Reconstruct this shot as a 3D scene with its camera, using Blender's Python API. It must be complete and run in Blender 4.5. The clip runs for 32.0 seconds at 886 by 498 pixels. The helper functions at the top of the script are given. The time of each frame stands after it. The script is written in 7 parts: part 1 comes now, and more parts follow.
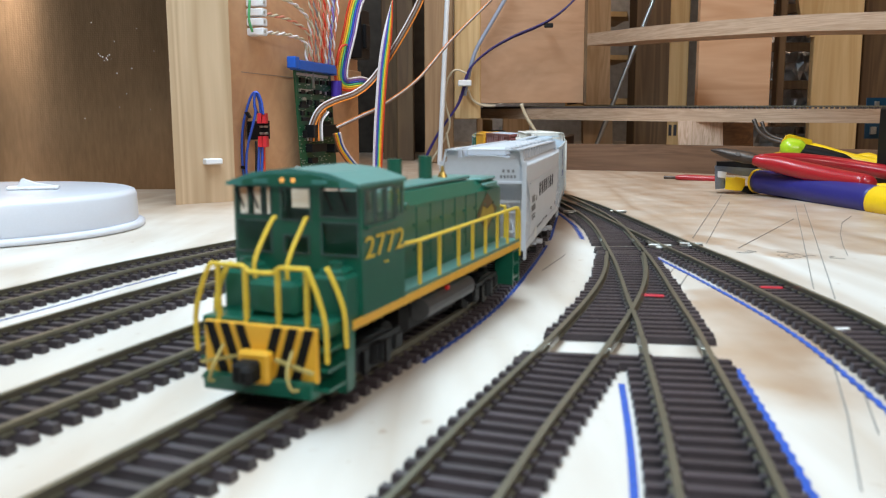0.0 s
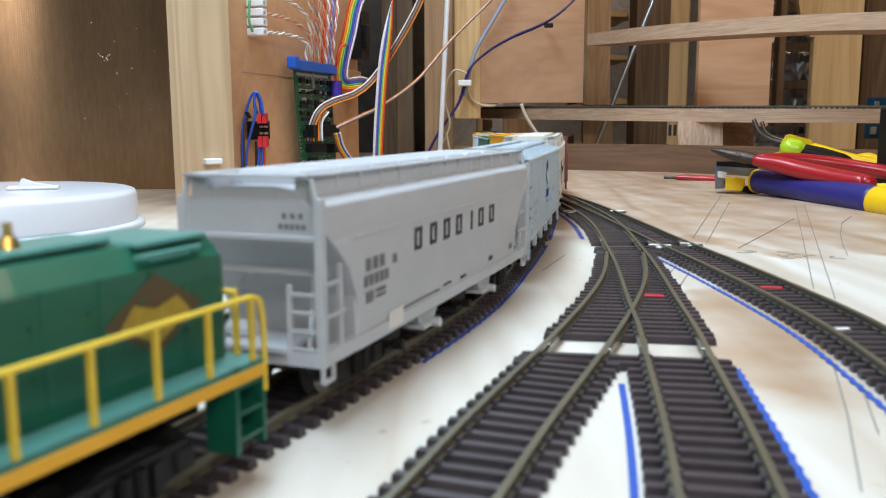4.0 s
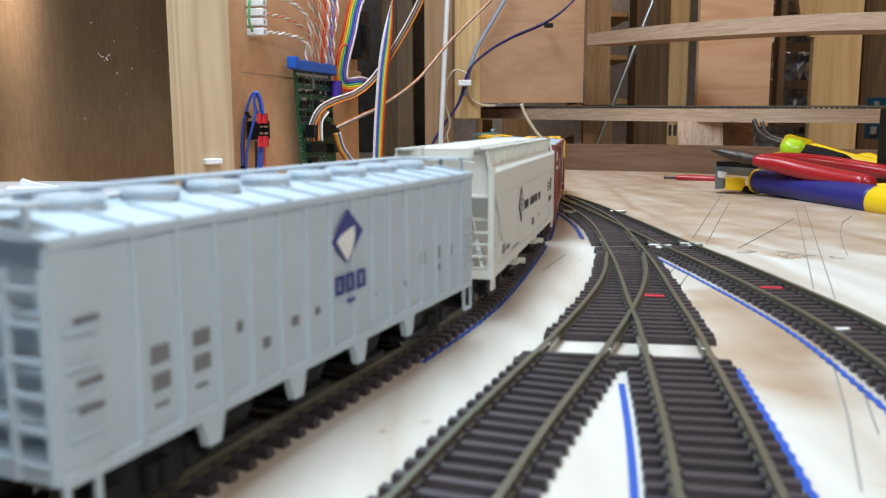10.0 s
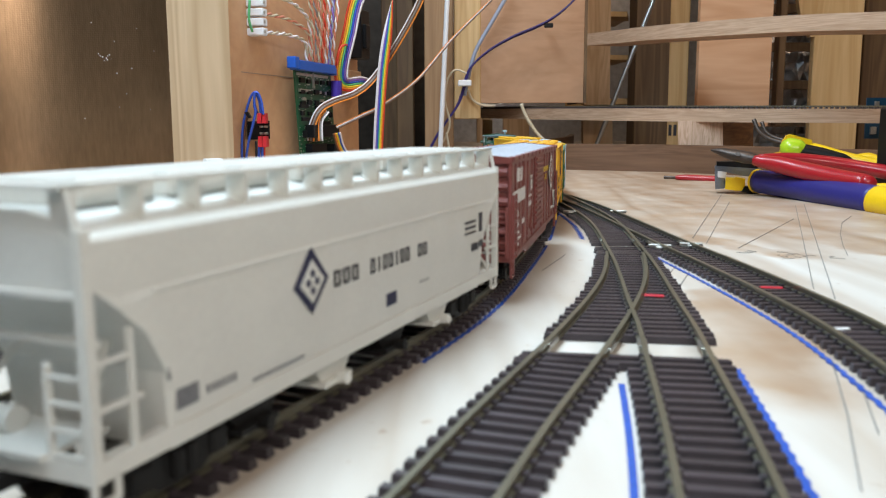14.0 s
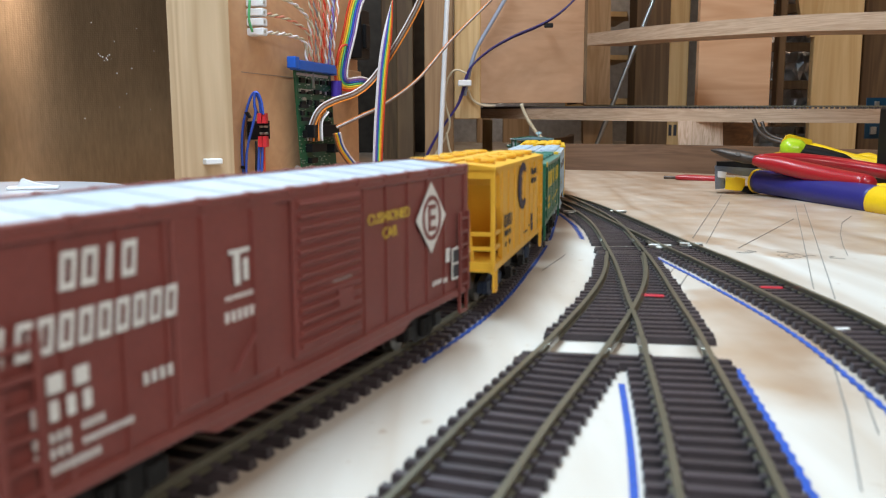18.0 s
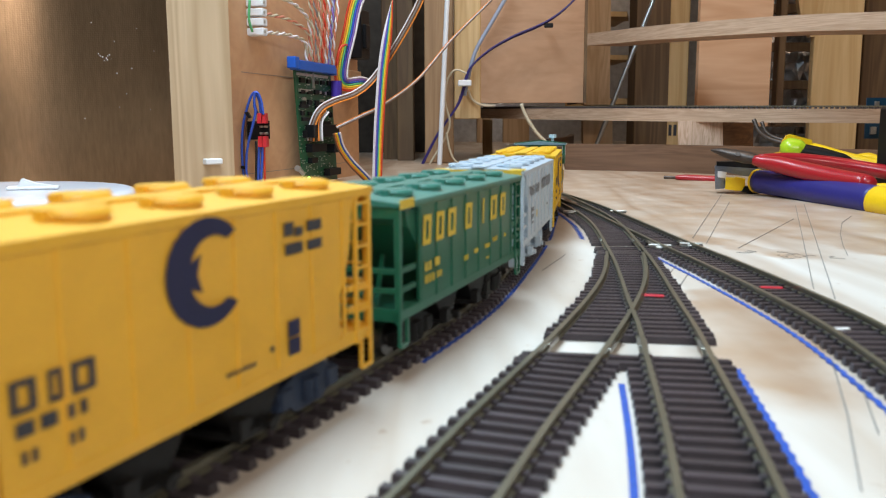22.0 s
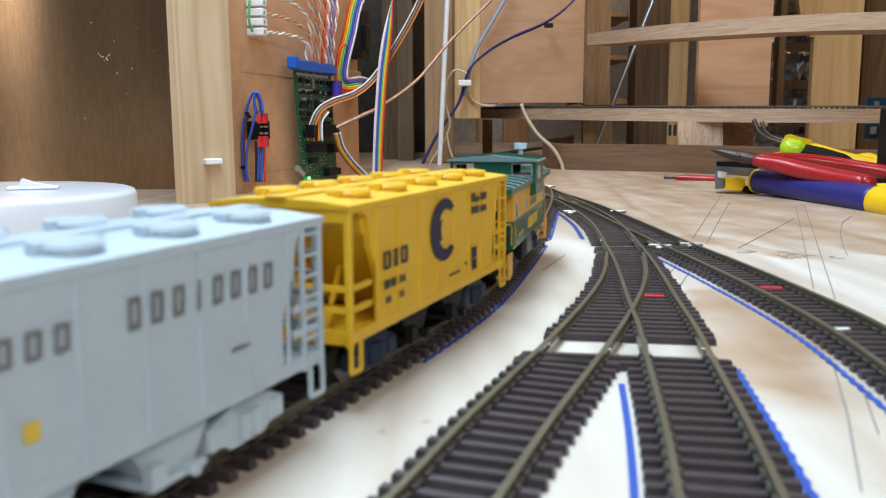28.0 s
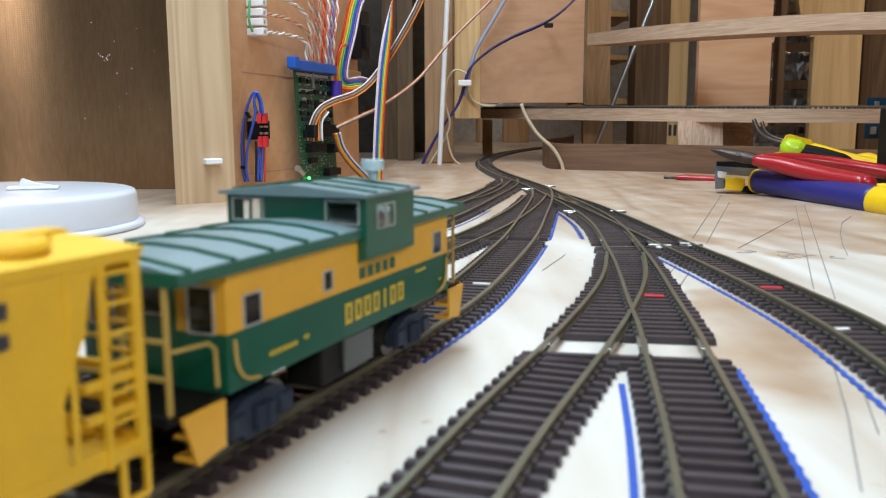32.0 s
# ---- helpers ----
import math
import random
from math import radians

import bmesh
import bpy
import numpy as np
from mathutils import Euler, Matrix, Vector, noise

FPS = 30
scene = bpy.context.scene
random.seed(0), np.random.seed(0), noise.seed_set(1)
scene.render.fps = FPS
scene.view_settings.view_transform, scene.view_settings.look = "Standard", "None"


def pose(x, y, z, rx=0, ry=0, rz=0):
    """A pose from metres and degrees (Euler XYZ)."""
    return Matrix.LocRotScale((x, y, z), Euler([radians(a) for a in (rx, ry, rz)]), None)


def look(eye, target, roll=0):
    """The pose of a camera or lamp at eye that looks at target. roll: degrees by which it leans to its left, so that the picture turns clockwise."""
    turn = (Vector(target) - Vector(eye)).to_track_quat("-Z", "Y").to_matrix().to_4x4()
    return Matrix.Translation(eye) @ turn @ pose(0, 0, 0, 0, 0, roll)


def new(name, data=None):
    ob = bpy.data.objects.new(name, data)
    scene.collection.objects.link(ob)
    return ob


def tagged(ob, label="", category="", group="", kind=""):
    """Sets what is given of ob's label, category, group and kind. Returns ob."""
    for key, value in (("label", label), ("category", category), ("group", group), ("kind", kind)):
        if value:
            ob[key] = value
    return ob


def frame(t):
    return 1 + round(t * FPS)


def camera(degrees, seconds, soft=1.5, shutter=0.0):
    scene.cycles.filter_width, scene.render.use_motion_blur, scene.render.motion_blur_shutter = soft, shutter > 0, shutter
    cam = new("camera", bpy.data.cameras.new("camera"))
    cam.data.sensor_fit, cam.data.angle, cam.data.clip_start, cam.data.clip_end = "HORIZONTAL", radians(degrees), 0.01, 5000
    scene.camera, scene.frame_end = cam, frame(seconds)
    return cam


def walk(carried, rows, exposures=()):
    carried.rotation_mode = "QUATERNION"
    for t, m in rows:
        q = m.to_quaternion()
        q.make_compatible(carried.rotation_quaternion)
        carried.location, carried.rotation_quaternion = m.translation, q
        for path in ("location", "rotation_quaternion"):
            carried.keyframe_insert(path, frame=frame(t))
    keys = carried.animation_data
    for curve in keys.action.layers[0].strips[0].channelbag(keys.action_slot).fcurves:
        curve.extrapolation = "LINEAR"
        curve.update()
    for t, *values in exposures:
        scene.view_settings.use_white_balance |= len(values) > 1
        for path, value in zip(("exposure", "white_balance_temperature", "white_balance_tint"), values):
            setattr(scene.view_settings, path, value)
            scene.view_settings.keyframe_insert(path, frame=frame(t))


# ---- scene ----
cam = camera(55.19, 32.0, soft=1.15, shutter=0.4)
cam.data.dof.use_dof = True
cam.data.dof.focus_distance = 0.85
cam.data.dof.aperture_fstop = 28.0
EYE = pose(0, 0, 0.0673, 90 - 8.457, 0, 0) @ pose(0, 0, 0, 0, 0, -0.218)
walk(cam, [(0.0, EYE), (32.0, EYE)], exposures=[(0.0, 0.0), (32.0, 0.0)])

# ---- light: an inferred overhead lamp and two added fill lamps, all out of view ----
world = bpy.data.worlds.new("room_air")
world.use_nodes = True
world.node_tree.nodes["Background"].inputs[0].default_value = (0.75, 0.85, 1.0, 1)
world.node_tree.nodes["Background"].inputs[1].default_value = 0.012
scene.world = world


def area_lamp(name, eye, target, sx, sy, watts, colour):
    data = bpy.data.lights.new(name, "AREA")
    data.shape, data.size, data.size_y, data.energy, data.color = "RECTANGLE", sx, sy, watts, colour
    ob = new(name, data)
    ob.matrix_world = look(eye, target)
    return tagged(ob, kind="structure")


# cool overhead lamp out of view, inferred from the shadows
area_lamp("ceiling_batten_light", (-0.13, 0.37, 0.82), (-0.05, 0.37, 0), 1.3, 0.16, 17.6, (0.66, 0.85, 1.0))
# unseen fill lamp, added low on the right to brighten the wagon sides
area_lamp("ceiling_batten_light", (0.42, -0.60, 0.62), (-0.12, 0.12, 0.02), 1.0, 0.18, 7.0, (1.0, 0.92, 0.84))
# unseen warm lamp, added to light the timbers at the back
area_lamp("ceiling_batten_light", (0.35, 0.92, 1.25), (0.50, 1.90, 0.15), 1.0, 0.16, 7.8, (1.0, 0.71, 0.48))

# ---- materials ----


def mat(name, base, rough=0.5, metal=0.0, vary=0.12, scale=60.0, bump=0.0, fine=900.0, stretch=(1, 1, 1), coat=0.0, emit=0.0, random_object=0.0):
    m = bpy.data.materials.new(name)
    m.use_nodes = True
    nt = m.node_tree
    b = nt.nodes["Principled BSDF"]
    co = nt.nodes.new("ShaderNodeTexCoord")
    mp = nt.nodes.new("ShaderNodeMapping")
    mp.inputs["Scale"].default_value = stretch
    nt.links.new(co.outputs["Object"], mp.inputs["Vector"])
    n1 = nt.nodes.new("ShaderNodeTexNoise")
    n1.inputs["Scale"].default_value, n1.inputs["Detail"].default_value = scale, 4
    n2 = nt.nodes.new("ShaderNodeTexNoise")
    n2.inputs["Scale"].default_value, n2.inputs["Detail"].default_value = fine, 3
    for n in (n1, n2):
        nt.links.new(mp.outputs["Vector"], n.inputs["Vector"])
    add = nt.nodes.new("ShaderNodeMath")
    add.operation = "MULTIPLY_ADD"
    add.inputs[1].default_value = 0.5
    nt.links.new(n2.outputs["Fac"], add.inputs[0])
    half = nt.nodes.new("ShaderNodeMath")
    half.operation = "MULTIPLY"
    half.inputs[1].default_value = 0.5
    nt.links.new(n1.outputs["Fac"], half.inputs[0])
    nt.links.new(half.outputs[0], add.inputs[2])
    ramp = nt.nodes.new("ShaderNodeValToRGB")
    ramp.color_ramp.elements[0].position, ramp.color_ramp.elements[1].position = 0.3, 0.7
    ramp.color_ramp.elements[0].color = (*[c * (1 - vary) for c in base], 1)
    ramp.color_ramp.elements[1].color = (*[min(1, c * (1 + vary)) for c in base], 1)
    nt.links.new(add.outputs[0], ramp.inputs[0])
    out = ramp.outputs[0]
    if random_object:
        info = nt.nodes.new("ShaderNodeObjectInfo")
        hsv = nt.nodes.new("ShaderNodeHueSaturation")
        mr = nt.nodes.new("ShaderNodeMapRange")
        mr.inputs["To Min"].default_value, mr.inputs["To Max"].default_value = 1 - random_object, 1 + random_object
        nt.links.new(info.outputs["Random"], mr.inputs["Value"])
        nt.links.new(mr.outputs[0], hsv.inputs["Value"])
        nt.links.new(out, hsv.inputs["Color"])
        out = hsv.outputs[0]
    nt.links.new(out, b.inputs["Base Color"])
    b.inputs["Roughness"].default_value, b.inputs["Metallic"].default_value = rough, metal
    b.inputs["Coat Weight"].default_value = coat
    if bump:
        bp = nt.nodes.new("ShaderNodeBump")
        bp.inputs["Strength"].default_value, bp.inputs["Distance"].default_value = bump, 0.0006
        nt.links.new(add.outputs[0], bp.inputs["Height"])
        nt.links.new(bp.outputs[0], b.inputs["Normal"])
    if emit:
        b.inputs["Emission Color"].default_value, b.inputs["Emission Strength"].default_value = (*base, 1), emit
    return m


def wood(name, light, dark, grain=(1, 1, 1), scale=8.0, rough=0.6, bump=0.15, rings=0.5):
    """Timber: long grain streaks, broad figure and a faint relief."""
    m = bpy.data.materials.new(name)
    m.use_nodes = True
    nt = m.node_tree
    b = nt.nodes["Principled BSDF"]
    co = nt.nodes.new("ShaderNodeTexCoord")
    mp = nt.nodes.new("ShaderNodeMapping")
    mp.inputs["Scale"].default_value = grain
    nt.links.new(co.outputs["Object"], mp.inputs["Vector"])
    big = nt.nodes.new("ShaderNodeTexNoise")
    big.inputs["Scale"].default_value, big.inputs["Detail"].default_value, big.inputs["Distortion"].default_value = scale, 3, 1.2
    fine = nt.nodes.new("ShaderNodeTexNoise")
    fine.inputs["Scale"].default_value, fine.inputs["Detail"].default_value = scale * 9, 5
    for n in (big, fine):
        nt.links.new(mp.outputs["Vector"], n.inputs["Vector"])
    wave = nt.nodes.new("ShaderNodeMath")
    wave.operation = "PINGPONG"
    wave.inputs[1].default_value = 0.09
    nt.links.new(big.outputs["Fac"], wave.inputs[0])
    w2 = nt.nodes.new("ShaderNodeMath")
    w2.operation = "MULTIPLY"
    w2.inputs[1].default_value = rings / 0.09
    nt.links.new(wave.outputs[0], w2.inputs[0])
    mix = nt.nodes.new("ShaderNodeMath")
    mix.operation = "MULTIPLY_ADD"
    mix.inputs[1].default_value = 1 - rings
    nt.links.new(fine.outputs["Fac"], mix.inputs[0])
    nt.links.new(w2.outputs[0], mix.inputs[2])
    ramp = nt.nodes.new("ShaderNodeValToRGB")
    ramp.color_ramp.elements[0].position, ramp.color_ramp.elements[1].position = 0.2, 0.75
    ramp.color_ramp.elements[0].color, ramp.color_ramp.elements[1].color = (*light, 1), (*dark, 1)
    nt.links.new(mix.outputs[0], ramp.inputs[0])
    nt.links.new(ramp.outputs[0], b.inputs["Base Color"])
    b.inputs["Roughness"].default_value = rough
    bp = nt.nodes.new("ShaderNodeBump")
    bp.inputs["Strength"].default_value, bp.inputs["Distance"].default_value = bump, 0.0005
    nt.links.new(mix.outputs[0], bp.inputs["Height"])
    nt.links.new(bp.outputs[0], b.inputs["Normal"])
    return m


PLY_TOP = wood("plywood_top", (0.70, 0.68, 0.635), (0.50, 0.425, 0.35), (1.0, 0.16, 1), 7, 0.45, 0.10, 0.42)


def stain_and_tone(m, spots, colour, amount):
    """Brown stains and broader tan areas with ragged edges: rows of x, y, half width, half length, turn, in metres and
    degrees.
    """
    nt = m.node_tree
    b = nt.nodes["Principled BSDF"]
    co = nt.nodes.new("ShaderNodeTexCoord")
    rag = nt.nodes.new("ShaderNodeTexNoise")
    rag.inputs["Scale"].default_value, rag.inputs["Detail"].default_value = 14, 5
    nt.links.new(co.outputs["Object"], rag.inputs["Vector"])
    off = nt.nodes.new("ShaderNodeVectorMath")
    off.operation = "MULTIPLY_ADD"
    off.inputs[1].default_value = (0.09, 0.09, 0)
    nt.links.new(rag.outputs["Color"], off.inputs[0])
    nt.links.new(co.outputs["Object"], off.inputs[2])
    total = None
    for x, y, rx, ry, turn in spots:
        mp = nt.nodes.new("ShaderNodeMapping")
        mp.vector_type = "TEXTURE"
        mp.inputs["Location"].default_value = (x + 0.045, y + 0.045, 0)
        mp.inputs["Rotation"].default_value = (0, 0, math.radians(turn))
        mp.inputs["Scale"].default_value = (rx, ry, 1)
        nt.links.new(off.outputs[0], mp.inputs["Vector"])
        g = nt.nodes.new("ShaderNodeTexGradient")
        g.gradient_type = "SPHERICAL"
        nt.links.new(mp.outputs[0], g.inputs[0])
        r = nt.nodes.new("ShaderNodeMapRange")
        r.inputs["From Max"].default_value = 0.35
        nt.links.new(g.outputs["Fac"], r.inputs["Value"])
        if total is None:
            total = r.outputs[0]
        else:
            mx = nt.nodes.new("ShaderNodeMath")
            mx.operation = "MAXIMUM"
            nt.links.new(total, mx.inputs[0])
            nt.links.new(r.outputs[0], mx.inputs[1])
            total = mx.outputs[0]
    fine = nt.nodes.new("ShaderNodeTexNoise")
    fine.inputs["Scale"].default_value, fine.inputs["Detail"].default_value = 30, 7
    nt.links.new(co.outputs["Object"], fine.inputs["Vector"])
    amt = nt.nodes.new("ShaderNodeMath")
    amt.operation = "MULTIPLY"
    nt.links.new(total, amt.inputs[0])
    fr = nt.nodes.new("ShaderNodeMapRange")
    fr.inputs["From Min"].default_value, fr.inputs["From Max"].default_value = 0.3, 0.65
    fr.inputs["To Min"].default_value, fr.inputs["To Max"].default_value = amount * 0.55, amount
    nt.links.new(fine.outputs["Fac"], fr.inputs["Value"])
    nt.links.new(fr.outputs[0], amt.inputs[1])
    # small brown flecks all over the veneer
    fleck = nt.nodes.new("ShaderNodeTexNoise")
    fleck.inputs["Scale"].default_value, fleck.inputs["Detail"].default_value = 170, 3
    nt.links.new(co.outputs["Object"], fleck.inputs["Vector"])
    cut = nt.nodes.new("ShaderNodeMapRange")
    cut.inputs["From Min"].default_value, cut.inputs["From Max"].default_value = 0.66, 0.76
    cut.inputs["To Max"].default_value = 0.7
    nt.links.new(fleck.outputs["Fac"], cut.inputs["Value"])
    both = nt.nodes.new("ShaderNodeMath")
    both.operation = "MAXIMUM"
    nt.links.new(cut.outputs[0], both.inputs[0])
    nt.links.new(amt.outputs[0], both.inputs[1])
    amt = both
    mix = nt.nodes.new("ShaderNodeMix")
    mix.data_type = "RGBA"
    mix.blend_type = "MULTIPLY"
    old = b.inputs["Base Color"].links[0].from_socket
    nt.links.new(amt.outputs[0], mix.inputs["Factor"])
    nt.links.new(old, mix.inputs[6])
    mix.inputs[7].default_value = (*colour, 1)
    nt.links.new(mix.outputs[2], b.inputs["Base Color"])


# brown stains; the last, broadest spot turns the whole far bench tan
stain_and_tone(PLY_TOP, [(0.105, 0.278, 0.030, 0.088, -12), (0.24, 0.704, 0.26, 0.28, 20), (0.235, 0.47, 0.03, 0.105, 10), (-0.10, 0.774, 0.16, 0.117, 0), (0.25, 1.054, 0.5, 0.233, 0), (0.165, 0.47, 0.02, 0.058, 30), (0.045, 0.465, 0.012, 0.029, 0), (0.0, 1.194, 1.6, 0.724, 0)], (0.66, 0.49, 0.36), 0.95)
PINE_PALE = wood("pale_pine_timber", (0.60, 0.44, 0.285), (0.46, 0.32, 0.19), (1, 1, 0.06), 22, 0.6, 0.12, 0.5)
PINE = wood("pine_timber", (0.61, 0.42, 0.21), (0.51, 0.325, 0.14), (1, 1, 0.07), 22, 0.6, 0.12, 0.5)
# weathered brown, made darker to match the dim light by the recess
PINE_BROWN = wood("weathered_brown_timber", (0.36, 0.22, 0.115), (0.27, 0.155, 0.075), (1, 1, 0.07), 22, 0.65)
# dark brown of the far posts; on recess timbers it stands for shade
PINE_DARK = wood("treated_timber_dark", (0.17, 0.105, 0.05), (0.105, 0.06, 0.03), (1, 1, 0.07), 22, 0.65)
MDF = wood("hardboard_panel", (0.64, 0.37, 0.20), (0.56, 0.31, 0.165), (1, 1, 1), 14, 0.6, 0.03, 0.3)
PLY_FACE = wood("plywood_face", (0.60, 0.355, 0.21), (0.51, 0.28, 0.15), (0.12, 1, 1), 16, 0.6, 0.06, 0.5)
PLY_EDGE = wood("plywood_edge", (0.58, 0.41, 0.29), (0.38, 0.245, 0.155), (0.05, 0.05, 1), 110, 0.7, 0.3, 0.3)
# PLY_FACE again, darkened for the weaker light on the hanging panel
DIM_PLY_FACE = wood("plywood_panel_face", (0.47, 0.275, 0.16), (0.39, 0.215, 0.115), (0.4, 1, 1), 12, 0.6, 0.05, 0.4)
FASCIA = wood("brown_fascia_board", (0.20, 0.110, 0.064), (0.13, 0.070, 0.040), (0.06, 0.06, 1), 40, 0.55, 0.1, 0.4)
SLEEPER = mat("sleeper_brown_plastic", (0.040, 0.031, 0.036), 0.42, 0, 0.25, 300, 0.3, 2500, (1, 1, 1), random_object=0.25)
RAIL = mat("nickel_rail", (0.190, 0.178, 0.130), 0.32, 0.55, 0.15, 120, 0.1, 2500)
BLUE_INK = mat("blue_marker_ink", (0.014, 0.070, 0.37), 0.6, 0, 0.3, 400)
PENCIL = mat("pencil_line", (0.24, 0.22, 0.20), 0.8, 0, 0.3, 400)
GREEN = mat("loco_green_paint", (0.007, 0.098, 0.060), 0.32, 0, 0.1, 150, 0.08, 2500, coat=0.1)
# lit copy of the loco green: overhead light is in the colour
LIT_GREEN = mat("roof_green_paint", (0.045, 0.19, 0.165), 0.5, 0, 0.1, 150, 0.08)
# caboose roof green with the bluish reflected light mixed into its colour
SHEEN_ROOF = mat("blue_green_roof_paint", (0.15, 0.23, 0.255), 0.4, 0, 0.1, 150, 0.08)
LEMON = mat("lemon_yellow_paint", (0.74, 0.45, 0.022), 0.42, 0, 0.08, 150, 0.06, 2500)
YELLOW = mat("yellow_paint", (0.76, 0.41, 0.035), 0.42, 0, 0.08, 150, 0.06, 2500)
WIRE_BEIGE = mat("dull_yellow_wire_paint", (0.44, 0.31, 0.075), 0.45, 0, 0.1, 200)
STRIPE = mat("yellow_lettering", (0.70, 0.50, 0.05), 0.45, 0, 0.1, 200)
BLACK = mat("black_plastic", (0.007, 0.007, 0.008), 0.45, 0, 0.3, 200)
DARK = mat("underframe_black", (0.009, 0.0085, 0.0085), 0.55, 0, 0.4, 300, 0.2, 2000)
TRUCK_BLUE = mat("truck_blue_black", (0.022, 0.032, 0.058), 0.5, 0, 0.3, 300, 0.2, 2000)
STEEL = mat("blackened_steel", (0.16, 0.155, 0.15), 0.36, 0.9, 0.25, 200)
GREY1 = mat("hopper_grey_paint", (0.49, 0.515, 0.56), 0.45, 0, 0.06, 90, 0.05)
GREY2 = mat("pale_blue_grey_paint", (0.44, 0.52, 0.59), 0.45, 0, 0.06, 90, 0.05)
WHITE = mat("off_white_paint", (0.655, 0.65, 0.605), 0.45, 0, 0.05, 90, 0.05)
GREY7 = mat("light_grey_paint", (0.44, 0.54, 0.63), 0.45, 0, 0.06, 90, 0.05)
BROWN = mat("boxcar_brown_paint", (0.19, 0.046, 0.038), 0.5, 0, 0.12, 90, 0.1)
HOPGREEN = mat("hopper_green_paint", (0.014, 0.118, 0.066), 0.34, 0, 0.1, 90, 0.06)
# hopper green lightened for roofs, with the reflection from above painted in
LIT_HOPGREEN = mat("faded_teal_roof_paint", (0.040, 0.20, 0.155), 0.45, 0, 0.1, 90, 0.06)
INK = mat("dark_lettering", (0.04, 0.04, 0.048), 0.5, 0, 0.1, 200)
LOGO_BLUE = mat("blue_logo_paint", (0.035, 0.04, 0.21), 0.5, 0, 0.1, 200)
NAVY = mat("navy_logo_paint", (0.014, 0.015, 0.055), 0.5, 0, 0.1, 200)
FAINT_INK = mat("faded_lettering", (0.17, 0.17, 0.18), 0.5, 0, 0.2, 200)
WHITE_INK = mat("white_lettering", (0.72, 0.72, 0.70), 0.5, 0, 0.06, 200)

for m in (DARK, BLACK, TRUCK_BLUE):
    m.node_tree.nodes["Principled BSDF"].inputs["Specular IOR Level"].default_value = 0.2
# sheen added to lighten tops seen at a grazing angle
for m, weight in ((HOPGREEN, 0.08), (GREY1, 0.3), (GREY2, 0.3), (GREY7, 0.35), (WHITE, 0.3), (SHEEN_ROOF, 0.4), (LIT_GREEN, 0.4), (LIT_HOPGREEN, 0.4), (BROWN, 0.15), (SLEEPER, 0.12)):
    b = m.node_tree.nodes["Principled BSDF"]
    b.inputs["Sheen Weight"].default_value, b.inputs["Sheen Roughness"].default_value = weight, 0.35

# ---- mesh helpers; lengths in millimetres ----


def part(name, bm, material, parent=None, label="", smooth=False, m=None):
    me = bpy.data.meshes.new(name)
    bmesh.ops.scale(bm, vec=(0.001, 0.001, 0.001), verts=bm.verts)
    bmesh.ops.recalc_face_normals(bm, faces=bm.faces)
    if smooth:
        for f in bm.faces:
            f.smooth = True
    bm.to_mesh(me)
    bm.free()
    me.materials.append(material)
    ob = new(name, me)
    if parent is not None:
        ob.parent = parent
    if m is not None:
        ob.matrix_basis = m
    if label:
        ob["label"] = label
    return ob


def thing(name, label, category, group="", m=None):
    ob = new(name)
    ob.empty_display_size = 0.01
    if m is not None:
        ob.matrix_basis = m
    return tagged(ob, label, category, group)


def box(bm, x0, x1, y0, y1, z0, z1, bev=0.0):
    g = bmesh.ops.create_cube(bm, size=1)
    bmesh.ops.scale(bm, vec=(abs(x1 - x0), abs(y1 - y0), abs(z1 - z0)), verts=g["verts"])
    bmesh.ops.translate(bm, vec=((x0 + x1) / 2, (y0 + y1) / 2, (z0 + z1) / 2), verts=g["verts"])
    if bev:
        es = list({e for v in g["verts"] for e in v.link_edges})
        bmesh.ops.bevel(bm, geom=es, offset=bev, segments=1, affect="EDGES", profile=0.5)
    return bm


def boxes(*rows, bev=0.0):
    bm = bmesh.new()
    for r in rows:
        box(bm, *r, bev=bev)
    return bm


def beam(bm, a, b, w, h=None):
    """A square bar from a to b."""
    a, b = Vector(a), Vector(b)
    h = h or w
    d = b - a
    q = d.to_track_quat("X", "Z").to_matrix().to_4x4()
    g = bmesh.ops.create_cube(bm, size=1, matrix=Matrix.Translation((a + b) / 2) @ q @ Matrix.Diagonal((d.length, w, h, 1)))
    return g


def rod(bm, a, b, r, seg=8, r2=None):
    a, b = Vector(a), Vector(b)
    d = b - a
    q = d.to_track_quat("Z", "Y").to_matrix().to_4x4()
    bmesh.ops.create_cone(bm, cap_ends=True, segments=seg, radius1=r, radius2=r if r2 is None else r2, depth=d.length, matrix=Matrix.Translation((a + b) / 2) @ q)
    return bm


def tube(points, r, seg=6, flat=None):
    """A tube (or a flat strip of half width flat) along points, as a new bmesh."""
    bm = bmesh.new()
    sweep(bm, points, r, seg, flat)
    return bm


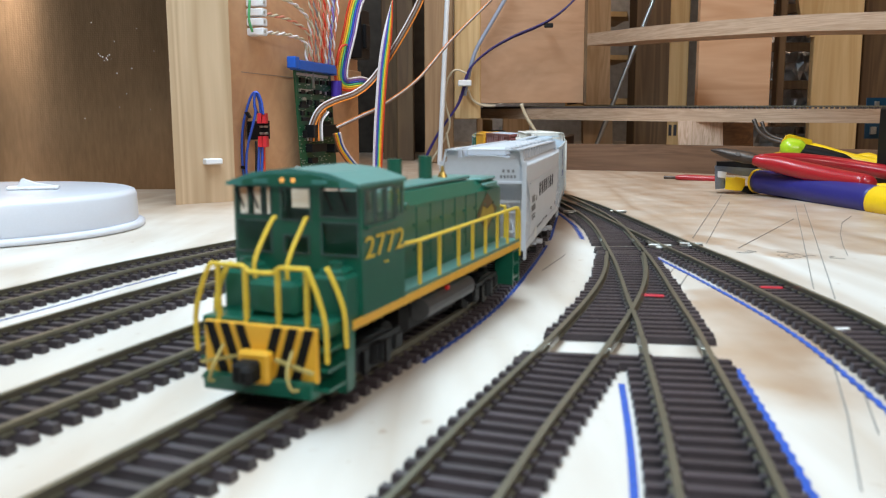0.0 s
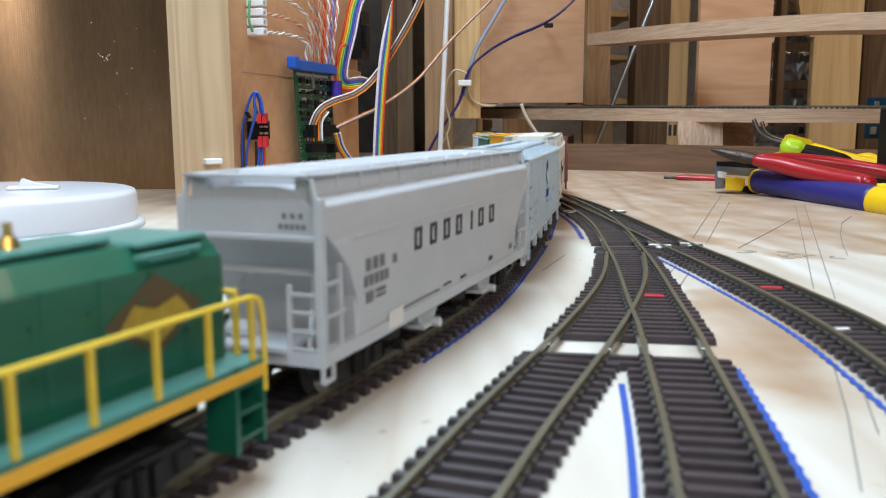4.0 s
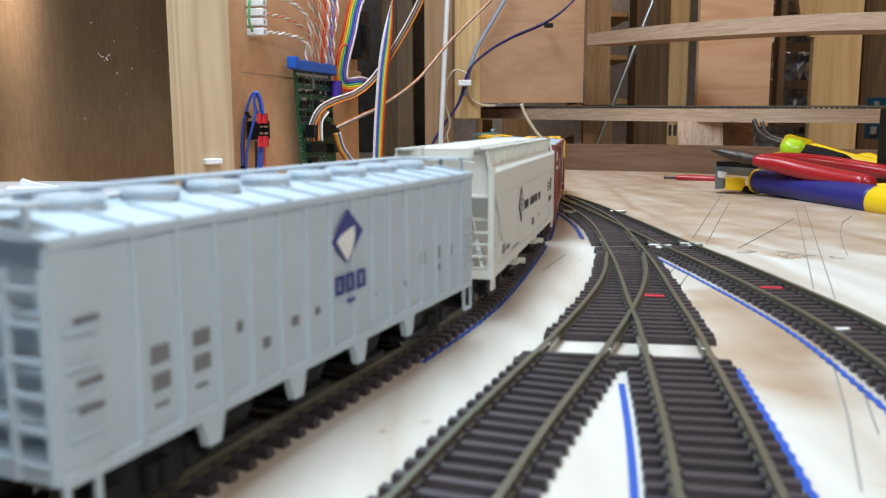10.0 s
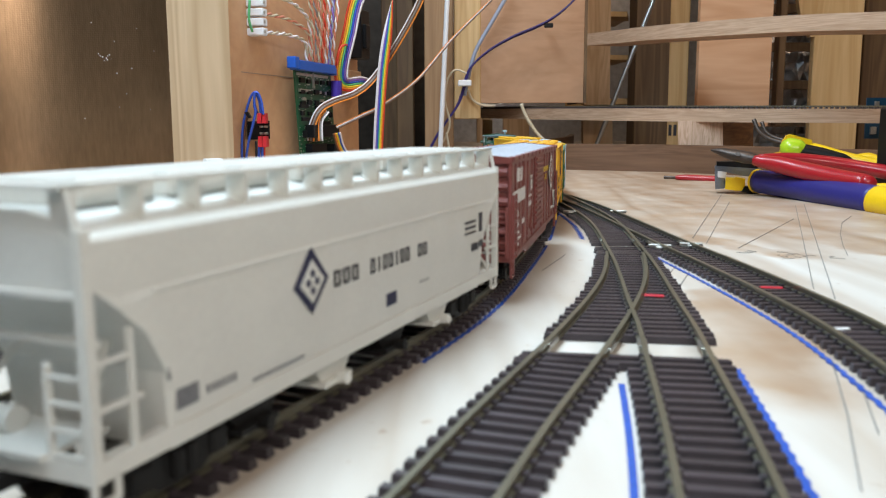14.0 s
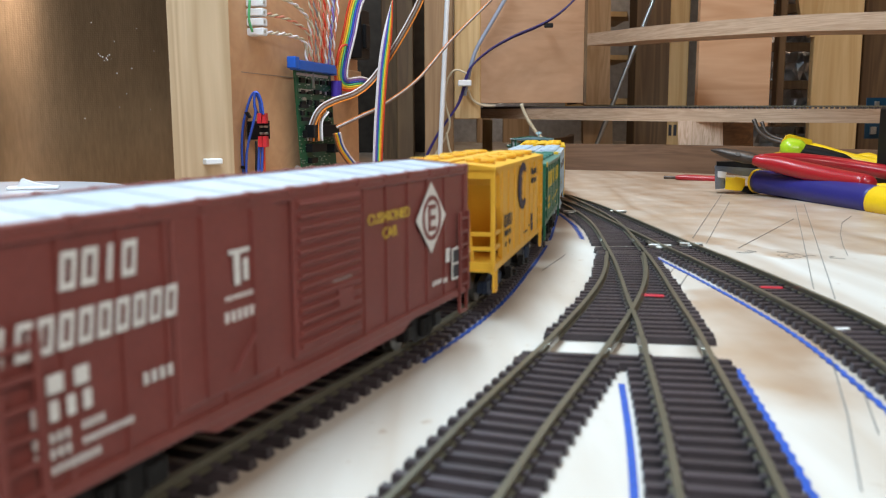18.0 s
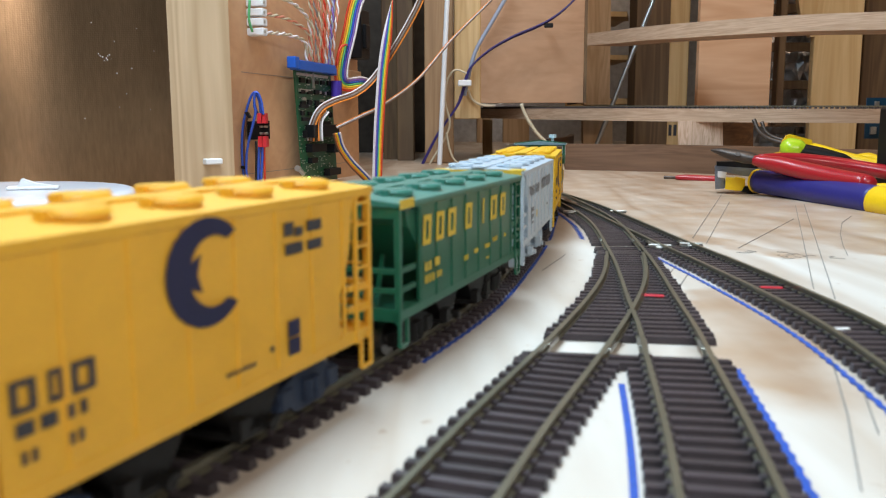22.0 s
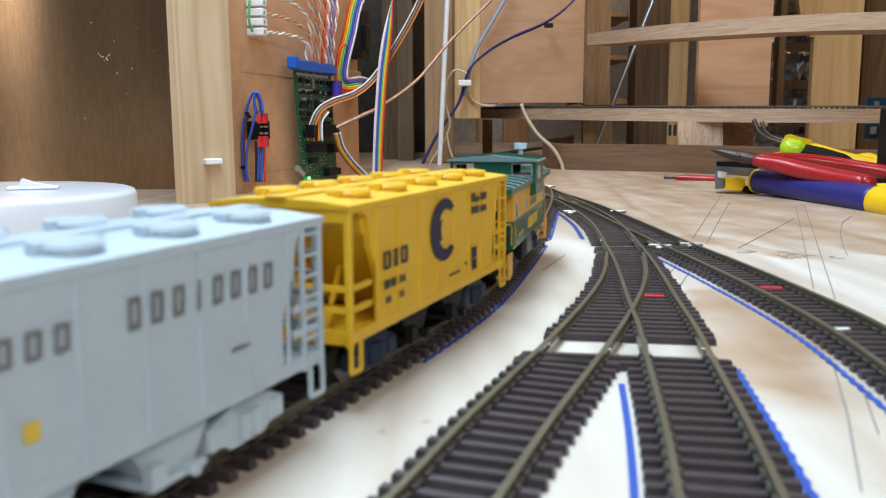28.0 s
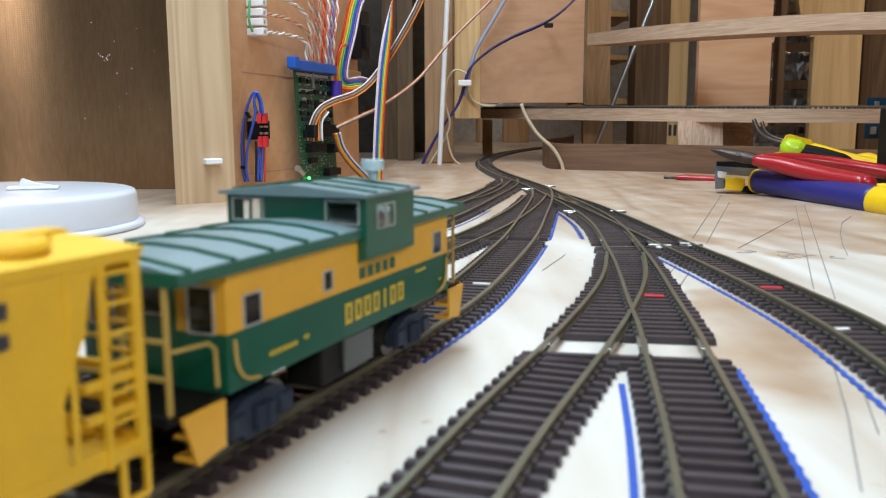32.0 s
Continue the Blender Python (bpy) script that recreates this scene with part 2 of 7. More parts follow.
def sweep(bm, points, r, seg=6, flat=None, side=None):
    pts = [Vector(p) for p in points]
    rings = []
    up = Vector(side) if side else Vector((0, 0, 1))
    for i, p in enumerate(pts):
        d = (pts[min(i + 1, len(pts) - 1)] - pts[max(i - 1, 0)]).normalized()
        if not side and abs(d.dot(up)) > 0.98:
            up = Vector((0, 1, 0))
        s = d.cross(up)
        if s.length < 1e-6:
            s = d.cross(Vector((1, 0.3, 0)))
        s.normalize()
        u = s.cross(d).normalized()
        if not side:
            up = u
        if flat:
            ring = [p + s * flat + u * r, p - s * flat + u * r, p - s * flat - u * r, p + s * flat - u * r]
        else:
            ring = [p + s * (r * math.cos(2 * math.pi * k / seg)) + u * (r * math.sin(2 * math.pi * k / seg)) for k in range(seg)]
        rings.append([bm.verts.new(v) for v in ring])
    n = len(rings[0])
    for a, b in zip(rings, rings[1:]):
        for k in range(n):
            bm.faces.new((a[k], a[(k + 1) % n], b[(k + 1) % n], b[k]))
    bm.faces.new(rings[0][::-1])
    bm.faces.new(rings[-1])
    return bm


def curve(points, n=24):
    """Points on a smooth line through the given ones (Catmull-Rom)."""
    p = [Vector(q) for q in points]
    p = [2 * p[0] - p[1]] + p + [2 * p[-1] - p[-2]]
    out = []
    for i in range(1, len(p) - 2):
        for k in range(n):
            t = k / n
            a, b, c, d = p[i - 1:i + 3]
            out.append(0.5 * ((2 * b) + (c - a) * t + (2 * a - 5 * b + 4 * c - d) * t * t + (3 * b - a - 3 * c + d) * t ** 3))
    return out + [p[-2]]


def loft(bm, rings):
    vs = [[bm.verts.new(v) for v in r] for r in rings]
    n = len(vs[0])
    for a, b in zip(vs, vs[1:]):
        for k in range(n):
            bm.faces.new((a[k], a[(k + 1) % n], b[(k + 1) % n], b[k]))
    bm.faces.new(vs[0][::-1])
    bm.faces.new(vs[-1])
    return bm


def prism(bm, profile, x0, x1):
    """A profile of (y, z) drawn out from x0 to x1."""
    return loft(bm, [[(x, y, z) for y, z in profile] for x in (x0, x1)])


def slab(bm, outline, z0, z1):
    """An outline of (x, y) raised from z0 to z1."""
    lo = [bm.verts.new((x, y, z0)) for x, y in outline]
    hi = [bm.verts.new((x, y, z1)) for x, y in outline]
    n = len(lo)
    for k in range(n):
        bm.faces.new((lo[k], lo[(k + 1) % n], hi[(k + 1) % n], hi[k]))
    bm.faces.new(lo[::-1])
    bm.faces.new(hi)
    return bm


def pierced(bm, u0, u1, v0, v1, holes, place):
    """A wall of thickness with openings: cells between the lines of the holes; place(u, v, side) gives a point."""
    us = sorted({u0, u1, *[h[0] for h in holes], *[h[1] for h in holes]})
    vs = sorted({v0, v1, *[h[2] for h in holes], *[h[3] for h in holes]})
    solid = {}
    for i in range(len(us) - 1):
        for j in range(len(vs) - 1):
            cu, cv = (us[i] + us[i + 1]) / 2, (vs[j] + vs[j + 1]) / 2
            solid[i, j] = not any(h[0] < cu < h[1] and h[2] < cv < h[3] for h in holes)
    for (i, j), s in solid.items():
        if not s:
            continue
        c = [(us[i], vs[j]), (us[i + 1], vs[j]), (us[i + 1], vs[j + 1]), (us[i], vs[j + 1])]
        for side in (0, 1):
            bm.faces.new([bm.verts.new(place(u, v, side)) for u, v in (c if side else c[::-1])])
        for k, (di, dj) in enumerate(((0, -1), (1, 0), (0, 1), (-1, 0))):
            if not solid.get((i + di, j + dj), False):
                a, b = c[k], c[(k + 1) % 4]
                bm.faces.new([bm.verts.new(q) for q in (place(*a, 0), place(*b, 0), place(*b, 1), place(*a, 1))])
    bmesh.ops.remove_doubles(bm, verts=bm.verts, dist=0.001)
    return bm


class Line:
    """A track's centre line, by arc length."""

    def __init__(self, pts, step=4.0):
        c = np.array(pts, float)
        t = np.concatenate([[0], np.cumsum(np.linalg.norm(np.diff(c, axis=0), axis=1))])
        n = int(t[-1] / step) + 2
        tt = np.linspace(0, t[-1], n)
        cols = []
        m, h = len(t), np.diff(t)
        for k in range(2):
            y = c[:, k]
            a, b = np.zeros((m, m)), np.zeros(m)
            a[0, 0] = a[-1, -1] = 1
            for i in range(1, m - 1):
                a[i, i - 1], a[i, i], a[i, i + 1] = h[i - 1], 2 * (h[i - 1] + h[i]), h[i]
                b[i] = 6 * ((y[i + 1] - y[i]) / h[i] - (y[i] - y[i - 1]) / h[i - 1])
            q = np.linalg.solve(a, b)
            i = np.clip(np.searchsorted(t, tt) - 1, 0, m - 2)
            d, hh = tt - t[i], h[i]
            cols.append(y[i] + d * ((y[i + 1] - y[i]) / hh - hh * (2 * q[i] + q[i + 1]) / 6) + d * d * q[i] / 2 + d ** 3 * (q[i + 1] - q[i]) / (6 * hh))
        self.p = np.stack(cols, 1)
        self.s = np.concatenate([[0], np.cumsum(np.linalg.norm(np.diff(self.p, axis=0), axis=1))])
        g = np.gradient(self.p, axis=0)
        self.d = g / np.linalg.norm(g, axis=1)[:, None]
        self.length = self.s[-1]

    def at(self, s, off=0.0):
        """The point at s, off to the right, and the heading."""
        x, y = np.interp(s, self.s, self.p[:, 0]), np.interp(s, self.s, self.p[:, 1])
        dx, dy = np.interp(s, self.s, self.d[:, 0]), np.interp(s, self.s, self.d[:, 1])
        l = math.hypot(dx, dy)
        dx, dy = dx / l, dy / l
        return x + dy * off, y - dx * off, math.atan2(dy, dx)


# ---- the bench top and the tracks ----
board = part("bench_top", boxes((-2200, 2200, -700, 3700, -18, 0)), PLY_TOP)
tagged(board, "pale plywood bench top with pencil marks", "bench", kind="structure")

TRAIN = Line([(-216.8, -178.9), (-117.5, 13), (-58.8, 143.2), (-42.0, 184.9), (4.5, 305.9), (22, 374.2), (42.5, 466.9), (64.5, 594.7), (77.5, 672.9), (87.4, 742.4), (93, 794.3), (94.3, 838.1), (91, 884.8), (82.4, 973.5), (74, 1065.6), (66, 1240.7), (69, 1427.4), (94, 1637.5), (146, 1882.6), (218, 2116), (310, 2337.7), (430, 2547.8), (580, 2722.9), (760, 2851.3), (960, 2909.6)])
MAIN = Line([(50, -89.7), (88, 27), (110, 120.3), (124, 214.9), (128, 253.4), (129, 295.4), (128, 335.1), (125.5, 387.6), (122, 441.3), (118.5, 528.8), (116, 587.2), (112, 657.2), (106, 715.5), (100, 768), (96.5, 820.6), (92.5, 873.1)])
RIGHT = Line([(22, -19.7), (40, 91.2), (49, 136.7), (53.5, 160), (58, 185.7), (62.5, 213.7), (69.5, 255.7), (76, 302.4), (84, 357.2), (91, 412.1), (97.5, 470.4), (103, 528.8), (105, 587.2), (103.5, 657.2), (101, 727.2), (97.5, 797.2)])
MIDDLE = Line([(-78, -31.4), (-50, 27), (-20, 91.2), (-1, 134.3), (10, 164.7), (23.5, 199.7), (34.5, 227.7), (46, 258), (61, 300.1), (73, 338.6), (82, 374.7), (90, 414.4)])
LEFT1 = Line([(-170, -19.7), (-130, 94.7), (-98, 183.3), (-90, 205.5), (-82, 227.7), (-70, 260.4), (-42, 330.4), (-14, 398.1), (5, 447.1), (30, 520.6), (47, 581.3), (62, 643.2), (74, 700.4), (85, 762.2)])
LEFT2 = Line([(-230, 3.6), (-160, 176.3), (-130, 253.4), (-116, 295.4), (-99, 342.1), (-52, 447.1), (-8, 552.1), (20, 657.2), (50, 789.1), (70, 890.6), (77, 995.6)])
LEFT3 = Line([(-280, 50.3), (-200, 225.4), (-163, 314.1), (-146, 367.7), (-114, 438.9), (-60, 552.1), (-8, 654.8), (14, 706.2), (33, 762.2), (52, 849.7), (68, 948.9)])


def sleeper_mesh(length, width=3.0):
    bm = bmesh.new()
    g = box(bm, -width / 2, width / 2, -length / 2, length / 2, 0.2, 2.3)
    top = [v for v in bm.verts if v.co.z > 1]
    bmesh.ops.scale(bm, vec=(0.8, 0.985, 1), verts=top)
    for v in bm.verts:
        v.co *= 0.001
    me = bpy.data.meshes.new("sleeper")
    bm.to_mesh(me)
    bm.free()
    me.materials.append(SLEEPER)
    return me


SLEEPER_MESH = {}


def lay_track(name, line, s0, s1, label, branches=(), parent_line=None, gaps=(), single=(0, 0), low=0.0):
    """Rails with chairs, and one sleeper after another; long sleepers carry a diverging branch."""
    rails = thing(name, label, "railway track", "tracks on the bench")
    rails["kind"] = "structure"
    for off in (-8.7, 8.7):
        pts = []
        s = s0
        while s <= s1:
            x, y, _ = line.at(s, off)
            pts.append((x, y, 0))
            s += 8 if line.at(s)[1] < 820 else 20
        bm = bmesh.new()
        for hw, z0, z1 in ((1.25, 2.3, 2.85), (0.46, 2.85, 3.85), (0.74, 3.85, 4.75)):
            sweep(bm, [(x, y, (z0 + z1) / 2 - low) for x, y, _ in pts], (z1 - z0) / 2, flat=hw, side=(0, 0, 1))
        part("rail", bm, RAIL, rails)
    joined = bmesh.new()
    chairs = bmesh.new()
    s = s0 + 3
    while s < s1:
        x, y, a = line.at(s)
        s += 6.2
        if any(g0 <= y <= g1 for g0, g1 in gaps):
            continue
        if parent_line is not None:
            d = np.linalg.norm(parent_line.p - (x, y), axis=1).min()
            if d < 29.5:
                continue
        lo, hi = -14.4, 14.4
        nx, ny = math.sin(a), -math.cos(a)
        for b in branches:
            rel = b.p - (x, y)
            along = rel @ np.array((math.cos(a), math.sin(a)))
            k = np.argmin(np.abs(along) + 1e-3 * np.linalg.norm(rel, axis=1))
            o = rel[k] @ np.array((nx, ny))
            if abs(along[k]) < 4 and abs(o) < 31:
                lo, hi = min(lo, o - 14.7), max(hi, o + 14.7)
        length = round((hi - lo) / 2) * 2 + 0.4
        mid = (lo + hi) / 2
        m = pose((x + nx * mid) / 1000, (y + ny * mid) / 1000, 0, 0, 0, math.degrees(a))
        if single[0] <= y <= single[1]:
            if length not in SLEEPER_MESH:
                SLEEPER_MESH[length] = sleeper_mesh(length)
            ob = new("sleeper", SLEEPER_MESH[length])
            ob.parent = rails
            ob.matrix_basis = m
        else:
            g = bmesh.ops.create_cube(joined, size=1, matrix=pose(x + nx * mid, y + ny * mid, 1.25, 0, 0, math.degrees(a)) @ Matrix.Diagonal((2.7, length, 2.1, 1)))
        if y < 730:
            for off in (-8.7, 8.7):
                bmesh.ops.create_cube(chairs, size=1, matrix=pose(x + nx * off, y + ny * off, 2.6, 0, 0, math.degrees(a)) @ Matrix.Diagonal((2.0, 3.6, 0.9, 1)))
    if joined.verts:
        tagged(part("sleepers_far", joined, SLEEPER, rails), kind="stuff")
    else:
        joined.free()
    if chairs.verts:
        tagged(part("rail_chairs", chairs, SLEEPER, rails), kind="stuff")
    else:
        chairs.free()
    return rails


lay_track("train_track", TRAIN, 68, 2900, "curving model track with nickel rails on brown sleepers", (LEFT1, LEFT2, LEFT3), None, ((469, 483),), (74, 657))
lay_track("main_track", MAIN, 20, MAIN.length, "model track with red-marked sleeper and nickel rails", (RIGHT,), TRAIN, ((445, 461),), (74, 610), 0.1)
lay_track("branch_track", RIGHT, 20, RIGHT.length, "turnout track edged with blue marker", (MIDDLE,), MAIN, ((230, 251), (454, 473)), (74, 494), 0.2)
lay_track("middle_track", MIDDLE, 20, MIDDLE.length, "diverging model track with nickel rails", (), RIGHT, ((230, 253),), (74, 354), 0.3)
lay_track("yard_track", LEFT1, 20, LEFT1.length, "parallel yard track beside the train", (), TRAIN, ((461, 475),), (74, 470), 0.1)
lay_track("yard_track", LEFT2, 20, LEFT2.length, "parallel yard track beside the train", (LEFT3,), TRAIN, (), (144, 494), 0.15)
lay_track("yard_track", LEFT3, 20, LEFT3.length, "outer yard track near the round white cover", (), LEFT2, (), (190, 494), 0.25)

# ---- an unseen room box, added to enclose the bench ----
# walls out of view, their tone darkened to dim the foil's reflection
ROOM = mat("painted_room_wall", (0.30, 0.27, 0.24), 0.8, 0, 0.08, 5)
for name, b in (("wall_south", (-2300, 2300, -1700, -1600, -1000, 1400)), ("wall_west", (-2300, -2200, -1600, 3800, -1000, 1400)), ("wall_east", (2200, 2300, -1600, 3800, -1000, 1400)), ("wall_north", (-2300, 2300, 3800, 3900, -1000, 1400)), ("ceiling", (-2300, 2300, -1700, 3900, 1400, 1450)), ("floor", (-2300, 2300, -1700, 3900, -1050, -1000))):
    tagged(part(name, boxes(b), ROOM), "unseen workshop " + name.split("_")[0], name.split("_")[0], kind="structure")
# ---- the train; local x runs to the train's rear, z up from the bench ----
SECONDS = list(range(0, 33))
GONE = [0.0, 45.2, 90.4, 134.2, 176.1, 217.8, 261.9, 306.8, 346.0, 384.8, 428.6, 475.2, 518.3, 559.0, 602.7, 660.0, 726.2, 780.5, 823.2, 869.5, 920.5, 974.3, 1029.9, 1084.3, 1134.9, 1182.1, 1229.5, 1274.3, 1316.0, 1357.8, 1405.3, 1453.3, 1499.7]
CARS = []
WHEEL_R = 5.1
LONG = 1.143  # length stretch that fits the wagons to the camera's view
KEEP_ROUND = ("hatch_cover", "exhaust_pipe", "bell", "coupler", "headlight", "smoke_stack", "battery_box")


def lengthen(parent):
    """Draws out a wagon's parts along its length; round and cast fittings only move."""
    for o in parent.children:
        o.location.x *= LONG
        if o.name.startswith(("truck", "wheelset")):
            continue
        xs = [v.co.x for v in o.data.vertices]
        if o.name.startswith(KEEP_ROUND) and max(xs) - min(xs) < 0.02:
            if o.data.users == 1:
                mid = (min(xs) + max(xs)) / 2
                o.data.transform(Matrix.Translation((mid * (LONG - 1), 0, 0)))
        else:
            o.data.transform(Matrix.Diagonal((LONG, 1, 1, 1)))
        lengthen(o)



def wheelset_mesh():
    bm = bmesh.new()
    for s in (-1, 1):
        rod(bm, (0, s * 7.2, 0), (0, s * 8.0, 0), 5.7, 18)
        rod(bm, (0, s * 8.0, 0), (0, s * 10.2, 0), WHEEL_R, 18, 4.9)
        rod(bm, (0, s * 10.2, 0), (0, s * 10.6, 0), 2.0, 10)
    rod(bm, (0, -12.5, 0), (0, 12.5, 0), 0.9, 8)
    return bm


def truck(car, x, material, wheels=STEEL, base=20.0, block=False):
    """A two-axle truck: sideframes with arches, bolster, springs, and two wheelsets."""
    h = base / 2
    bm = bmesh.new()
    for s in (-1, 1):
        y0, y1 = s * 11.2, s * 13.6
        loft(bm, [[(px, y, pz) for px, pz in ((-h - 3, 8), (-h - 3, 12), (-5, 14.8), (5, 14.8), (h + 3, 12), (h + 3, 8), (h - 2, 7.6), (5.5, 6.2), (-5.5, 6.2), (-h + 2, 7.6))] for y in (y0, y1)])
        for px in (-h, h):
            box(bm, px - 2.4, px + 2.4, s * 11.6, s * 14.4, 7.8, 12.4, 0.5)
        for px in (-1.6, 1.6):
            rod(bm, (px, s * 14.1, 7.5), (px, s * 14.1, 12.5), 1.3, 8)
        if block:
            box(bm, -h - 1, h + 1, s * 13.4, s * 14.2, 12.2, 13.6)
            for px in (-6, 6):
                box(bm, px - 1.2, px + 1.2, s * 13.2, s * 14.6, 6, 12)
    box(bm, -2.5, 2.5, -12, 12, 9, 15)
    t = part("truck", bm, material, car, m=pose(x / 1000, 0, 0))
    sets = []
    for px in (-h, h):
        w = part("wheelset", wheelset_mesh(), wheels, t, m=pose(px / 1000, 0, (4.75 + WHEEL_R) / 1000), smooth=False)
        sets.append(w)
    return (t, x * LONG, sets)


def new_car(name, label, category, s0, s1, bolster, truck_material=DARK, base=20.0, wheels=STEEL, block=False):
    ob = thing(name, label, category, "train")
    CARS.append((ob, (s0 + s1) / 2, bolster * LONG, [truck(ob, -bolster, truck_material, wheels, base, block), truck(ob, bolster, truck_material, wheels, base, block)]))
    half = (s1 - s0) / 2 / LONG
    for s in (-1, 1):
        bm = boxes((s * (half - 8), s * (half + 3.5), -1.2, 1.2, 12.5, 15), bev=0.2)
        box(bm, s * (half + 3.0), s * (half + 6.5), -2.0, 2.0, 12.0, 15.6, 0.5)
        part("coupler", bm, DARK, ob)
    return ob, half


def ladder(bm, a, b, z0, z1, n, r=0.4):
    """Two stiles at the plan points a and b, n rungs."""
    for p in (a, b):
        beam(bm, (*p, z0), (*p, z1), 2 * r)
    for k in range(n):
        z = z0 + (z1 - z0) * (k + 0.5) / n
        beam(bm, (*a, z), (*b, z), 1.5 * r)
    return bm


def stirrup(bm, x, y, z0=11.0, z1=18.0, w=4.0):
    beam(bm, (x - w / 2, y, z1), (x - w / 2, y, z0), 0.8)
    beam(bm, (x + w / 2, y, z1), (x + w / 2, y, z0), 0.8)
    beam(bm, (x - w / 2, y, z0), (x + w / 2, y, z0), 0.9)


def step_iron(car, x, y, z0, z1, w, paint):
    bm = bmesh.new()
    stirrup(bm, x, y, z0, z1, w)
    return part("stirrup_step", bm, paint, car)


def glyph(bm, kind, x0, x1, z0, z1, y, lean=0.0):
    """A plain block shape: o a hollow box, i one bar."""
    w, h = x1 - x0, z1 - z0
    t, u = w * 0.27, h * 0.18
    rows = [(x0 + w * 0.36, x0 + w * 0.64, z0, z1)]
    if kind == "o":
        rows = [(x0, x0 + t, z0, z1), (x1 - t, x1, z0, z1), (x0 + t, x1 - t, z0, z0 + u), (x0 + t, x1 - t, z1 - u, z1)]
    for r in rows:
        box(bm, r[0], r[1], y - 0.06, y + 0.12, r[2], r[3])
    for v in bm.verts:
        v.co.x += (v.co.z - z0) * lean


def bars(car, name, rows, material, y=-18.45, label="", kinds="", lean=0.0):
    """Flat painted shapes on the side: rows of x0, x1, z0, z1. Large ones are parts of their own, in plain block shapes."""
    count = 0
    small = bmesh.new()
    for x0, x1, z0, z1 in rows:
        if z1 - z0 < 2.9 or "name" not in name and "initials" not in name and "number" not in name:
            pitch = max(0.8, (z1 - z0) * 0.8)
            n = max(1, int((x1 - x0) / pitch)) if "print" in name or "small" in name else 1
            for k in range(n):
                a = x0 + (x1 - x0) * k / n
                box(small, a, a + (x1 - x0) / n * (0.48 if n > 1 else 1), y - 0.06, y + 0.12, z0, z1)
            continue
        bm = bmesh.new()
        glyph(bm, kinds[count % len(kinds)] if kinds else "o", x0, x1, z0, z1, y, lean)
        count += 1
        part("letter_bar", bm, material, car)
    if small.verts:
        ob = part(name, small, material, car, label)
        if len(rows) > 1:
            ob["kind"] = "stuff"
        return ob
    small.free()


def shape(car, name, outline, material, y=-18.45, depth=0.12):
    bm = bmesh.new()
    loft(bm, [[(x, yy, z) for x, z in outline] for yy in (y - depth, y + 0.1)])
    return part(name, bm, material, car)


def row_of_letters(x0, x1, n, z0, z1, fill=0.62, skip=()):
    pitch = (x1 - x0) / n
    return [(x0 + k * pitch, x0 + k * pitch + pitch * fill, z0, z1) for k in range(n) if k not in skip]


def lettering(car, text, x, z, height, material, y, name="lettering", squeeze=1.0, facing=90):
    cu = bpy.data.curves.new("text", "FONT")
    cu.body, cu.size, cu.extrude, cu.align_x = text, height * 1.42 / 1000, 0.00006, "CENTER"
    ob = bpy.data.objects.new("text", cu)
    scene.collection.objects.link(ob)
    bpy.context.view_layer.update()
    me = bpy.data.meshes.new_from_object(ob.evaluated_get(bpy.context.evaluated_depsgraph_get()))
    bpy.data.objects.remove(ob)
    me.materials.clear()
    me.materials.append(material)
    me.transform(Matrix.Diagonal((squeeze, 1, 1, 1)))
    out = new(name, me)
    out.parent = car
    out.matrix_basis = pose(x / 1000, y / 1000, z / 1000, facing, 0, 0)
    return out


def ring_outline(x, z, rx, rz, n=20):
    return [(x + rx * math.cos(2 * math.pi * k / n), z + rz * math.sin(2 * math.pi * k / n)) for k in range(n)]


# ---- long curved-side covered hoppers ----


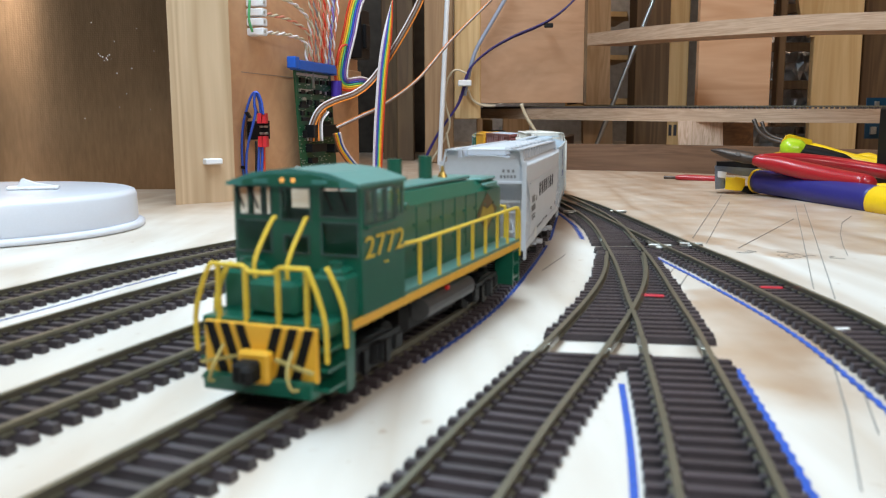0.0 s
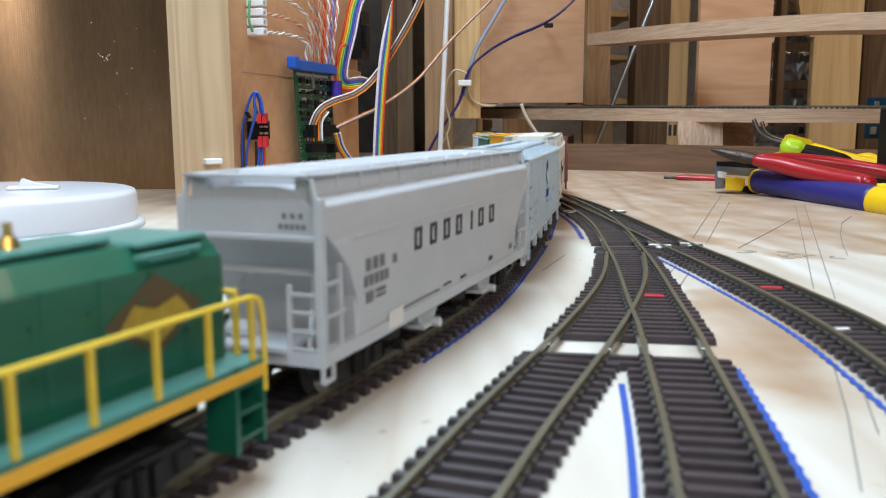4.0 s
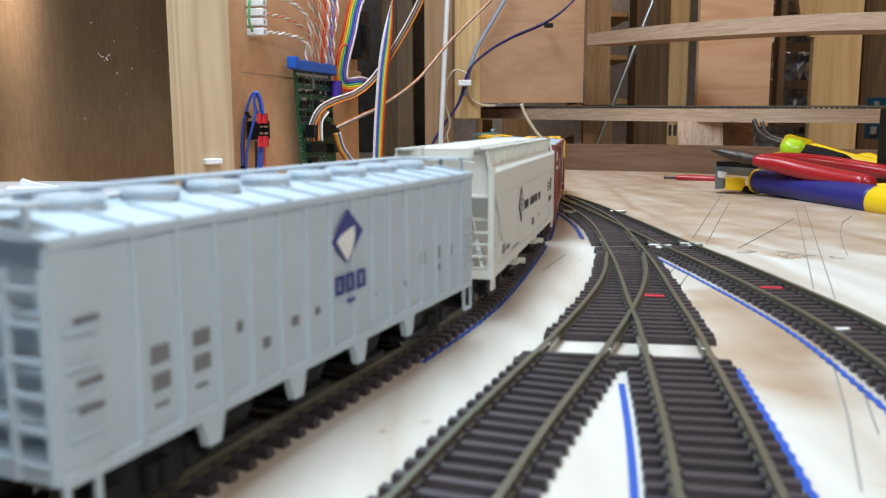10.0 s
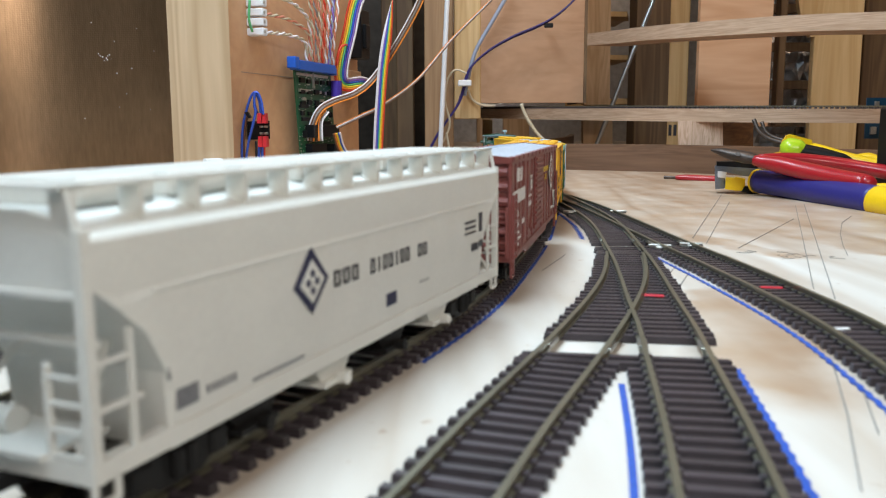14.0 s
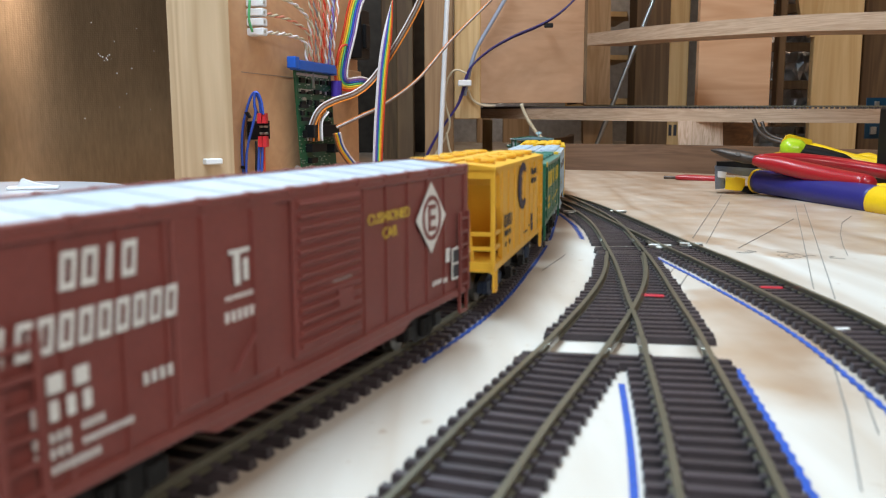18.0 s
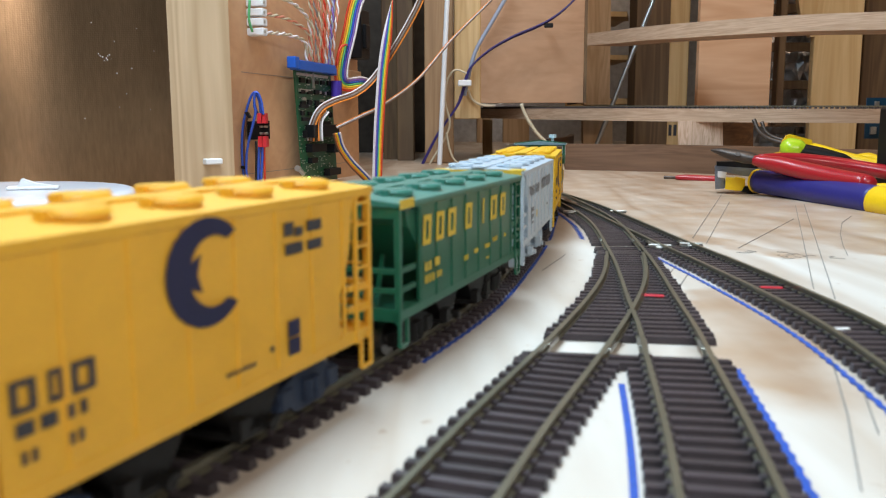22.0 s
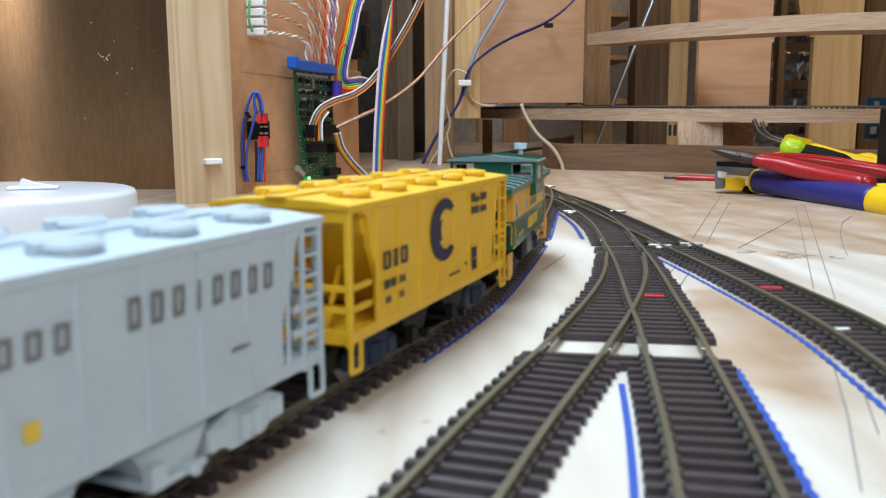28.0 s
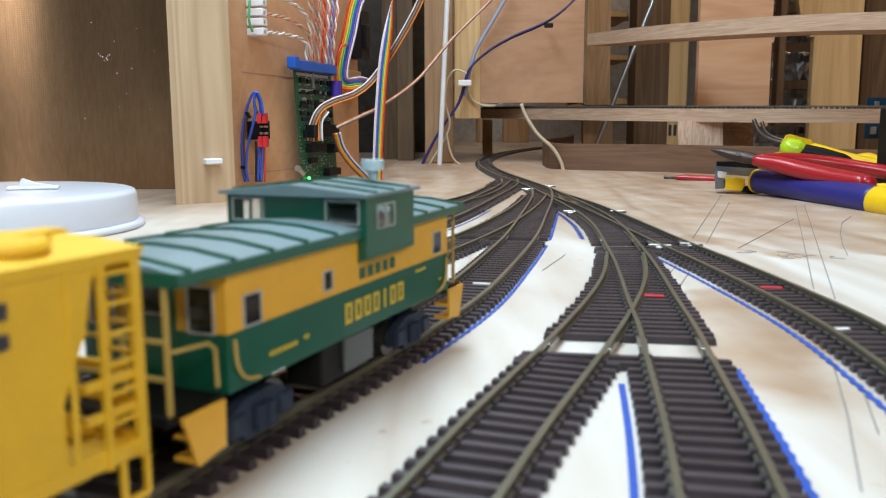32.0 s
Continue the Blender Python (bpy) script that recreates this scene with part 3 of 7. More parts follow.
def curved_hopper(name, label, s0, s1, paint, top, trough, bolster, walled, lift):
    car, h = new_car(name, label, "covered hopper", s0, s1, bolster, DARK, 20)
    prof = [(17.0, 14.5), (18.0, 24), (18.3, 33), (18.2, 41.2), (17.75, 42.4), (18.2, top - 2.2), (17.9, top - 1.6), (13.4, top + 0.5), (6, top + 1.9)]
    full = [(-y, z) for y, z in prof] + [(y, z) for y, z in reversed(prof)]
    rings = []
    for x, zb in ((-h + 1.5, 44.0), (-h + 5.5, 40.5), (-h + 11.0, 35.0), (-h + 14.5, 28.0), (-h + 15.5, 14.5), (h - 15.5, 14.5), (h - 14.5, 28.0), (h - 11.0, 35.0), (h - 5.5, 40.5), (h - 1.5, 44.0)):
        rings.append([(x, y, max(z, zb)) for y, z in full])
    bm = loft(bmesh.new(), rings)
    bmesh.ops.remove_doubles(bm, verts=bm.verts, dist=0.001)
    part("body", bm, paint, car)
    bm = bmesh.new()
    for s in (-1, 1):
        box(bm, -h + 12, h - 12, s * 17.6, s * 18.5, 41.5, 42.2)
        box(bm, -h, h, s * 15.2, s * 17.8, 15.2, 18.4)
        for e in (-1, 1):
            box(bm, e * (h - 0.1), e * (h - 1.7), s * 16.2, s * 18.1, 15.2, top - 0.4)
            box(bm, e * (h - 0.1), e * (h - 1.5), s * 0.2, s * 17.8, 15.2, 18.4)
    part("side_sill", bm, paint, car)
    for e in (-1, 1):
        for s in (-1, 1):
            bm = bmesh.new()
            ladder(bm, (e * (h - 0.6), s * 9.5), (e * (h - 0.6), s * 16.8), 17, 33, 4, 0.45)
            beam(bm, (e * (h - 1), s * 17.3, 33), (e * (h - 8.5), s * 17.3, 33), 0.8)
            beam(bm, (e * (h - 1), s * 17.3, 26), (e * (h - 10), s * 17.3, 26), 0.8)
            beam(bm, (e * (h - 8), s * 17.4, 18), (e * (h - 8), s * 17.4, 37), 0.9)
            beam(bm, (e * (h - 1), s * 14, 18.5), (e * (h - 13), s * 8, 34), 1.0)
            part("end_ladder", bm, paint, car)
            step_iron(car, e * (h - 2.5), s * 17.4, 11.8, 16, 4, paint)
        face = [(-16.4, 43.2), (-16.4, top - 3.6), (-12.6, top - 0.8), (12.6, top - 0.8), (16.4, top - 3.6), (16.4, 43.2)]
        part("end_plate", loft(bmesh.new(), [[(e * x, y, z) for y, z in face] for x in (h - 2.2, h - 1.2)]), paint, car)
        part("end_crossbar", boxes((e * (h - 0.4), e * (h - 1.9), -16.4, 16.4, 42.4, 43.6), (e * (h - 4.0), e * (h - 5.4), -15.0, 15.0, 34.2, 35.6), bev=0.2), paint, car)
        bm = boxes((e * (h + 1.0), e * (h - 11), -9, 9, 18.2, 19.2))
        rod(bm, (e * (h - 5), 3, 21), (e * (h - 5), 9, 21), 2.2, 10)
        part("brake_platform", bm, paint, car)
    # roof walk on brackets round the hatches
    bm = bmesh.new()
    n = trough
    for s in (-1, 1):
        box(bm, -h - 0.6, h + 0.6, s * 12.2, s * 15.6, top + lift, top + lift + 0.6)
        for k in range(n + 1):
            x = -h + 2 + (2 * h - 4) * k / n
            box(bm, x - 0.45, x + 0.45, s * 11.0, s * 15.2, top - 0.3, top + lift + 0.1)
    if walled:
        for s in (-1, 1):
            part("hatch_coaming", boxes((-h + 2, h - 2, s * 13.4, s * 14.3, top - 0.4, top + lift - 0.1)), paint, car)
    for e in (-1, 1):
        box(bm, e * (h + 0.6), e * (h - 4), -15.6, 15.6, top + lift, top + lift + 0.6)
        for s in (-1, 1):
            beam(bm, (e * (h - 0.8), s * 15.2, top + lift), (e * (h - 0.8), s * 17.4, top - 4), 0.9)
    part("roof_walk", bm, paint, car)
    for k in range(8):
        x0, x1 = -h + 7 + (2 * h - 14) * k / 8, -h + 7 + (2 * h - 14) * (k + 1) / 8
        part("hatch_cover", boxes((x0 + 0.4, x1 - 0.4, -8.5, 8.5, top + 1.5, top + lift + 1.0), bev=0.6), paint, car)
    for k in range(4):
        x = (k - 1.5) * (2 * h - 52) / 4
        bm = loft(bmesh.new(), [[(x - a, -14, z), (x + a, -14, z), (x + a, 14, z), (x - a, 14, z)] for a, z in ((9, 15.5), (4.5, 9.5))])
        box(bm, x - 5.5, x + 5.5, -15.5, 15.5, 8.6, 9.8)
        for s in (-1, 1):
            rod(bm, (x, s * 15.2, 9.6), (x, s * 18.0, 9.6), 1.3, 10)
        part("outlet_gate", bm, paint if k % 2 else DARK, car)
    part("centre_sill", boxes((-h + 2, h - 2, -2.5, 2.5, 12.5, 17)), DARK, car)
    return car, h


def build_train():
    loco()
    # grey hopper
    car, h = curved_hopper("covered_hopper", "light grey curved-side covered hopper wagon with dark lettering", 577.0, 746.2, GREY1, 52.0, 14, 52, True, 4.0)
    bars(car, "painted_name", [(x, x + 4.4, 33.8, 39.8) for x in (-30.0, -20.0, -10.4, -1.0, 9.8, 18.2, 28.6)], INK, -18.5, "bars of dark lettering", "ooooioo", 0.08)
    bars(car, "small_lettering", [(-56, -53.6, 33.0, 36.0), (-52.6, -50.2, 33.0, 36.0), (-49.2, -46.8, 33.0, 36.0), (-57, -55.2, 29.4, 32), (-54.4, -52.6, 29.4, 32), (-51.8, -50, 29.4, 32), (-49.2, -47.4, 29.4, 32), (-46.6, -44.8, 29.4, 32), (-42.4, -40.2, 32.6, 35.0), (-56, -52.6, 25.4, 28), (-51, -46, 25.8, 26.6), (-51, -46, 27.2, 28)], FAINT_INK, -18.4)
    bars(car, "small_print", [(-5, -4, 27.5, 32), (-3.6, -2.8, 27.5, 32), (-36, -12, 19.4, 19.8), (-9, -3, 19.8, 20.4), (4, 9, 19.4, 20.2), (30, 34, 20.5, 22), (52, 56, 21, 23)], INK, -17.9)
    part("end_marks", boxes(*[(-h + 1.05, -h + 1.25, y, y + 1.0, 47.2, 48.4) for y in (-13.0, -11.0, -9.0)], *[(-h + 1.05, -h + 1.25, y, y + 0.9, 44.9, 46.1) for y in (-13.6, -12.2, -10.8, -9.4, -8.0)]), FAINT_INK, car)["kind"] = "stuff"
    bars(car, "paper_label", [(-44, -36, 16.0, 20.5)], WHITE_INK, -18.0, "white paper label")
    # ribbed hopper
    ribbed_hopper()
    # white hopper
    car, h = curved_hopper("covered_hopper", "off-white curved-side covered hopper wagon with navy diamond", 939.5, 1124.8, WHITE, 53.0, 13, 60, False, 5.3)
    dx, dz = -27.8, 35.2
    shape(car, "diamond_mark", [(dx - 6, dz - 0.6), (dx, dz - 7), (dx + 6, dz - 0.3), (dx, dz + 7)], NAVY, -18.5)
    shape(car, "diamond_field", [(dx - 4.2, dz - 0.5), (dx, dz - 4.8), (dx + 4.2, dz - 0.2), (dx, dz + 4.4)], WHITE, -18.66)
    for a, b in ((-1.5, 0), (1.5, 0), (0, -1.8), (0, 1.8)):
        shape(car, "diamond_dot", ring_outline(dx + a, dz - 0.3 + b, 0.75, 0.85, 10), NAVY, -18.8)
    bars(car, "painted_name", row_of_letters(-19.5, -8.5, 3, 32, 35.6, 0.7) + row_of_letters(-4.0, 16.5, 7, 32, 35.6, 0.66) + row_of_letters(20.5, 26.5, 2, 32, 35.4, 0.7), INK, -18.5, "bars of dark lettering", "ooooiooiooo", 0.0)
    bars(car, "small_lettering", [(-65.5, -57, 30.4, 33), (-55, -52.6, 30.6, 33), (-66.5, -54, 26.6, 28.8), (-65, -60, 21, 24.5), (-58, -50, 21.5, 23), (-46, -30, 19.6, 20.2), (-28, -19, 26.5, 27.1), (14, 20, 27, 27.6), (22, 28, 24.5, 25.2)], FAINT_INK, -18.0)
    bars(car, "data_panel", [(52, 60, 36.5, 37.2), (52, 60, 34.8, 35.5), (52, 60, 33.2, 33.8), (63, 65.5, 33, 39), (57, 62, 27.5, 29.8), (63, 66, 28, 30.2)], INK, -18.5)
    bars(car, "bay_mark", [(4, 9, 22.2, 25.4)], NAVY, -18.1)
    boxcar()
    yellow = bay_hopper("bay_hopper", "yellow two-bay covered hopper wagon with navy emblem", 1336.4, 1455.3, YELLOW, 53.0, TRUCK_BLUE)
    emblem(yellow[0], 42.5, 9.4)
    green = bay_hopper("bay_hopper", "dark green two-bay covered hopper with yellow lettering", 1467.9, 1586.7, HOPGREEN, 47.8, DARK)
    bars(green[0], "painted_name", [(-38.4, -33.6, 34.8, 42.8), (-29.6, -24.6, 34.8, 42.8), (-21.0, -15.4, 34.8, 42.8), (-7.0, -2.0, 35.0, 42.9), (7.2, 10.4, 35.0, 43.0), (16.4, 22.0, 35.0, 43.0), (26.6, 31.6, 35.2, 43.0)], STRIPE, -18.75, "bars of yellow lettering", "ooooioo", 0.08)
    bars(green[0], "small_lettering", [(-37, -32, 27.5, 30), (-30.5, -27.5, 28, 30.2), (-37, -30, 24.2, 26.4), (-29, -25, 24.4, 26.2), (-8, -4, 25.5, 27), (1, 4.5, 26.2, 27.6), (11, 16, 26.2, 27.6), (19, 24, 27.2, 28.8), (12, 15, 22.5, 23.2), (31, 33, 27.4, 28.4)], STRIPE, -18.75)
    bars(green[0], "roof_end_stripe", [(-52.2, -44, 46.0, 48.4)], STRIPE, -18.75)
    grey = bay_hopper("bay_hopper", "pale grey two-bay covered hopper with dark lettering", 1599.3, 1718.2, GREY7, 48.4, GREY7)
    bars(grey[0], "painted_name", row_of_letters(-34.5, -5.5, 7, 36.6, 40.6, 0.55) + row_of_letters(2.4, 37.5, 8, 36.6, 41.6, 0.5), FAINT_INK, -18.75, "bars of dark lettering", "oooiooooooioooo", 0.05)
    bars(grey[0], "small_lettering", [(-30, -28.4, 29.4, 31.4), (-26, -24.4, 29.4, 31.4), (-30, -28.4, 26.4, 28.4), (-26, -24.4, 26.4, 28.4), (-30, -24, 24.6, 25.2), (-38, -34, 40.4, 41.0), (-37.4, -34.6, 39.4, 40), (-36.6, -35.2, 38.2, 39), (24, 29, 27, 27.8)], FAINT_INK, -18.75)
    bars(grey[0], "yellow_spot", [(-14.8, -12.6, 25.9, 28.6)], STRIPE, -18.8)
    part("roof_end_stripe", boxes((-52.6, -44.5, -18.2, 18.2, 48.5, 48.75), (-52.75, -52.45, -17.5, 17.5, 45.6, 48.5)), STRIPE, grey[0])
    yellow2 = bay_hopper("bay_hopper", "lemon yellow two-bay covered hopper wagon with navy emblem", 1729.5, 1848.2, LEMON, 49.5, TRUCK_BLUE)
    emblem(yellow2[0], 37.2, 9.0, -2.6, 1.6)
    caboose()


def emblem(car, z, r, name_shift=0.0, mark_shift=0.0):
    """Round emblem and small name on a yellow hopper."""
    pts = [(-1.4 + r * math.cos(a), z + r * math.sin(a)) for a in np.linspace(0.75, 2 * math.pi - 0.75, 18)]
    pts += [(0.0 + 0.62 * r * math.cos(a), z + 0.66 * r * math.sin(a)) for a in np.linspace(2 * math.pi - 1.0, 1.0, 18)]
    bm = loft(bmesh.new(), [[(x, y, zz) for x, zz in pts] for y in (-18.85, -18.6)])
    part("round_emblem", bm, NAVY, car, "navy crescent emblem")
    shape(car, "emblem_wedge", [(-9.9, z), (-3.0, z + 3.2), (-4.0, z), (-3.0, z - 3.2)], NAVY, -18.7)
    bars(car, "painted_initials", [(a, b, c + mark_shift, d + mark_shift) for a, b, c, d in ((-37.0, -33.4, 30.4, 34.8), (-31.6, -29.6, 30.4, 34.8), (-28.2, -24.4, 30.4, 34.8))], INK, -18.75)
    bars(car, "small_lettering", [(-36.5, -34, 27.2, 29.2), (-33, -30.6, 27.2, 29.2), (-29, -25, 27.2, 29.2), (-36, -33, 23.4, 25.2), (-29, -26, 23.4, 25.2), (2, 10, 22.8, 23.5), (14, 15, 24, 25)], INK, -18.75)
    bars(car, "painted_name", [(a, b, c + name_shift, d + name_shift) for a, b, c, d in ((19.2, 22.0, 45.6, 48.2), (22.6, 25, 45.2, 47), (26.6, 31.4, 45.6, 47.8), (19.4, 24.8, 41.8, 44), (26.6, 31.4, 41.8, 43.8))], INK, -18.75)
    bars(car, "data_panel", [(19.6, 23.2, 21.6, 24.9), (19.6, 23.2, 25.3, 28.6)], NAVY, -18.75)


# ---- short two-bay hoppers ----


def bay_hopper(name, label, s0, s1, paint, top, truck_paint):
    car, h = new_car(name, label, "covered hopper", s0, s1, 33, truck_paint, 19)
    bm = loft(bmesh.new(), [[(x, -16.8, zb), (x, -16.8, top - 1.4), (x, 16.8, top - 1.4), (x, 16.8, zb)] for x, zb in ((-h + 7.0, top - 4.0), (-h + 8.0, top - 7.0), (-h + 29, 19.5), (h - 29, 19.5), (h - 8.0, top - 7.0), (h - 7.0, top - 4.0))])
    part("hopper_body", bm, paint, car)
    for s in (-1, 1):
        bm = bmesh.new()
        out = [(-h + 13.5, 20), (-h + 13.5, 29), (-h + 12.2, 33), (-h + 9.6, 38), (-h + 9.0, 42), (-h + 8.0, top - 3.5), (-h + 3.0, top - 1.2), (h - 3.0, top - 1.2), (h - 8.0, top - 3.5), (h - 9.0, 42), (h - 9.6, 38), (h - 12.2, 33), (h - 13.5, 29), (h - 13.5, 20)]
        if paint is HOPGREEN:
            out = [(-h + 13.6, 20), (-h + 13.6, top - 1.2), (h - 10.0, top - 1.2), (h - 10.0, 20)]
        loft(bm, [[(x, y, z) for x, z in out] for y in (s * 16.6, s * 18.25)])
        part("side_sheet", bm, paint, car)
        n = 7
        for k in range(n + 1):
            x = -h + 12 + (2 * h - 24) * k / n
            part("side_rib", boxes((x - 0.45, x + 0.45, s * 18.2, s * 18.62, 19.5, top - 1.4), bev=0.1), paint, car)
        bm = boxes((-h, h, s * 15.6, s * 18.3, 17.2, 20.0), bev=0.2)
        box(bm, -h, h, s * 17.3, s * 18.7, top - 2.2, top - 0.9, 0.2)
        part("side_sill", bm, paint, car)
    bm = bmesh.new()
    loft(bm, [[(x, -18.7, top - 1.2), (x, -18.7, top - 0.3), (x, -9, top + 0.7), (x, 0, top + 1.0), (x, 9, top + 0.7), (x, 18.7, top - 0.3), (x, 18.7, top - 1.2)] for x in (-h - 0.4, h + 0.4)])
    cover_paint = LIT_HOPGREEN if paint is HOPGREEN else paint
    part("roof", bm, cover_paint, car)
    for e in (-1, 1):
        bm = bmesh.new()
        for s in (-1, 1):
            box(bm, e * h, e * (h - 1.6), s * 16.8, s * 18.4, 16.5, top - 1.2, 0.2)
        box(bm, e * h, e * (h - 2.0), -17, 17, 17.2, 20.5)
        box(bm, e * h, e * (h - 1.4), -17, 17, top - 4.2, top - 1.2)
        for z in (24.5, 29.5):
            box(bm, e * h, e * (h - 1.0), -17, 17, z, z + 1.3)
            for s in (-1, 1):
                box(bm, e * h, e * (h - 10), s * 17.2, s * 18.2, z, z + 1.3)
        part("end_frame", bm, paint, car)
        part("end_platform", boxes((e * (h - 1.5), e * (h - 27), -16.4, 16.4, 18.6, 19.4)), paint, car)
        bm = bmesh.new()
        beam(bm, (e * (h - 3), -10, 20), (e * (h - 20), -4, 33), 1.2)
        beam(bm, (e * (h - 3), 10, 20), (e * (h - 20), 4, 33), 1.2)
        rod(bm, (e * (h - 6), -9, 22), (e * (h - 6), -3, 22), 2.0, 10)
        part("end_brace", bm, paint, car)
        bm = bmesh.new()
        s = -1 if e > 0 else 1
        ladder(bm, (e * (h - 7.0), s * 18.3), (e * (h - 1.6), s * 18.3), 17, top - 1.2, 7, 0.42)
        ladder(bm, (e * (h + 0.2), s * 10.5), (e * (h + 0.2), s * 17.2), 17, top - 1.2, 7, 0.4)
        part("ladder", bm, paint, car)
        for s in (-1, 1):
            step_iron(car, e * (h - 2.6), s * 18.0, 10.6, 17.5, 4.2, paint)
    # a pair of round hatches side by side at each of five stations
    hat = bmesh.new()
    rod(hat, (0, 0, 0), (0, 0, 1.0), 5.2, 18)
    rod(hat, (0, 0, 1.0), (0, 0, 1.8), 5.7, 18, 5.2)
    box(hat, -6.4, -4.4, -1.1, 1.1, 0.3, 1.9)
    box(hat, 4.4, 6.4, -1.1, 1.1, 0.3, 1.9)
    first = part("hatch_cover", hat, cover_paint, car)
    me = first.data
    spots = [(x, y) for x in (-38, -19, 0, 19, 38) for y in (-10.2, 10.2)]
    first.matrix_basis = pose(spots[0][0] / 1000, spots[0][1] / 1000, (top + 0.3) / 1000)
    for x, y in spots[1:]:
        o = new("hatch_cover", me)
        o.parent = car
        o.matrix_basis = pose(x / 1000, y / 1000, (top + 0.3) / 1000)
    part("roof_walk", boxes((-h - 1, h + 1, -2.6, 2.6, top + 1.0, top + 1.5), *[(x - 0.6, x + 0.6, -2.2, 2.2, top + 0.4, top + 1.1) for x in (-48, -28, -9, 9, 28, 48)]), cover_paint, car)
    for x in (-13, 13):
        bm = loft(bmesh.new(), [[(x - a, -15, z), (x + a, -15, z), (x + a, 15, z), (x - a, 15, z)] for a, z in ((11, 19.6), (4.5, 9.5))])
        box(bm, x - 6, x + 6, -16.5, 16.5, 8.2, 9.6)
        for s in (-1, 1):
            box(bm, x - 7, x - 4, s * 15.5, s * 17.8, 9, 13)
            rod(bm, (x + 2, s * 15, 9.2), (x + 2, s * 18.2, 9.2), 1.2, 8)
        # gates coloured black for the shade beneath, except on the grey wagon
        part("outlet_gate", bm, paint if paint is GREY7 else DARK, car)
    part("centre_sill", boxes((-h + 1, h - 1, -3, 3, 13, 17.5)), DARK, car)
    return car, h


def ribbed_hopper():
    car, h = new_car("ribbed_hopper", "pale blue-grey ribbed hopper wagon with two-tone diamond", "covered hopper", 760.0, 922.2, 51, DARK, 20)
    part("body", boxes((-h + 5, h - 1.2, -17.7, 17.7, 17.8, 51.4)), GREY2, car)
    for s in (-1, 1):
        bm = bmesh.new()
        x = -h + 14.0
        bm.free()
        while x < h - 4:
            part("side_post", boxes((x - 0.55, x + 0.55, s * 17.6, s * 18.5, 17.9, 51.0), bev=0.15), GREY2, car)
            x += 8.6
        part("top_chord", boxes((-h, h, s * 17.2, s * 18.6, 50.6, 52.0), (-h, h, s * 17.0, s * 18.5, 17.0, 19.0), bev=0.2), GREY2, car)
    bm = loft(bmesh.new(), [[(x, -18.6, 51.9), (x, -18.4, 52.4), (x, -8, 54.2), (x, 8, 54.2), (x, 18.4, 52.4), (x, 18.6, 51.9)] for x in (-h - 0.5, h + 0.5)])
    part("roof", bm, GREY2, car)
    for k in range(15):
        x = -h + 4 + (2 * h - 8) * k / 14
        bm = bmesh.new()
        for s in (-1, 1):
            beam(bm, (x, s * 18.3, 52.5), (x, s * 8, 54.3), 0.9, 0.7)
        part("roof_rib", bm, GREY2, car)
    bm = boxes((-h - 1, h + 1, 3.2, 8.4, 56.2, 56.8))
    for k in range(12):
        x = -h + 4 + (2 * h - 8) * k / 11
        box(bm, x - 0.7, x + 0.7, 3.6, 8.0, 54.0, 56.3)
    for e in (-1, 1):
        box(bm, e * (h + 1), e * (h - 4), -15.5, 8.4, 56.2, 56.8)
        for y in (-15.0, -8.0):
            box(bm, e * (h + 0.6), e * (h - 0.2), y - 0.4, y + 0.4, 52.0, 56.3)
    part("roof_walk", bm, GREY2, car)
    for k in range(8):
        x = -h + 16 + (2 * h - 32) * k / 7
        bm = rod(bmesh.new(), (x, -4.2, 54.0), (x, -4.2, 55.6), 5.0, 16)
        rod(bm, (x, -4.2, 55.6), (x, -4.2, 56.4), 5.5, 16, 5.0)
        part("hatch_cover", bm, GREY2, car)
    for e in (-1, 1):
        bm = bmesh.new()
        for z in (24.5, 32.5, 40.0):
            box(bm, e * (h - 1), e * (h - 6), -17.6, 17.6, z, z + 1.6, 0.2)
        for s in (-1, 1):
            box(bm, e * (h + 0.1), e * (h - 6), s * 16.8, s * 18.2, 17.5, 51)
        box(bm, e * h, e * (h - 6), -17.6, 17.6, 17.4, 20.5)
        part("end_frame", bm, GREY2, car)
        bm = bmesh.new()
        for s in (-1, 1):
            ladder(bm, (e * (h + 0.6), s * 10.5), (e * (h + 0.6), s * 17.4), 18, 48, 6, 0.45)
            for z in (24, 29, 34, 39):
                beam(bm, (e * (h - 1.0), s * 18.8, z), (e * (h - 6), s * 18.8, z), 0.7)
            step_iron(car, e * (h - 3), s * 18.0, 10.5, 17.5, 5, GREY2)
        part("ladder", bm, GREY2, car)
    for x in (-36, -12, 12, 36):
        bm = loft(bmesh.new(), [[(x - a, -15.5, z), (x + a, -15.5, z), (x + a, 15.5, z), (x - a, 15.5, z)] for a, z in ((9.5, 17.9), (4.5, 11))])
        box(bm, x - 6.5, x + 6.5, -17, 17, 10, 11.3)
        # black stands in for the darkness below the wagon
        part("outlet_gate", bm, DARK, car)
        for s in (-1, 1):
            part("side_bracket", loft(bmesh.new(), [[(xx, y, z) for xx, z in ((x - 9, 17.5), (x - 3, 17.5), (x - 4.5, 12.0), (x - 7.5, 12.0))] for y in (s * 16.6, s * 18.2)]), GREY2, car)
    part("centre_sill", boxes((-h + 1, h - 1, -3, 3, 13, 17.5)), DARK, car)
    dx, dz = 0.6, 42.4
    shape(car, "diamond_mark", [(dx - 6.2, dz - 0.4), (dx - 0.4, dz - 5.8), (dx + 6.2, dz + 0.8), (dx, dz + 6.2)], LOGO_BLUE, -18.62)
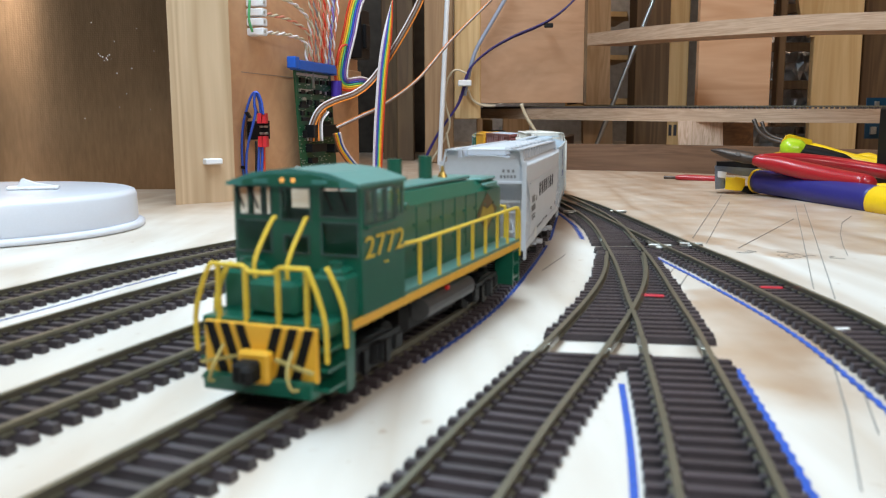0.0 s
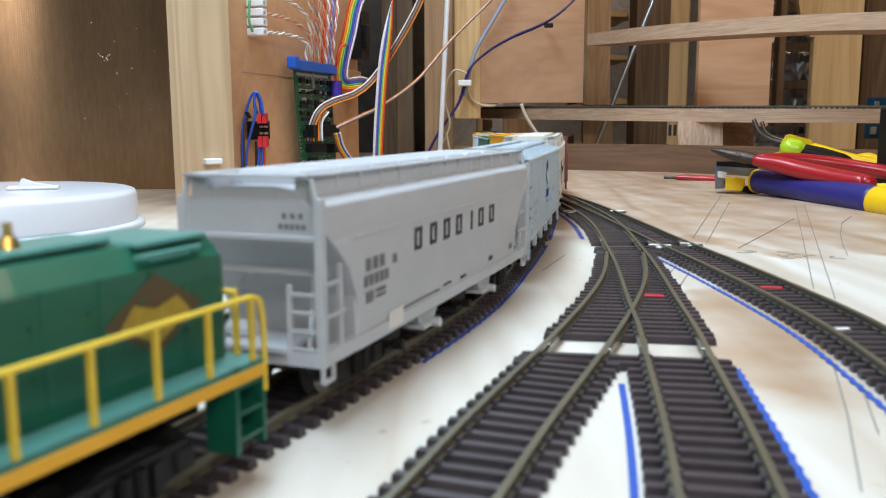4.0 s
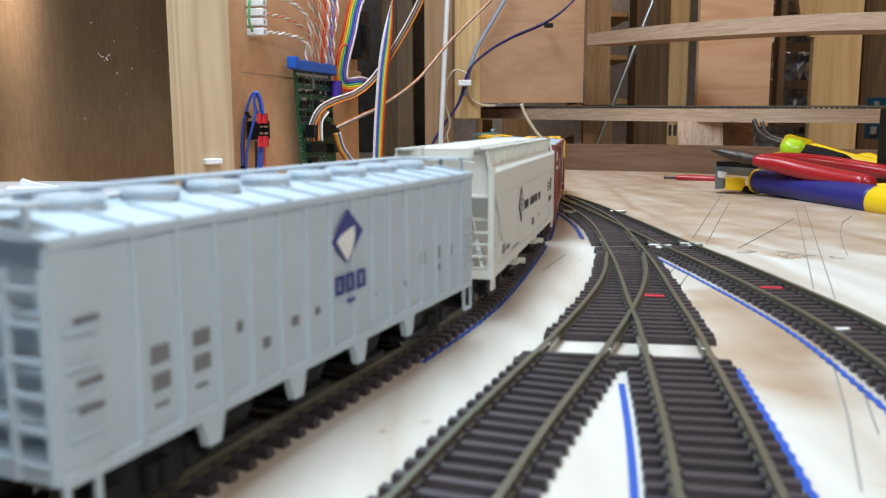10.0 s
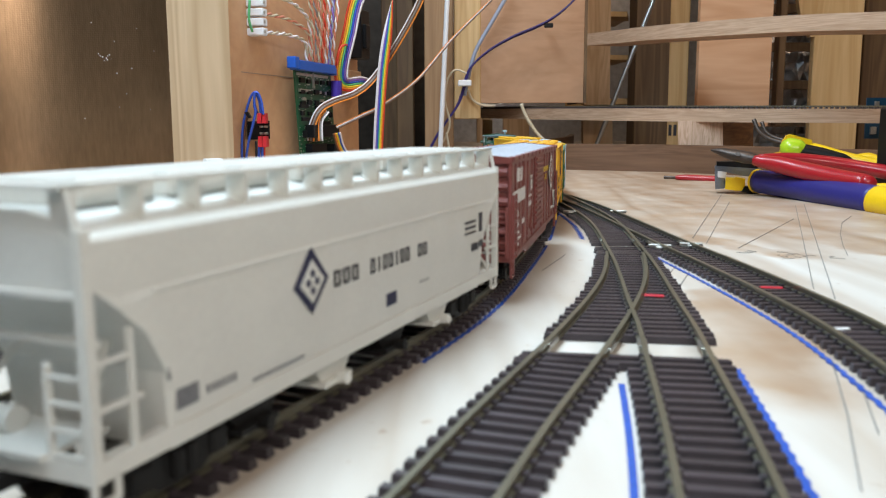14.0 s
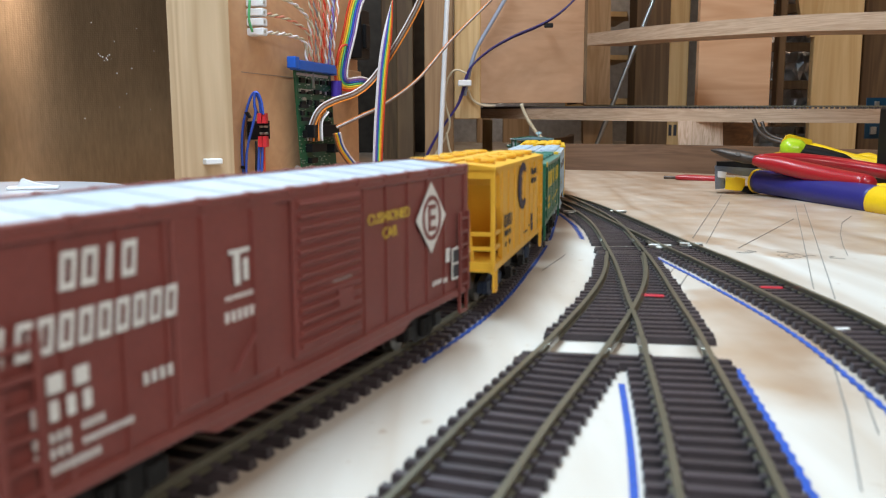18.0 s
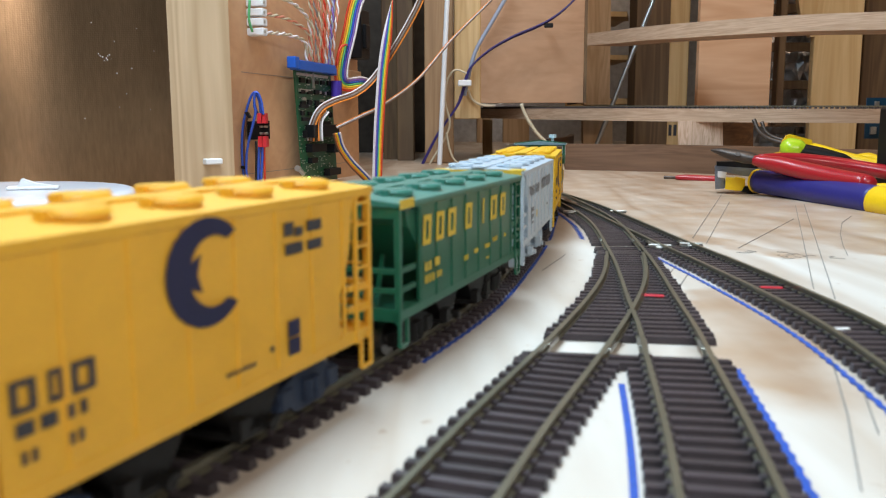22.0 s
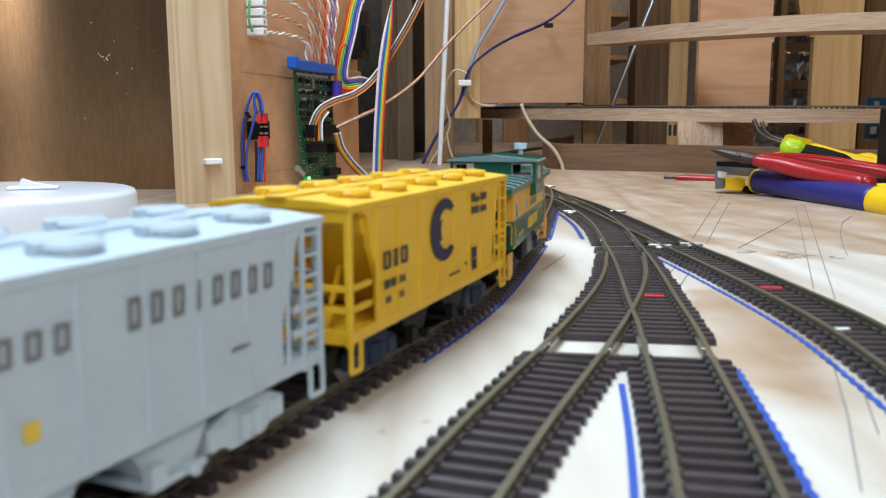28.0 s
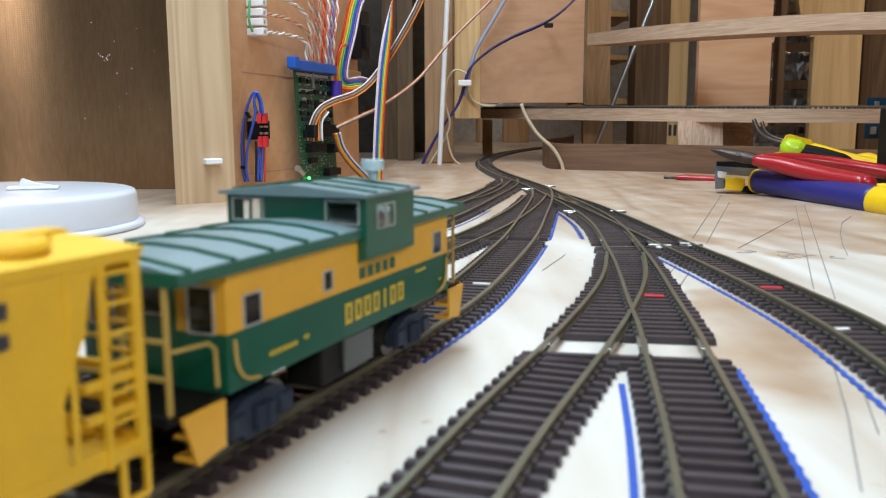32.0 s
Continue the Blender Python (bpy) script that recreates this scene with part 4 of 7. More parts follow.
    shape(car, "diamond_leaf", [(dx - 4.6, dz - 0.6), (dx - 0.6, dz - 5.4), (dx + 1.6, dz - 2.9), (dx + 2.6, dz + 0.2), (dx + 2.4, dz + 2.2), (dx - 0.6, dz + 1.4), (dx - 3.2, dz + 0.6)], WHITE_INK, -18.75)
    bars(car, "painted_initials", [(-4.6, -1.3, 30, 34.2), (-0.3, 2.9, 30, 34.2), (4.1, 7.7, 30, 34.2), (0.2, 3.2, 27.6, 28.4)], LOGO_BLUE, -18.62)
    bars(car, "small_lettering", [(-54.5, -51, 30, 32.8), (-45.6, -42, 30.4, 33), (-54.5, -51, 25.6, 28.2), (-45.6, -42, 26, 28.6), (-54, -51, 22.8, 23.6), (-45.4, -42.4, 23, 23.8), (-35, -33.6, 30, 32), (-28, -26, 25, 27), (-19, -17, 27, 29), (-11, -9.6, 27.4, 29), (12, 14, 26, 27), (20, 22, 26, 27), (28, 30, 25.6, 27), (37, 39.5, 29.5, 33), (46, 49, 29.5, 33), (46, 49, 26, 28), (55, 57, 29, 32)], FAINT_INK, -18.0)
    # flat grey bars for the grab irons, their shadows in the colour
    bars(car, "painted_steps", [(-68, -64, 40, 40.8), (-68, -64, 31, 31.8), (-68, -64, 27, 27.8)], FAINT_INK, -18.5)
    part("end_number_plate", boxes((-h + 4.2, -h + 5.2, 8, 14, 45.5, 49)), INK, car)


def boxcar():
    car, h = new_car("boxcar", "dark red-brown boxcar with white lettering and diamond", "boxcar", 1143.1, 1313.5, 53, DARK, 20)
    part("body", boxes((-h + 1.0, h - 1.0, -17.4, 17.4, 16.5, 53.2)), BROWN, car)
    for s in (-1, 1):
        bm = bmesh.new()
        for x in (-h + 2, -h + 12, -h + 22, -44, -31, -16.5, 15.5, 26, 37, 48, 59, h - 2):
            box(bm, x - 0.5, x + 0.5, s * 17.3, s * 17.9, 17, 53)
        box(bm, -h, h, s * 17.2, s * 18.3, 52.2, 54.0, 0.3)
        box(bm, -h + 1, h - 1, s * 16.6, s * 18.1, 15.6, 18.0, 0.3)
        loft(bm, [[(x, y, z) for x, z in ((-40, 16), (40, 16), (34, 13.4), (-34, 13.4))] for y in (s * 16.4, s * 17.6)])
        part("side_frame", bm, BROWN, car)
        bm = boxes((-h, h, s * 17.6, s * 18.6, 53.6, 55.0), bev=0.3)
        for k in range(13):
            x = -h + 2 + (2 * h - 4) * k / 12
            box(bm, x - 0.9, x + 0.9, s * 17.2, s * 18.9, 53.4, 55.2, 0.2)
        part("roof_flange", bm, BROWN, car, "brown flange along the roof edge")
        door = part("sliding_door", boxes((-12.0, 13.2, s * 17.4, s * 18.4, 20.0, 53.0), bev=0.3), BROWN, car, "corrugated sliding door")
        for k in range(13):
            z = 22.5 + k * 2.4
            part("door_rib", rod(bmesh.new(), (-10.8, s * 18.4, z), (12.0, s * 18.4, z), 0.85, 6), BROWN, door)
        part("door_plate", boxes((2.5, 8.5, s * 18.4, s * 19.1, 26.5, 31.5), bev=0.2), BROWN, door)
        door = part("plug_door", boxes((-43.0, -17.0, s * 17.4, s * 18.2, 20.0, 53.0), bev=0.4), BROWN, car, "plain plug door")
        bm = bmesh.new()
        for x in (-36.5, -24.0):
            box(bm, x - 0.5, x + 0.5, s * 18.2, s * 18.8, 21, 52)
        beam(bm, (-30, s * 18.6, 23), (-24, s * 18.6, 29), 0.8)
        part("lock_bar", bm, BROWN, door)
    # pale bluish grey: the bright light on the roof is put into its colour
    LIT_ROOF_GREY = mat("galvanised_roof", (0.50, 0.55, 0.62), 0.42, 0.1, 0.1, 90, 0.05)
    bm = loft(bmesh.new(), [[(x, -18.0, 53.6), (x, -18.0, 54.3), (x, 0, 56.0), (x, 18.0, 54.3), (x, 18.0, 53.6)] for x in (-h, h)])
    roof = part("roof", bm, LIT_ROOF_GREY, car, "seamed roof, coloured pale for the light from above")
    for k in range(13):
        x = -h + 2 + (2 * h - 4) * k / 12
        bm = bmesh.new()
        for s in (-1, 1):
            beam(bm, (x, 0, 56.0), (x, s * 18.1, 54.3), 1.2, 0.5)
        part("roof_seam", bm, LIT_ROOF_GREY, roof)
    for e in (-1, 1):
        for k in range(6):
            z = 22.4 + k * 5.4
            part("end_rib", rod(bmesh.new(), (e * (h - 1.2), -16.6, z), (e * (h - 1.2), 16.6, z), 1.9, 8), BROWN, car)
        part("roof_end_cap", loft(bmesh.new(), [[(e * x, -18.2, 52.6), (e * x, -18.2, 54.8), (e * x, 0, 56.5), (e * x, 18.2, 54.8), (e * x, 18.2, 52.6)] for x in (h - 1.6, h + 0.3)]), BROWN, car)
        bm = bmesh.new()
        box(bm, e * h, e * (h - 2), -17.8, 17.8, 16.2, 19.0, 0.3)
        for s in (-1, 1):
            box(bm, e * (h + 0.1), e * (h - 2), s * 16.6, s * 18.2, 16.4, 53.6, 0.3)
        part("end_frame", bm, BROWN, car)
        bm = bmesh.new()
        for s in (-1, 1):
            ladder(bm, (e * (h + 0.8), s * 10), (e * (h + 0.8), s * 16.5), 18, 37, 5, 0.5)
            ladder(bm, (e * (h - 1.4), s * 18.7), (e * (h - 7.0), s * 18.7), 17.0, 41.0, 6, 0.5)
            step_iron(car, e * (h - 3.4), s * 18.0, 10.5, 17, 5, BROWN)
        part("ladder", bm, BROWN, car)
    part("centre_sill", boxes((-h + 1, h - 1, -3.5, 3.5, 12.5, 16.8)), DARK, car)
    part("brake_gear", boxes((-20, -6, -9, -4, 9, 15), (5, 14, 3, 9, 9.5, 15), bev=0.6), DARK, car)
    bars(car, "painted_name", row_of_letters(-63.2, -49.6, 4, 45.0, 50.3, 0.7) + row_of_letters(-73.2, -42.2, 10, 37.0, 42.0, 0.7), WHITE_INK, -18.35, "bars of white lettering", "ooioioooooooo", 0.12)
    bars(car, "small_lettering", [(-66.0, -63.6, 31.4, 34), (-61.8, -59.6, 31.4, 34), (-68.4, -58, 27.6, 30.4), (-68.4, -62.5, 24.6, 26.0), (-61, -57, 24.8, 26.0), (-68.4, -62.5, 22.4, 23.8), (-61, -52, 22.6, 23.6), (-68, -58, 20.2, 21.4), (-50, -43.6, 27.5, 29.4), (-31.5, -24, 36.4, 37.2), (-31.8, -23.6, 32.5, 34.4), (2, 8.5, 34.4, 35.2), (1.5, 9, 33.2, 33.8)], WHITE_INK, -18.35)
    bars(car, "maker_mark", [(-31, -25.8, 44.6, 45.4), (-29.8, -28.4, 39.0, 44.8), (-27.4, -26.2, 39.5, 43.5)], WHITE_INK, -18.9)
    lettering(car, "CUSHIONED", 26.5, 43.6, 2.6, STRIPE, -18.3, squeeze=0.98)
    lettering(car, "CAR", 26.5, 39.6, 2.6, STRIPE, -18.3, squeeze=1.0)
    dx, dz = 49.2, 41.6
    shape(car, "diamond_mark", [(dx - 9.0, dz), (dx, dz - 9.8), (dx + 9.0, dz), (dx, dz + 9.8)], WHITE_INK, -18.35)
    pts = ring_outline(dx, dz, 5.6, 6.2, 24)
    inn = ring_outline(dx, dz, 4.4, 4.9, 24)
    bm = bmesh.new()
    for k in range(24):
        j = (k + 1) % 24
        loft(bm, [[(x, y, z) for x, z in (pts[k], pts[j], inn[j], inn[k])] for y in (-18.62, -18.4)])
    part("diamond_ring", bm, BROWN, car)
    bars(car, "diamond_bars", [(dx - 2.2, dx - 0.9, dz - 3.6, dz + 3.6), (dx - 0.9, dx + 2.4, dz + 2.4, dz + 3.6), (dx - 0.9, dx + 2.0, dz - 0.6, dz + 0.6), (dx - 0.9, dx + 2.4, dz - 3.6, dz - 2.4)], BROWN, -18.6)
    bars(car, "data_panel", [(62.6, 67.8, 21.4, 31.0)], WHITE_INK, -18.35)
    bars(car, "data_panel_field", [(63.3, 67.1, 22.2, 25.8), (63.3, 67.1, 26.6, 30.2)], INK, -18.5)
    bars(car, "small_print", [(58.6, 61, 27.5, 31.5), (50, 56, 22.2, 23.6), (57, 60, 21.8, 23.2)], WHITE_INK, -18.35)


# ---- caboose ----
GLASS = bpy.data.materials.new("clear_window_glass")
GLASS.use_nodes = True
GLASS.node_tree.nodes["Principled BSDF"].inputs["Transmission Weight"].default_value = 1.0
GLASS.node_tree.nodes["Principled BSDF"].inputs["Roughness"].default_value = 0.03
GLASS.node_tree.nodes["Principled BSDF"].inputs["IOR"].default_value = 1.22
GLASS.node_tree.nodes["Principled BSDF"].inputs["Base Color"].default_value = (0.86, 0.90, 0.89, 1)
SLATE = mat("slate_window_frame", (0.05, 0.09, 0.085), 0.45, 0, 0.1, 100)
DARK_GLASS = mat("dark_interior_glass", (0.012, 0.013, 0.014), 0.12, 0, 0.1, 100)
FRAME = mat("window_frame_silver", (0.5, 0.52, 0.52), 0.4, 0.4, 0.1, 100)


def framed_window(car, x0, x1, z0, z1, y, name="window", across=False, frame_paint=FRAME, pane=None):
    """A framed pane on a side (or, with across, on an end: x0, x1 are then y's and y is x)."""
    def q(a0, a1, b0, b1, c0, c1):
        return (b0, b1, a0, a1, c0, c1) if across else (a0, a1, b0, b1, c0, c1)
    s = -1 if (y < 0) else 1
    t = 0.36
    w = part(name, boxes(q(x0, x1, y, y + s * 0.35, z1 - t, z1), q(x0, x1, y, y + s * 0.35, z0, z0 + t), q(x0, x0 + t, y, y + s * 0.35, z0 + t, z1 - t), q(x1 - t, x1, y, y + s * 0.35, z0 + t, z1 - t)), frame_paint, car)
    part("pane", boxes(q(x0 + t, x1 - t, y, y + s * 0.12, z0 + t, z1 - t)), pane or GLASS, w).visible_shadow = False
    return w


def caboose():
    car, h = new_car("caboose", "green and yellow caboose with wide-vision cupola", "caboose", 1857.5, 1985.7, 32, TRUCK_BLUE, 17)
    part("lower_side", boxes((-44.5, 48, -16.8, 16.8, 18.8, 29.7)), GREEN, car, "green lower body")
    part("upper_side", boxes((-44.4, 47.9, -16.75, 16.75, 29.7, 43)), YELLOW, car, "yellow upper body")
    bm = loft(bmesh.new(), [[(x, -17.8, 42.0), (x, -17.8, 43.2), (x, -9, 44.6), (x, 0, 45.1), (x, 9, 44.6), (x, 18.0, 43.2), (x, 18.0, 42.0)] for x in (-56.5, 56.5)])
    roof = part("roof", bm, SHEEN_ROOF, car, "seamed green roof, blue-grey sheen in its colour")
    part("eave", boxes((-56.6, 56.6, -18.2, -17.7, 40.9, 43.0), (-56.6, 56.6, 17.9, 18.3, 40.9, 43.0), (-57.0, -56.4, -18.2, 18.3, 40.9, 43.3), (56.4, 57.0, -18.2, 18.3, 40.9, 43.3)), GREEN, roof, "green eave board")
    # seams in the darker green, their shadow line included
    for k in range(11):
        x = -54 + k * 10.8
        if -3 < x < 25:
            continue
        bm = bmesh.new()
        for s in (-1, 1):
            beam(bm, (x, s * 18.0, 43.4), (x, s * 9, 44.8), 0.9, 0.8)
            beam(bm, (x, s * 9, 44.8), (x, 0, 45.3), 0.9, 0.8)
        part("roof_seam", bm, GREEN, roof)
    bm = boxes((-0.6, 22.6, -17, 17, 35.2, 36.4), (-0.6, 22.6, -19.2, 19.2, 36.0, 37.0))
    ends = [(-17.2, -8.8, 44.3, 49.3), (8.8, 17.2, 44.3, 49.3)]
    pierced(bm, -19.2, 19.2, 37.0, 50.6, ends, lambda u, v, k: (-0.6 + 0.8 * k, u, v))
    pierced(bm, -19.2, 19.2, 37.0, 50.6, ends, lambda u, v, k: (22.6 - 0.8 * k, u, v))
    for s in (-1, 1):
        pierced(bm, 0.2, 21.8, 37.0, 50.6, [(4.3, 12.0, 42.9, 48.1)], lambda u, v, k: (u, s * (19.2 - 0.8 * k), v))
    cup = part("cupola", bm, GREEN, car, "wide green cupola")
    bm = loft(bmesh.new(), [[(x, -20.2, 50.4), (x, -20.2, 51.2), (x, 0, 53.2), (x, 20.2, 51.2), (x, 20.2, 50.4)] for x in (-2.4, 24.4)])
    part("cupola_roof", bm, SHEEN_ROOF, cup)
    for x in (3, 11, 19):
        bm = bmesh.new()
        for s in (-1, 1):
            beam(bm, (x, 0, 53.3), (x, s * 20, 51.3), 0.9, 0.7)
        part("cupola_roof_seam", bm, GREEN, cup)
    for y0, y1 in ((-17.5, -8.5), (8.5, 17.5)):
        framed_window(cup, y0, y1, 44.0, 49.6, -0.65, across=True)
        framed_window(cup, y0, y1, 44.0, 49.6, 22.65, across=True)
    for s in (-1, 1):
        framed_window(cup, 4.0, 8.0, 42.6, 48.4, s * 19.2)
        framed_window(cup, 8.3, 12.3, 42.6, 48.4, s * 19.2)
        for x0, x1, z0, z1 in ((-40.2, -35.0, 29.9, 36.2), (-14.8, -11.2, 31.2, 35.8), (38.2, 43.6, 30.6, 37.0)):
            framed_window(car, x0, x1, z0, z1, s * 16.75, pane=DARK_GLASS)
    STACK = mat("pale_blue_stack", (0.45, 0.60, 0.66), 0.45, 0, 0.08, 200)
    bm = rod(bmesh.new(), (20, -9, 52), (20, -9, 55.6), 1.2, 12)
    rod(bm, (20, -9, 55.4), (20, -9, 58.0), 3.0, 16)
    part("smoke_stack", bm, STACK, cup, "pale blue capped smoke stack")
    for e in (-1, 1):
        x0 = -44.5 if e < 0 else 48.0
        xe = -57.5 if e < 0 else 57.5
        part("platform", boxes((min(x0, xe), max(x0, xe), -15.5, 15.5, 17.2, 18.8)), DARK, car)
        part("end_door", boxes((x0 - 0.3, x0 + 0.3, -5.5, 5.5, 19, 41.5)), GREEN, car)
        framed_window(car, -3.2, 3.2, 32.5, 38.5, x0 + e * 0.4, across=True, pane=DARK_GLASS)
        framed_window(car, -14.4, -8.4, 29.5, 38.5, x0 + e * 0.1, across=True, pane=DARK_GLASS)
        framed_window(car, 8.4, 14.4, 29.5, 38.5, x0 + e * 0.1, across=True, pane=DARK_GLASS)
        bm = bmesh.new()
        xr = xe - e * 1.2
        for y in (-14.8, -5.5, 5.5, 14.8):
            beam(bm, (xr, y, 18.8), (xr, y, 42.3 if abs(y) > 10 else 31.5), 0.75)
        for z in (25.0, 31.5):
            beam(bm, (xr, -14.8, z), (xr, 14.8, z), 0.65)
        for y in (-9, 9):
            beam(bm, (xr, y, 25.0), (xr, y, 31.5), 0.7)
        sweep(bm, [(xr, -15.4, 29.8), (xr - e * 7.5, -16.4, 29.5), (xr - e * 9.0, -16.6, 28), (xr - e * 9.2, -16.6, 21)], 0.4, 6)
        sweep(bm, [(xr, 15.4, 29.8), (xr - e * 7.5, 16.4, 29.5), (xr - e * 9.0, 16.6, 28), (xr - e * 9.2, 16.6, 21)], 0.4, 6)
        part("end_railing", bm, WIRE_BEIGE, car, "dull yellow wire railing")
        rod_bm = rod(bmesh.new(), (xr - e * 2, -3, 19), (xr - e * 2, -3, 27), 2.0, 10)
        box(rod_bm, xr - e * 3.6, xr - e * 0.4, -6.5, -2.0, 19, 26, 0.4)
        part("brake_stand", rod_bm, GREEN, car)
        for s in (-1, 1):
            xs = x0 + e * 0.5
            bm = bmesh.new()
            loft(bm, [[(x, s * y, z) for x, z in ((xs + e * 0.6, 18.3), (xs + e * 10.8, 18.3), (xs + e * 7.6, 8.6), (xs + e * 0.8, 9.8))] for y in (16.2, 16.9)])
            for z in (9.2, 13.2):
                box(bm, xs + e * 0.5, xs + e * 8, s * 12.0, s * 16.4, z, z + 0.8)
            part("steps", bm, YELLOW, car, "yellow steps")
            sweep_bm = tube(curve([(x0 - e * 1.5, s * 17.2, 28.5), (x0 - e * 2.0, s * 17.3, 23.5), (x0 - e * 4.2, s * 17.3, 20.6), (x0 - e * 8, s * 17.2, 19.6)], 6), 0.4)
            part("grab_iron", sweep_bm, WIRE_BEIGE, car)
    part("underframe", boxes((-44, 48, -4, 4, 13, 18.8), (-14, 6, -15.5, -6, 9.5, 18.6), (-14, 6, 6, 15.5, 9.5, 18.6), bev=0.4), DARK, car)
    part("equipment_box", boxes((-6, 6, -16.6, -15.4, 10.5, 18.5), bev=0.3), mat("grey_box", (0.10, 0.11, 0.12), 0.5), car)
    bars(car, "painted_name", row_of_letters(-6.4, 22.2, 7, 21.9, 26.7, 0.68), STRIPE, -16.95, "bars of yellow lettering", "ooooioo", 0.0)
    bars(car, "painted_number", row_of_letters(0.0, 17.6, 5, 31.2, 33.9, 0.66), GREEN, -16.95)
    bars(car, "small_print", [(-33, -24, 22.4, 23.4), (-22, -20, 22.8, 23.8), (28, 34, 27.5, 28.2), (42, 44, 22.8, 23.4)], STRIPE, -16.95)


# ---- switcher locomotive ----


def loco():
    car, h = new_car("switcher_locomotive", "dark green diesel switcher locomotive with yellow railings", "locomotive", 402.3, 557.6, 39, BLACK, 26, DARK, True)
    part("deck", boxes((-49, 67.5, -17, 17, 20.2, 23.6)), LIT_GREEN, car, "walkway deck, green paled for light from above")
    part("front_deck", boxes((-65.2, -49, -16.2, 16.2, 20.2, 23.6), bev=0.3), GREEN, car)
    part("sill_stripe", boxes((-55.6, 67.0, -17.35, -17.0, 20.2, 22.4), (-55.6, 67.0, 17.0, 17.35, 20.2, 22.4)), YELLOW, car, "yellow sill stripe")
    part("hood", loft(bmesh.new(), [[(x, -a, 23.6), (x, -a, zt - 4.2), (x, -a + 3.4, zt - 0.6), (x, 0, zt), (x, a - 3.4, zt - 0.6), (x, a, zt - 4.2), (x, a, 23.6)] for x, a, zt in ((-29.5, 10.4, 48.4), (62, 10.4, 47.6), (64.8, 10.2, 47.2), (66, 9.4, 46.0))]), GREEN, car, "long green engine hood")
    for s in (-1, 1):
        for k in range(9):
            x = -27 + k * 9.4
            door = part("hood_door", boxes((x, x + 8.4, s * 10.3, s * 10.65, 26, 43.5), bev=0.1), GREEN, car)
            part("latch", boxes((x + 7.0, x + 7.8, s * 10.6, s * 11.0, 31, 31.9), (x + 7.0, x + 7.8, s * 10.6, s * 11.0, 38, 38.9)), GREEN, door)
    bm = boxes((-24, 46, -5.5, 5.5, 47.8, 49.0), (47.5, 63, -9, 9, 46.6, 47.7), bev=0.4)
    part("hood_top", bm, LIT_GREEN, car)
    for x in (5, 27):
        part("exhaust_pipe", rod(bmesh.new(), (x, 3, 47.5), (x, 3, 56.4), 2.3, 14), GREEN, car)
    BRASS = mat("brass", (0.62, 0.42, 0.12), 0.3, 1.0, 0.1, 200)
    bm = rod(bmesh.new(), (32, -1, 48.4), (32, -1, 50.8), 2.0, 12, 1.0)
    rod(bm, (32, -1, 50.8), (32, -1, 52.8), 0.7, 8)
    part("bell", bm, BRASS, car, "brass bell")
    for s in (-1, 1):
        part("lifting_lug", rod(bmesh.new(), (-16, s * 10.4, 44.4), (-16, s * 11.6, 44.4), 1.1, 10), GREEN, car)
        rail = boxes((46, 60, s * 9.6, s * 10.9, 45.0, 46.0), bev=0.3)
        part("hood_grab_rail", rail, LIT_GREEN, car)
    # cab
    fronts = [(-16.6, -6.6, 45.4, 52.6), (-16.6, -6.6, 36.4, 44.4), (6.6, 16.6, 45.4, 52.6), (6.6, 16.6, 36.4, 44.4), (-4.2, 4.2, 44.4, 52.4), (-3.6, 3.6, 36.4, 41.0)]
    inset = lambda r: (r[0] + 0.15, r[1] - 0.15, r[2] + 0.15, r[3] - 0.15)
    bm = boxes((-51.2, -29.5, -17.3, 17.3, 20.4, 24.0))
    pierced(bm, -17.3, 17.3, 24.0, 53.0, [inset(r) for r in fronts], lambda u, v, k: (-51.2 + 0.8 * k, u, v))
    pierced(bm, -17.3, 17.3, 24.0, 53.0, [(-16.2, -7.4, 44.6, 52.0), (7.4, 16.2, 44.6, 52.0), (-6.6, 6.6, 49.6, 52.0)], lambda u, v, k: (-29.5 - 0.8 * k, u, v))
    for s in (-1, 1):
        pierced(bm, -50.4, -30.3, 24.0, 53.0, [inset(r) for r in ((-50.0, -45.4, 43.6, 52.0), (-44.8, -40.2, 43.6, 52.0), (-39.6, -35.0, 43.6, 52.0), (-34.2, -31.0, 44.2, 51.8))], lambda u, v, k: (u, s * (17.3 - 0.8 * k), v))
    cab = part("cab", bm, GREEN, car)
    bm = loft(bmesh.new(), [[(x, y, z) for y, z in ((-17.7, 52.7), (-17.7, 53.5), (-10, 56.0), (0, 57.0), (10, 56.0), (17.7, 53.5), (17.7, 52.7))] for x in (-53.4, -28.6)])
    part("cab_roof", bm, LIT_GREEN, cab)
    part("number_board", loft(bmesh.new(), [[(x, -13, 52.8), (x, -13, 54.0), (x, -6, 55.6), (x, 6, 55.6), (x, 13, 54.0), (x, 13, 52.8)] for x in (-53.6, -50.0)]), GREEN, cab)
    LAMP = mat("lit_headlight", (0.95, 0.42, 0.09), 0.3, 0, 0.0, 100, emit=0.6)
    for y in (-1.2, 1.8):
        part("headlight", rod(bmesh.new(), (-53.5, y, 54.2), (-54.1, y, 54.2), 0.5, 14), LAMP, cab, "lit warm headlight")
    for y in (-8, 8):
        part("marker_plate", boxes((-53.9, -53.5, y - 2.2, y + 1.8, 53.4, 54.4)), LIT_GREEN, cab)
    for y0, y1, z0, z1 in fronts:
        framed_window(cab, y0, y1, z0, z1, -51.2, across=True, frame_paint=SLATE)
    for y0, y1, z0, z1 in ((-16.4, -7.2, 44.4, 52.2), (7.2, 16.4, 44.4, 52.2)):
        framed_window(cab, y0, y1, z0, z1, -29.4 + 0.0, across=True, frame_paint=GREEN)
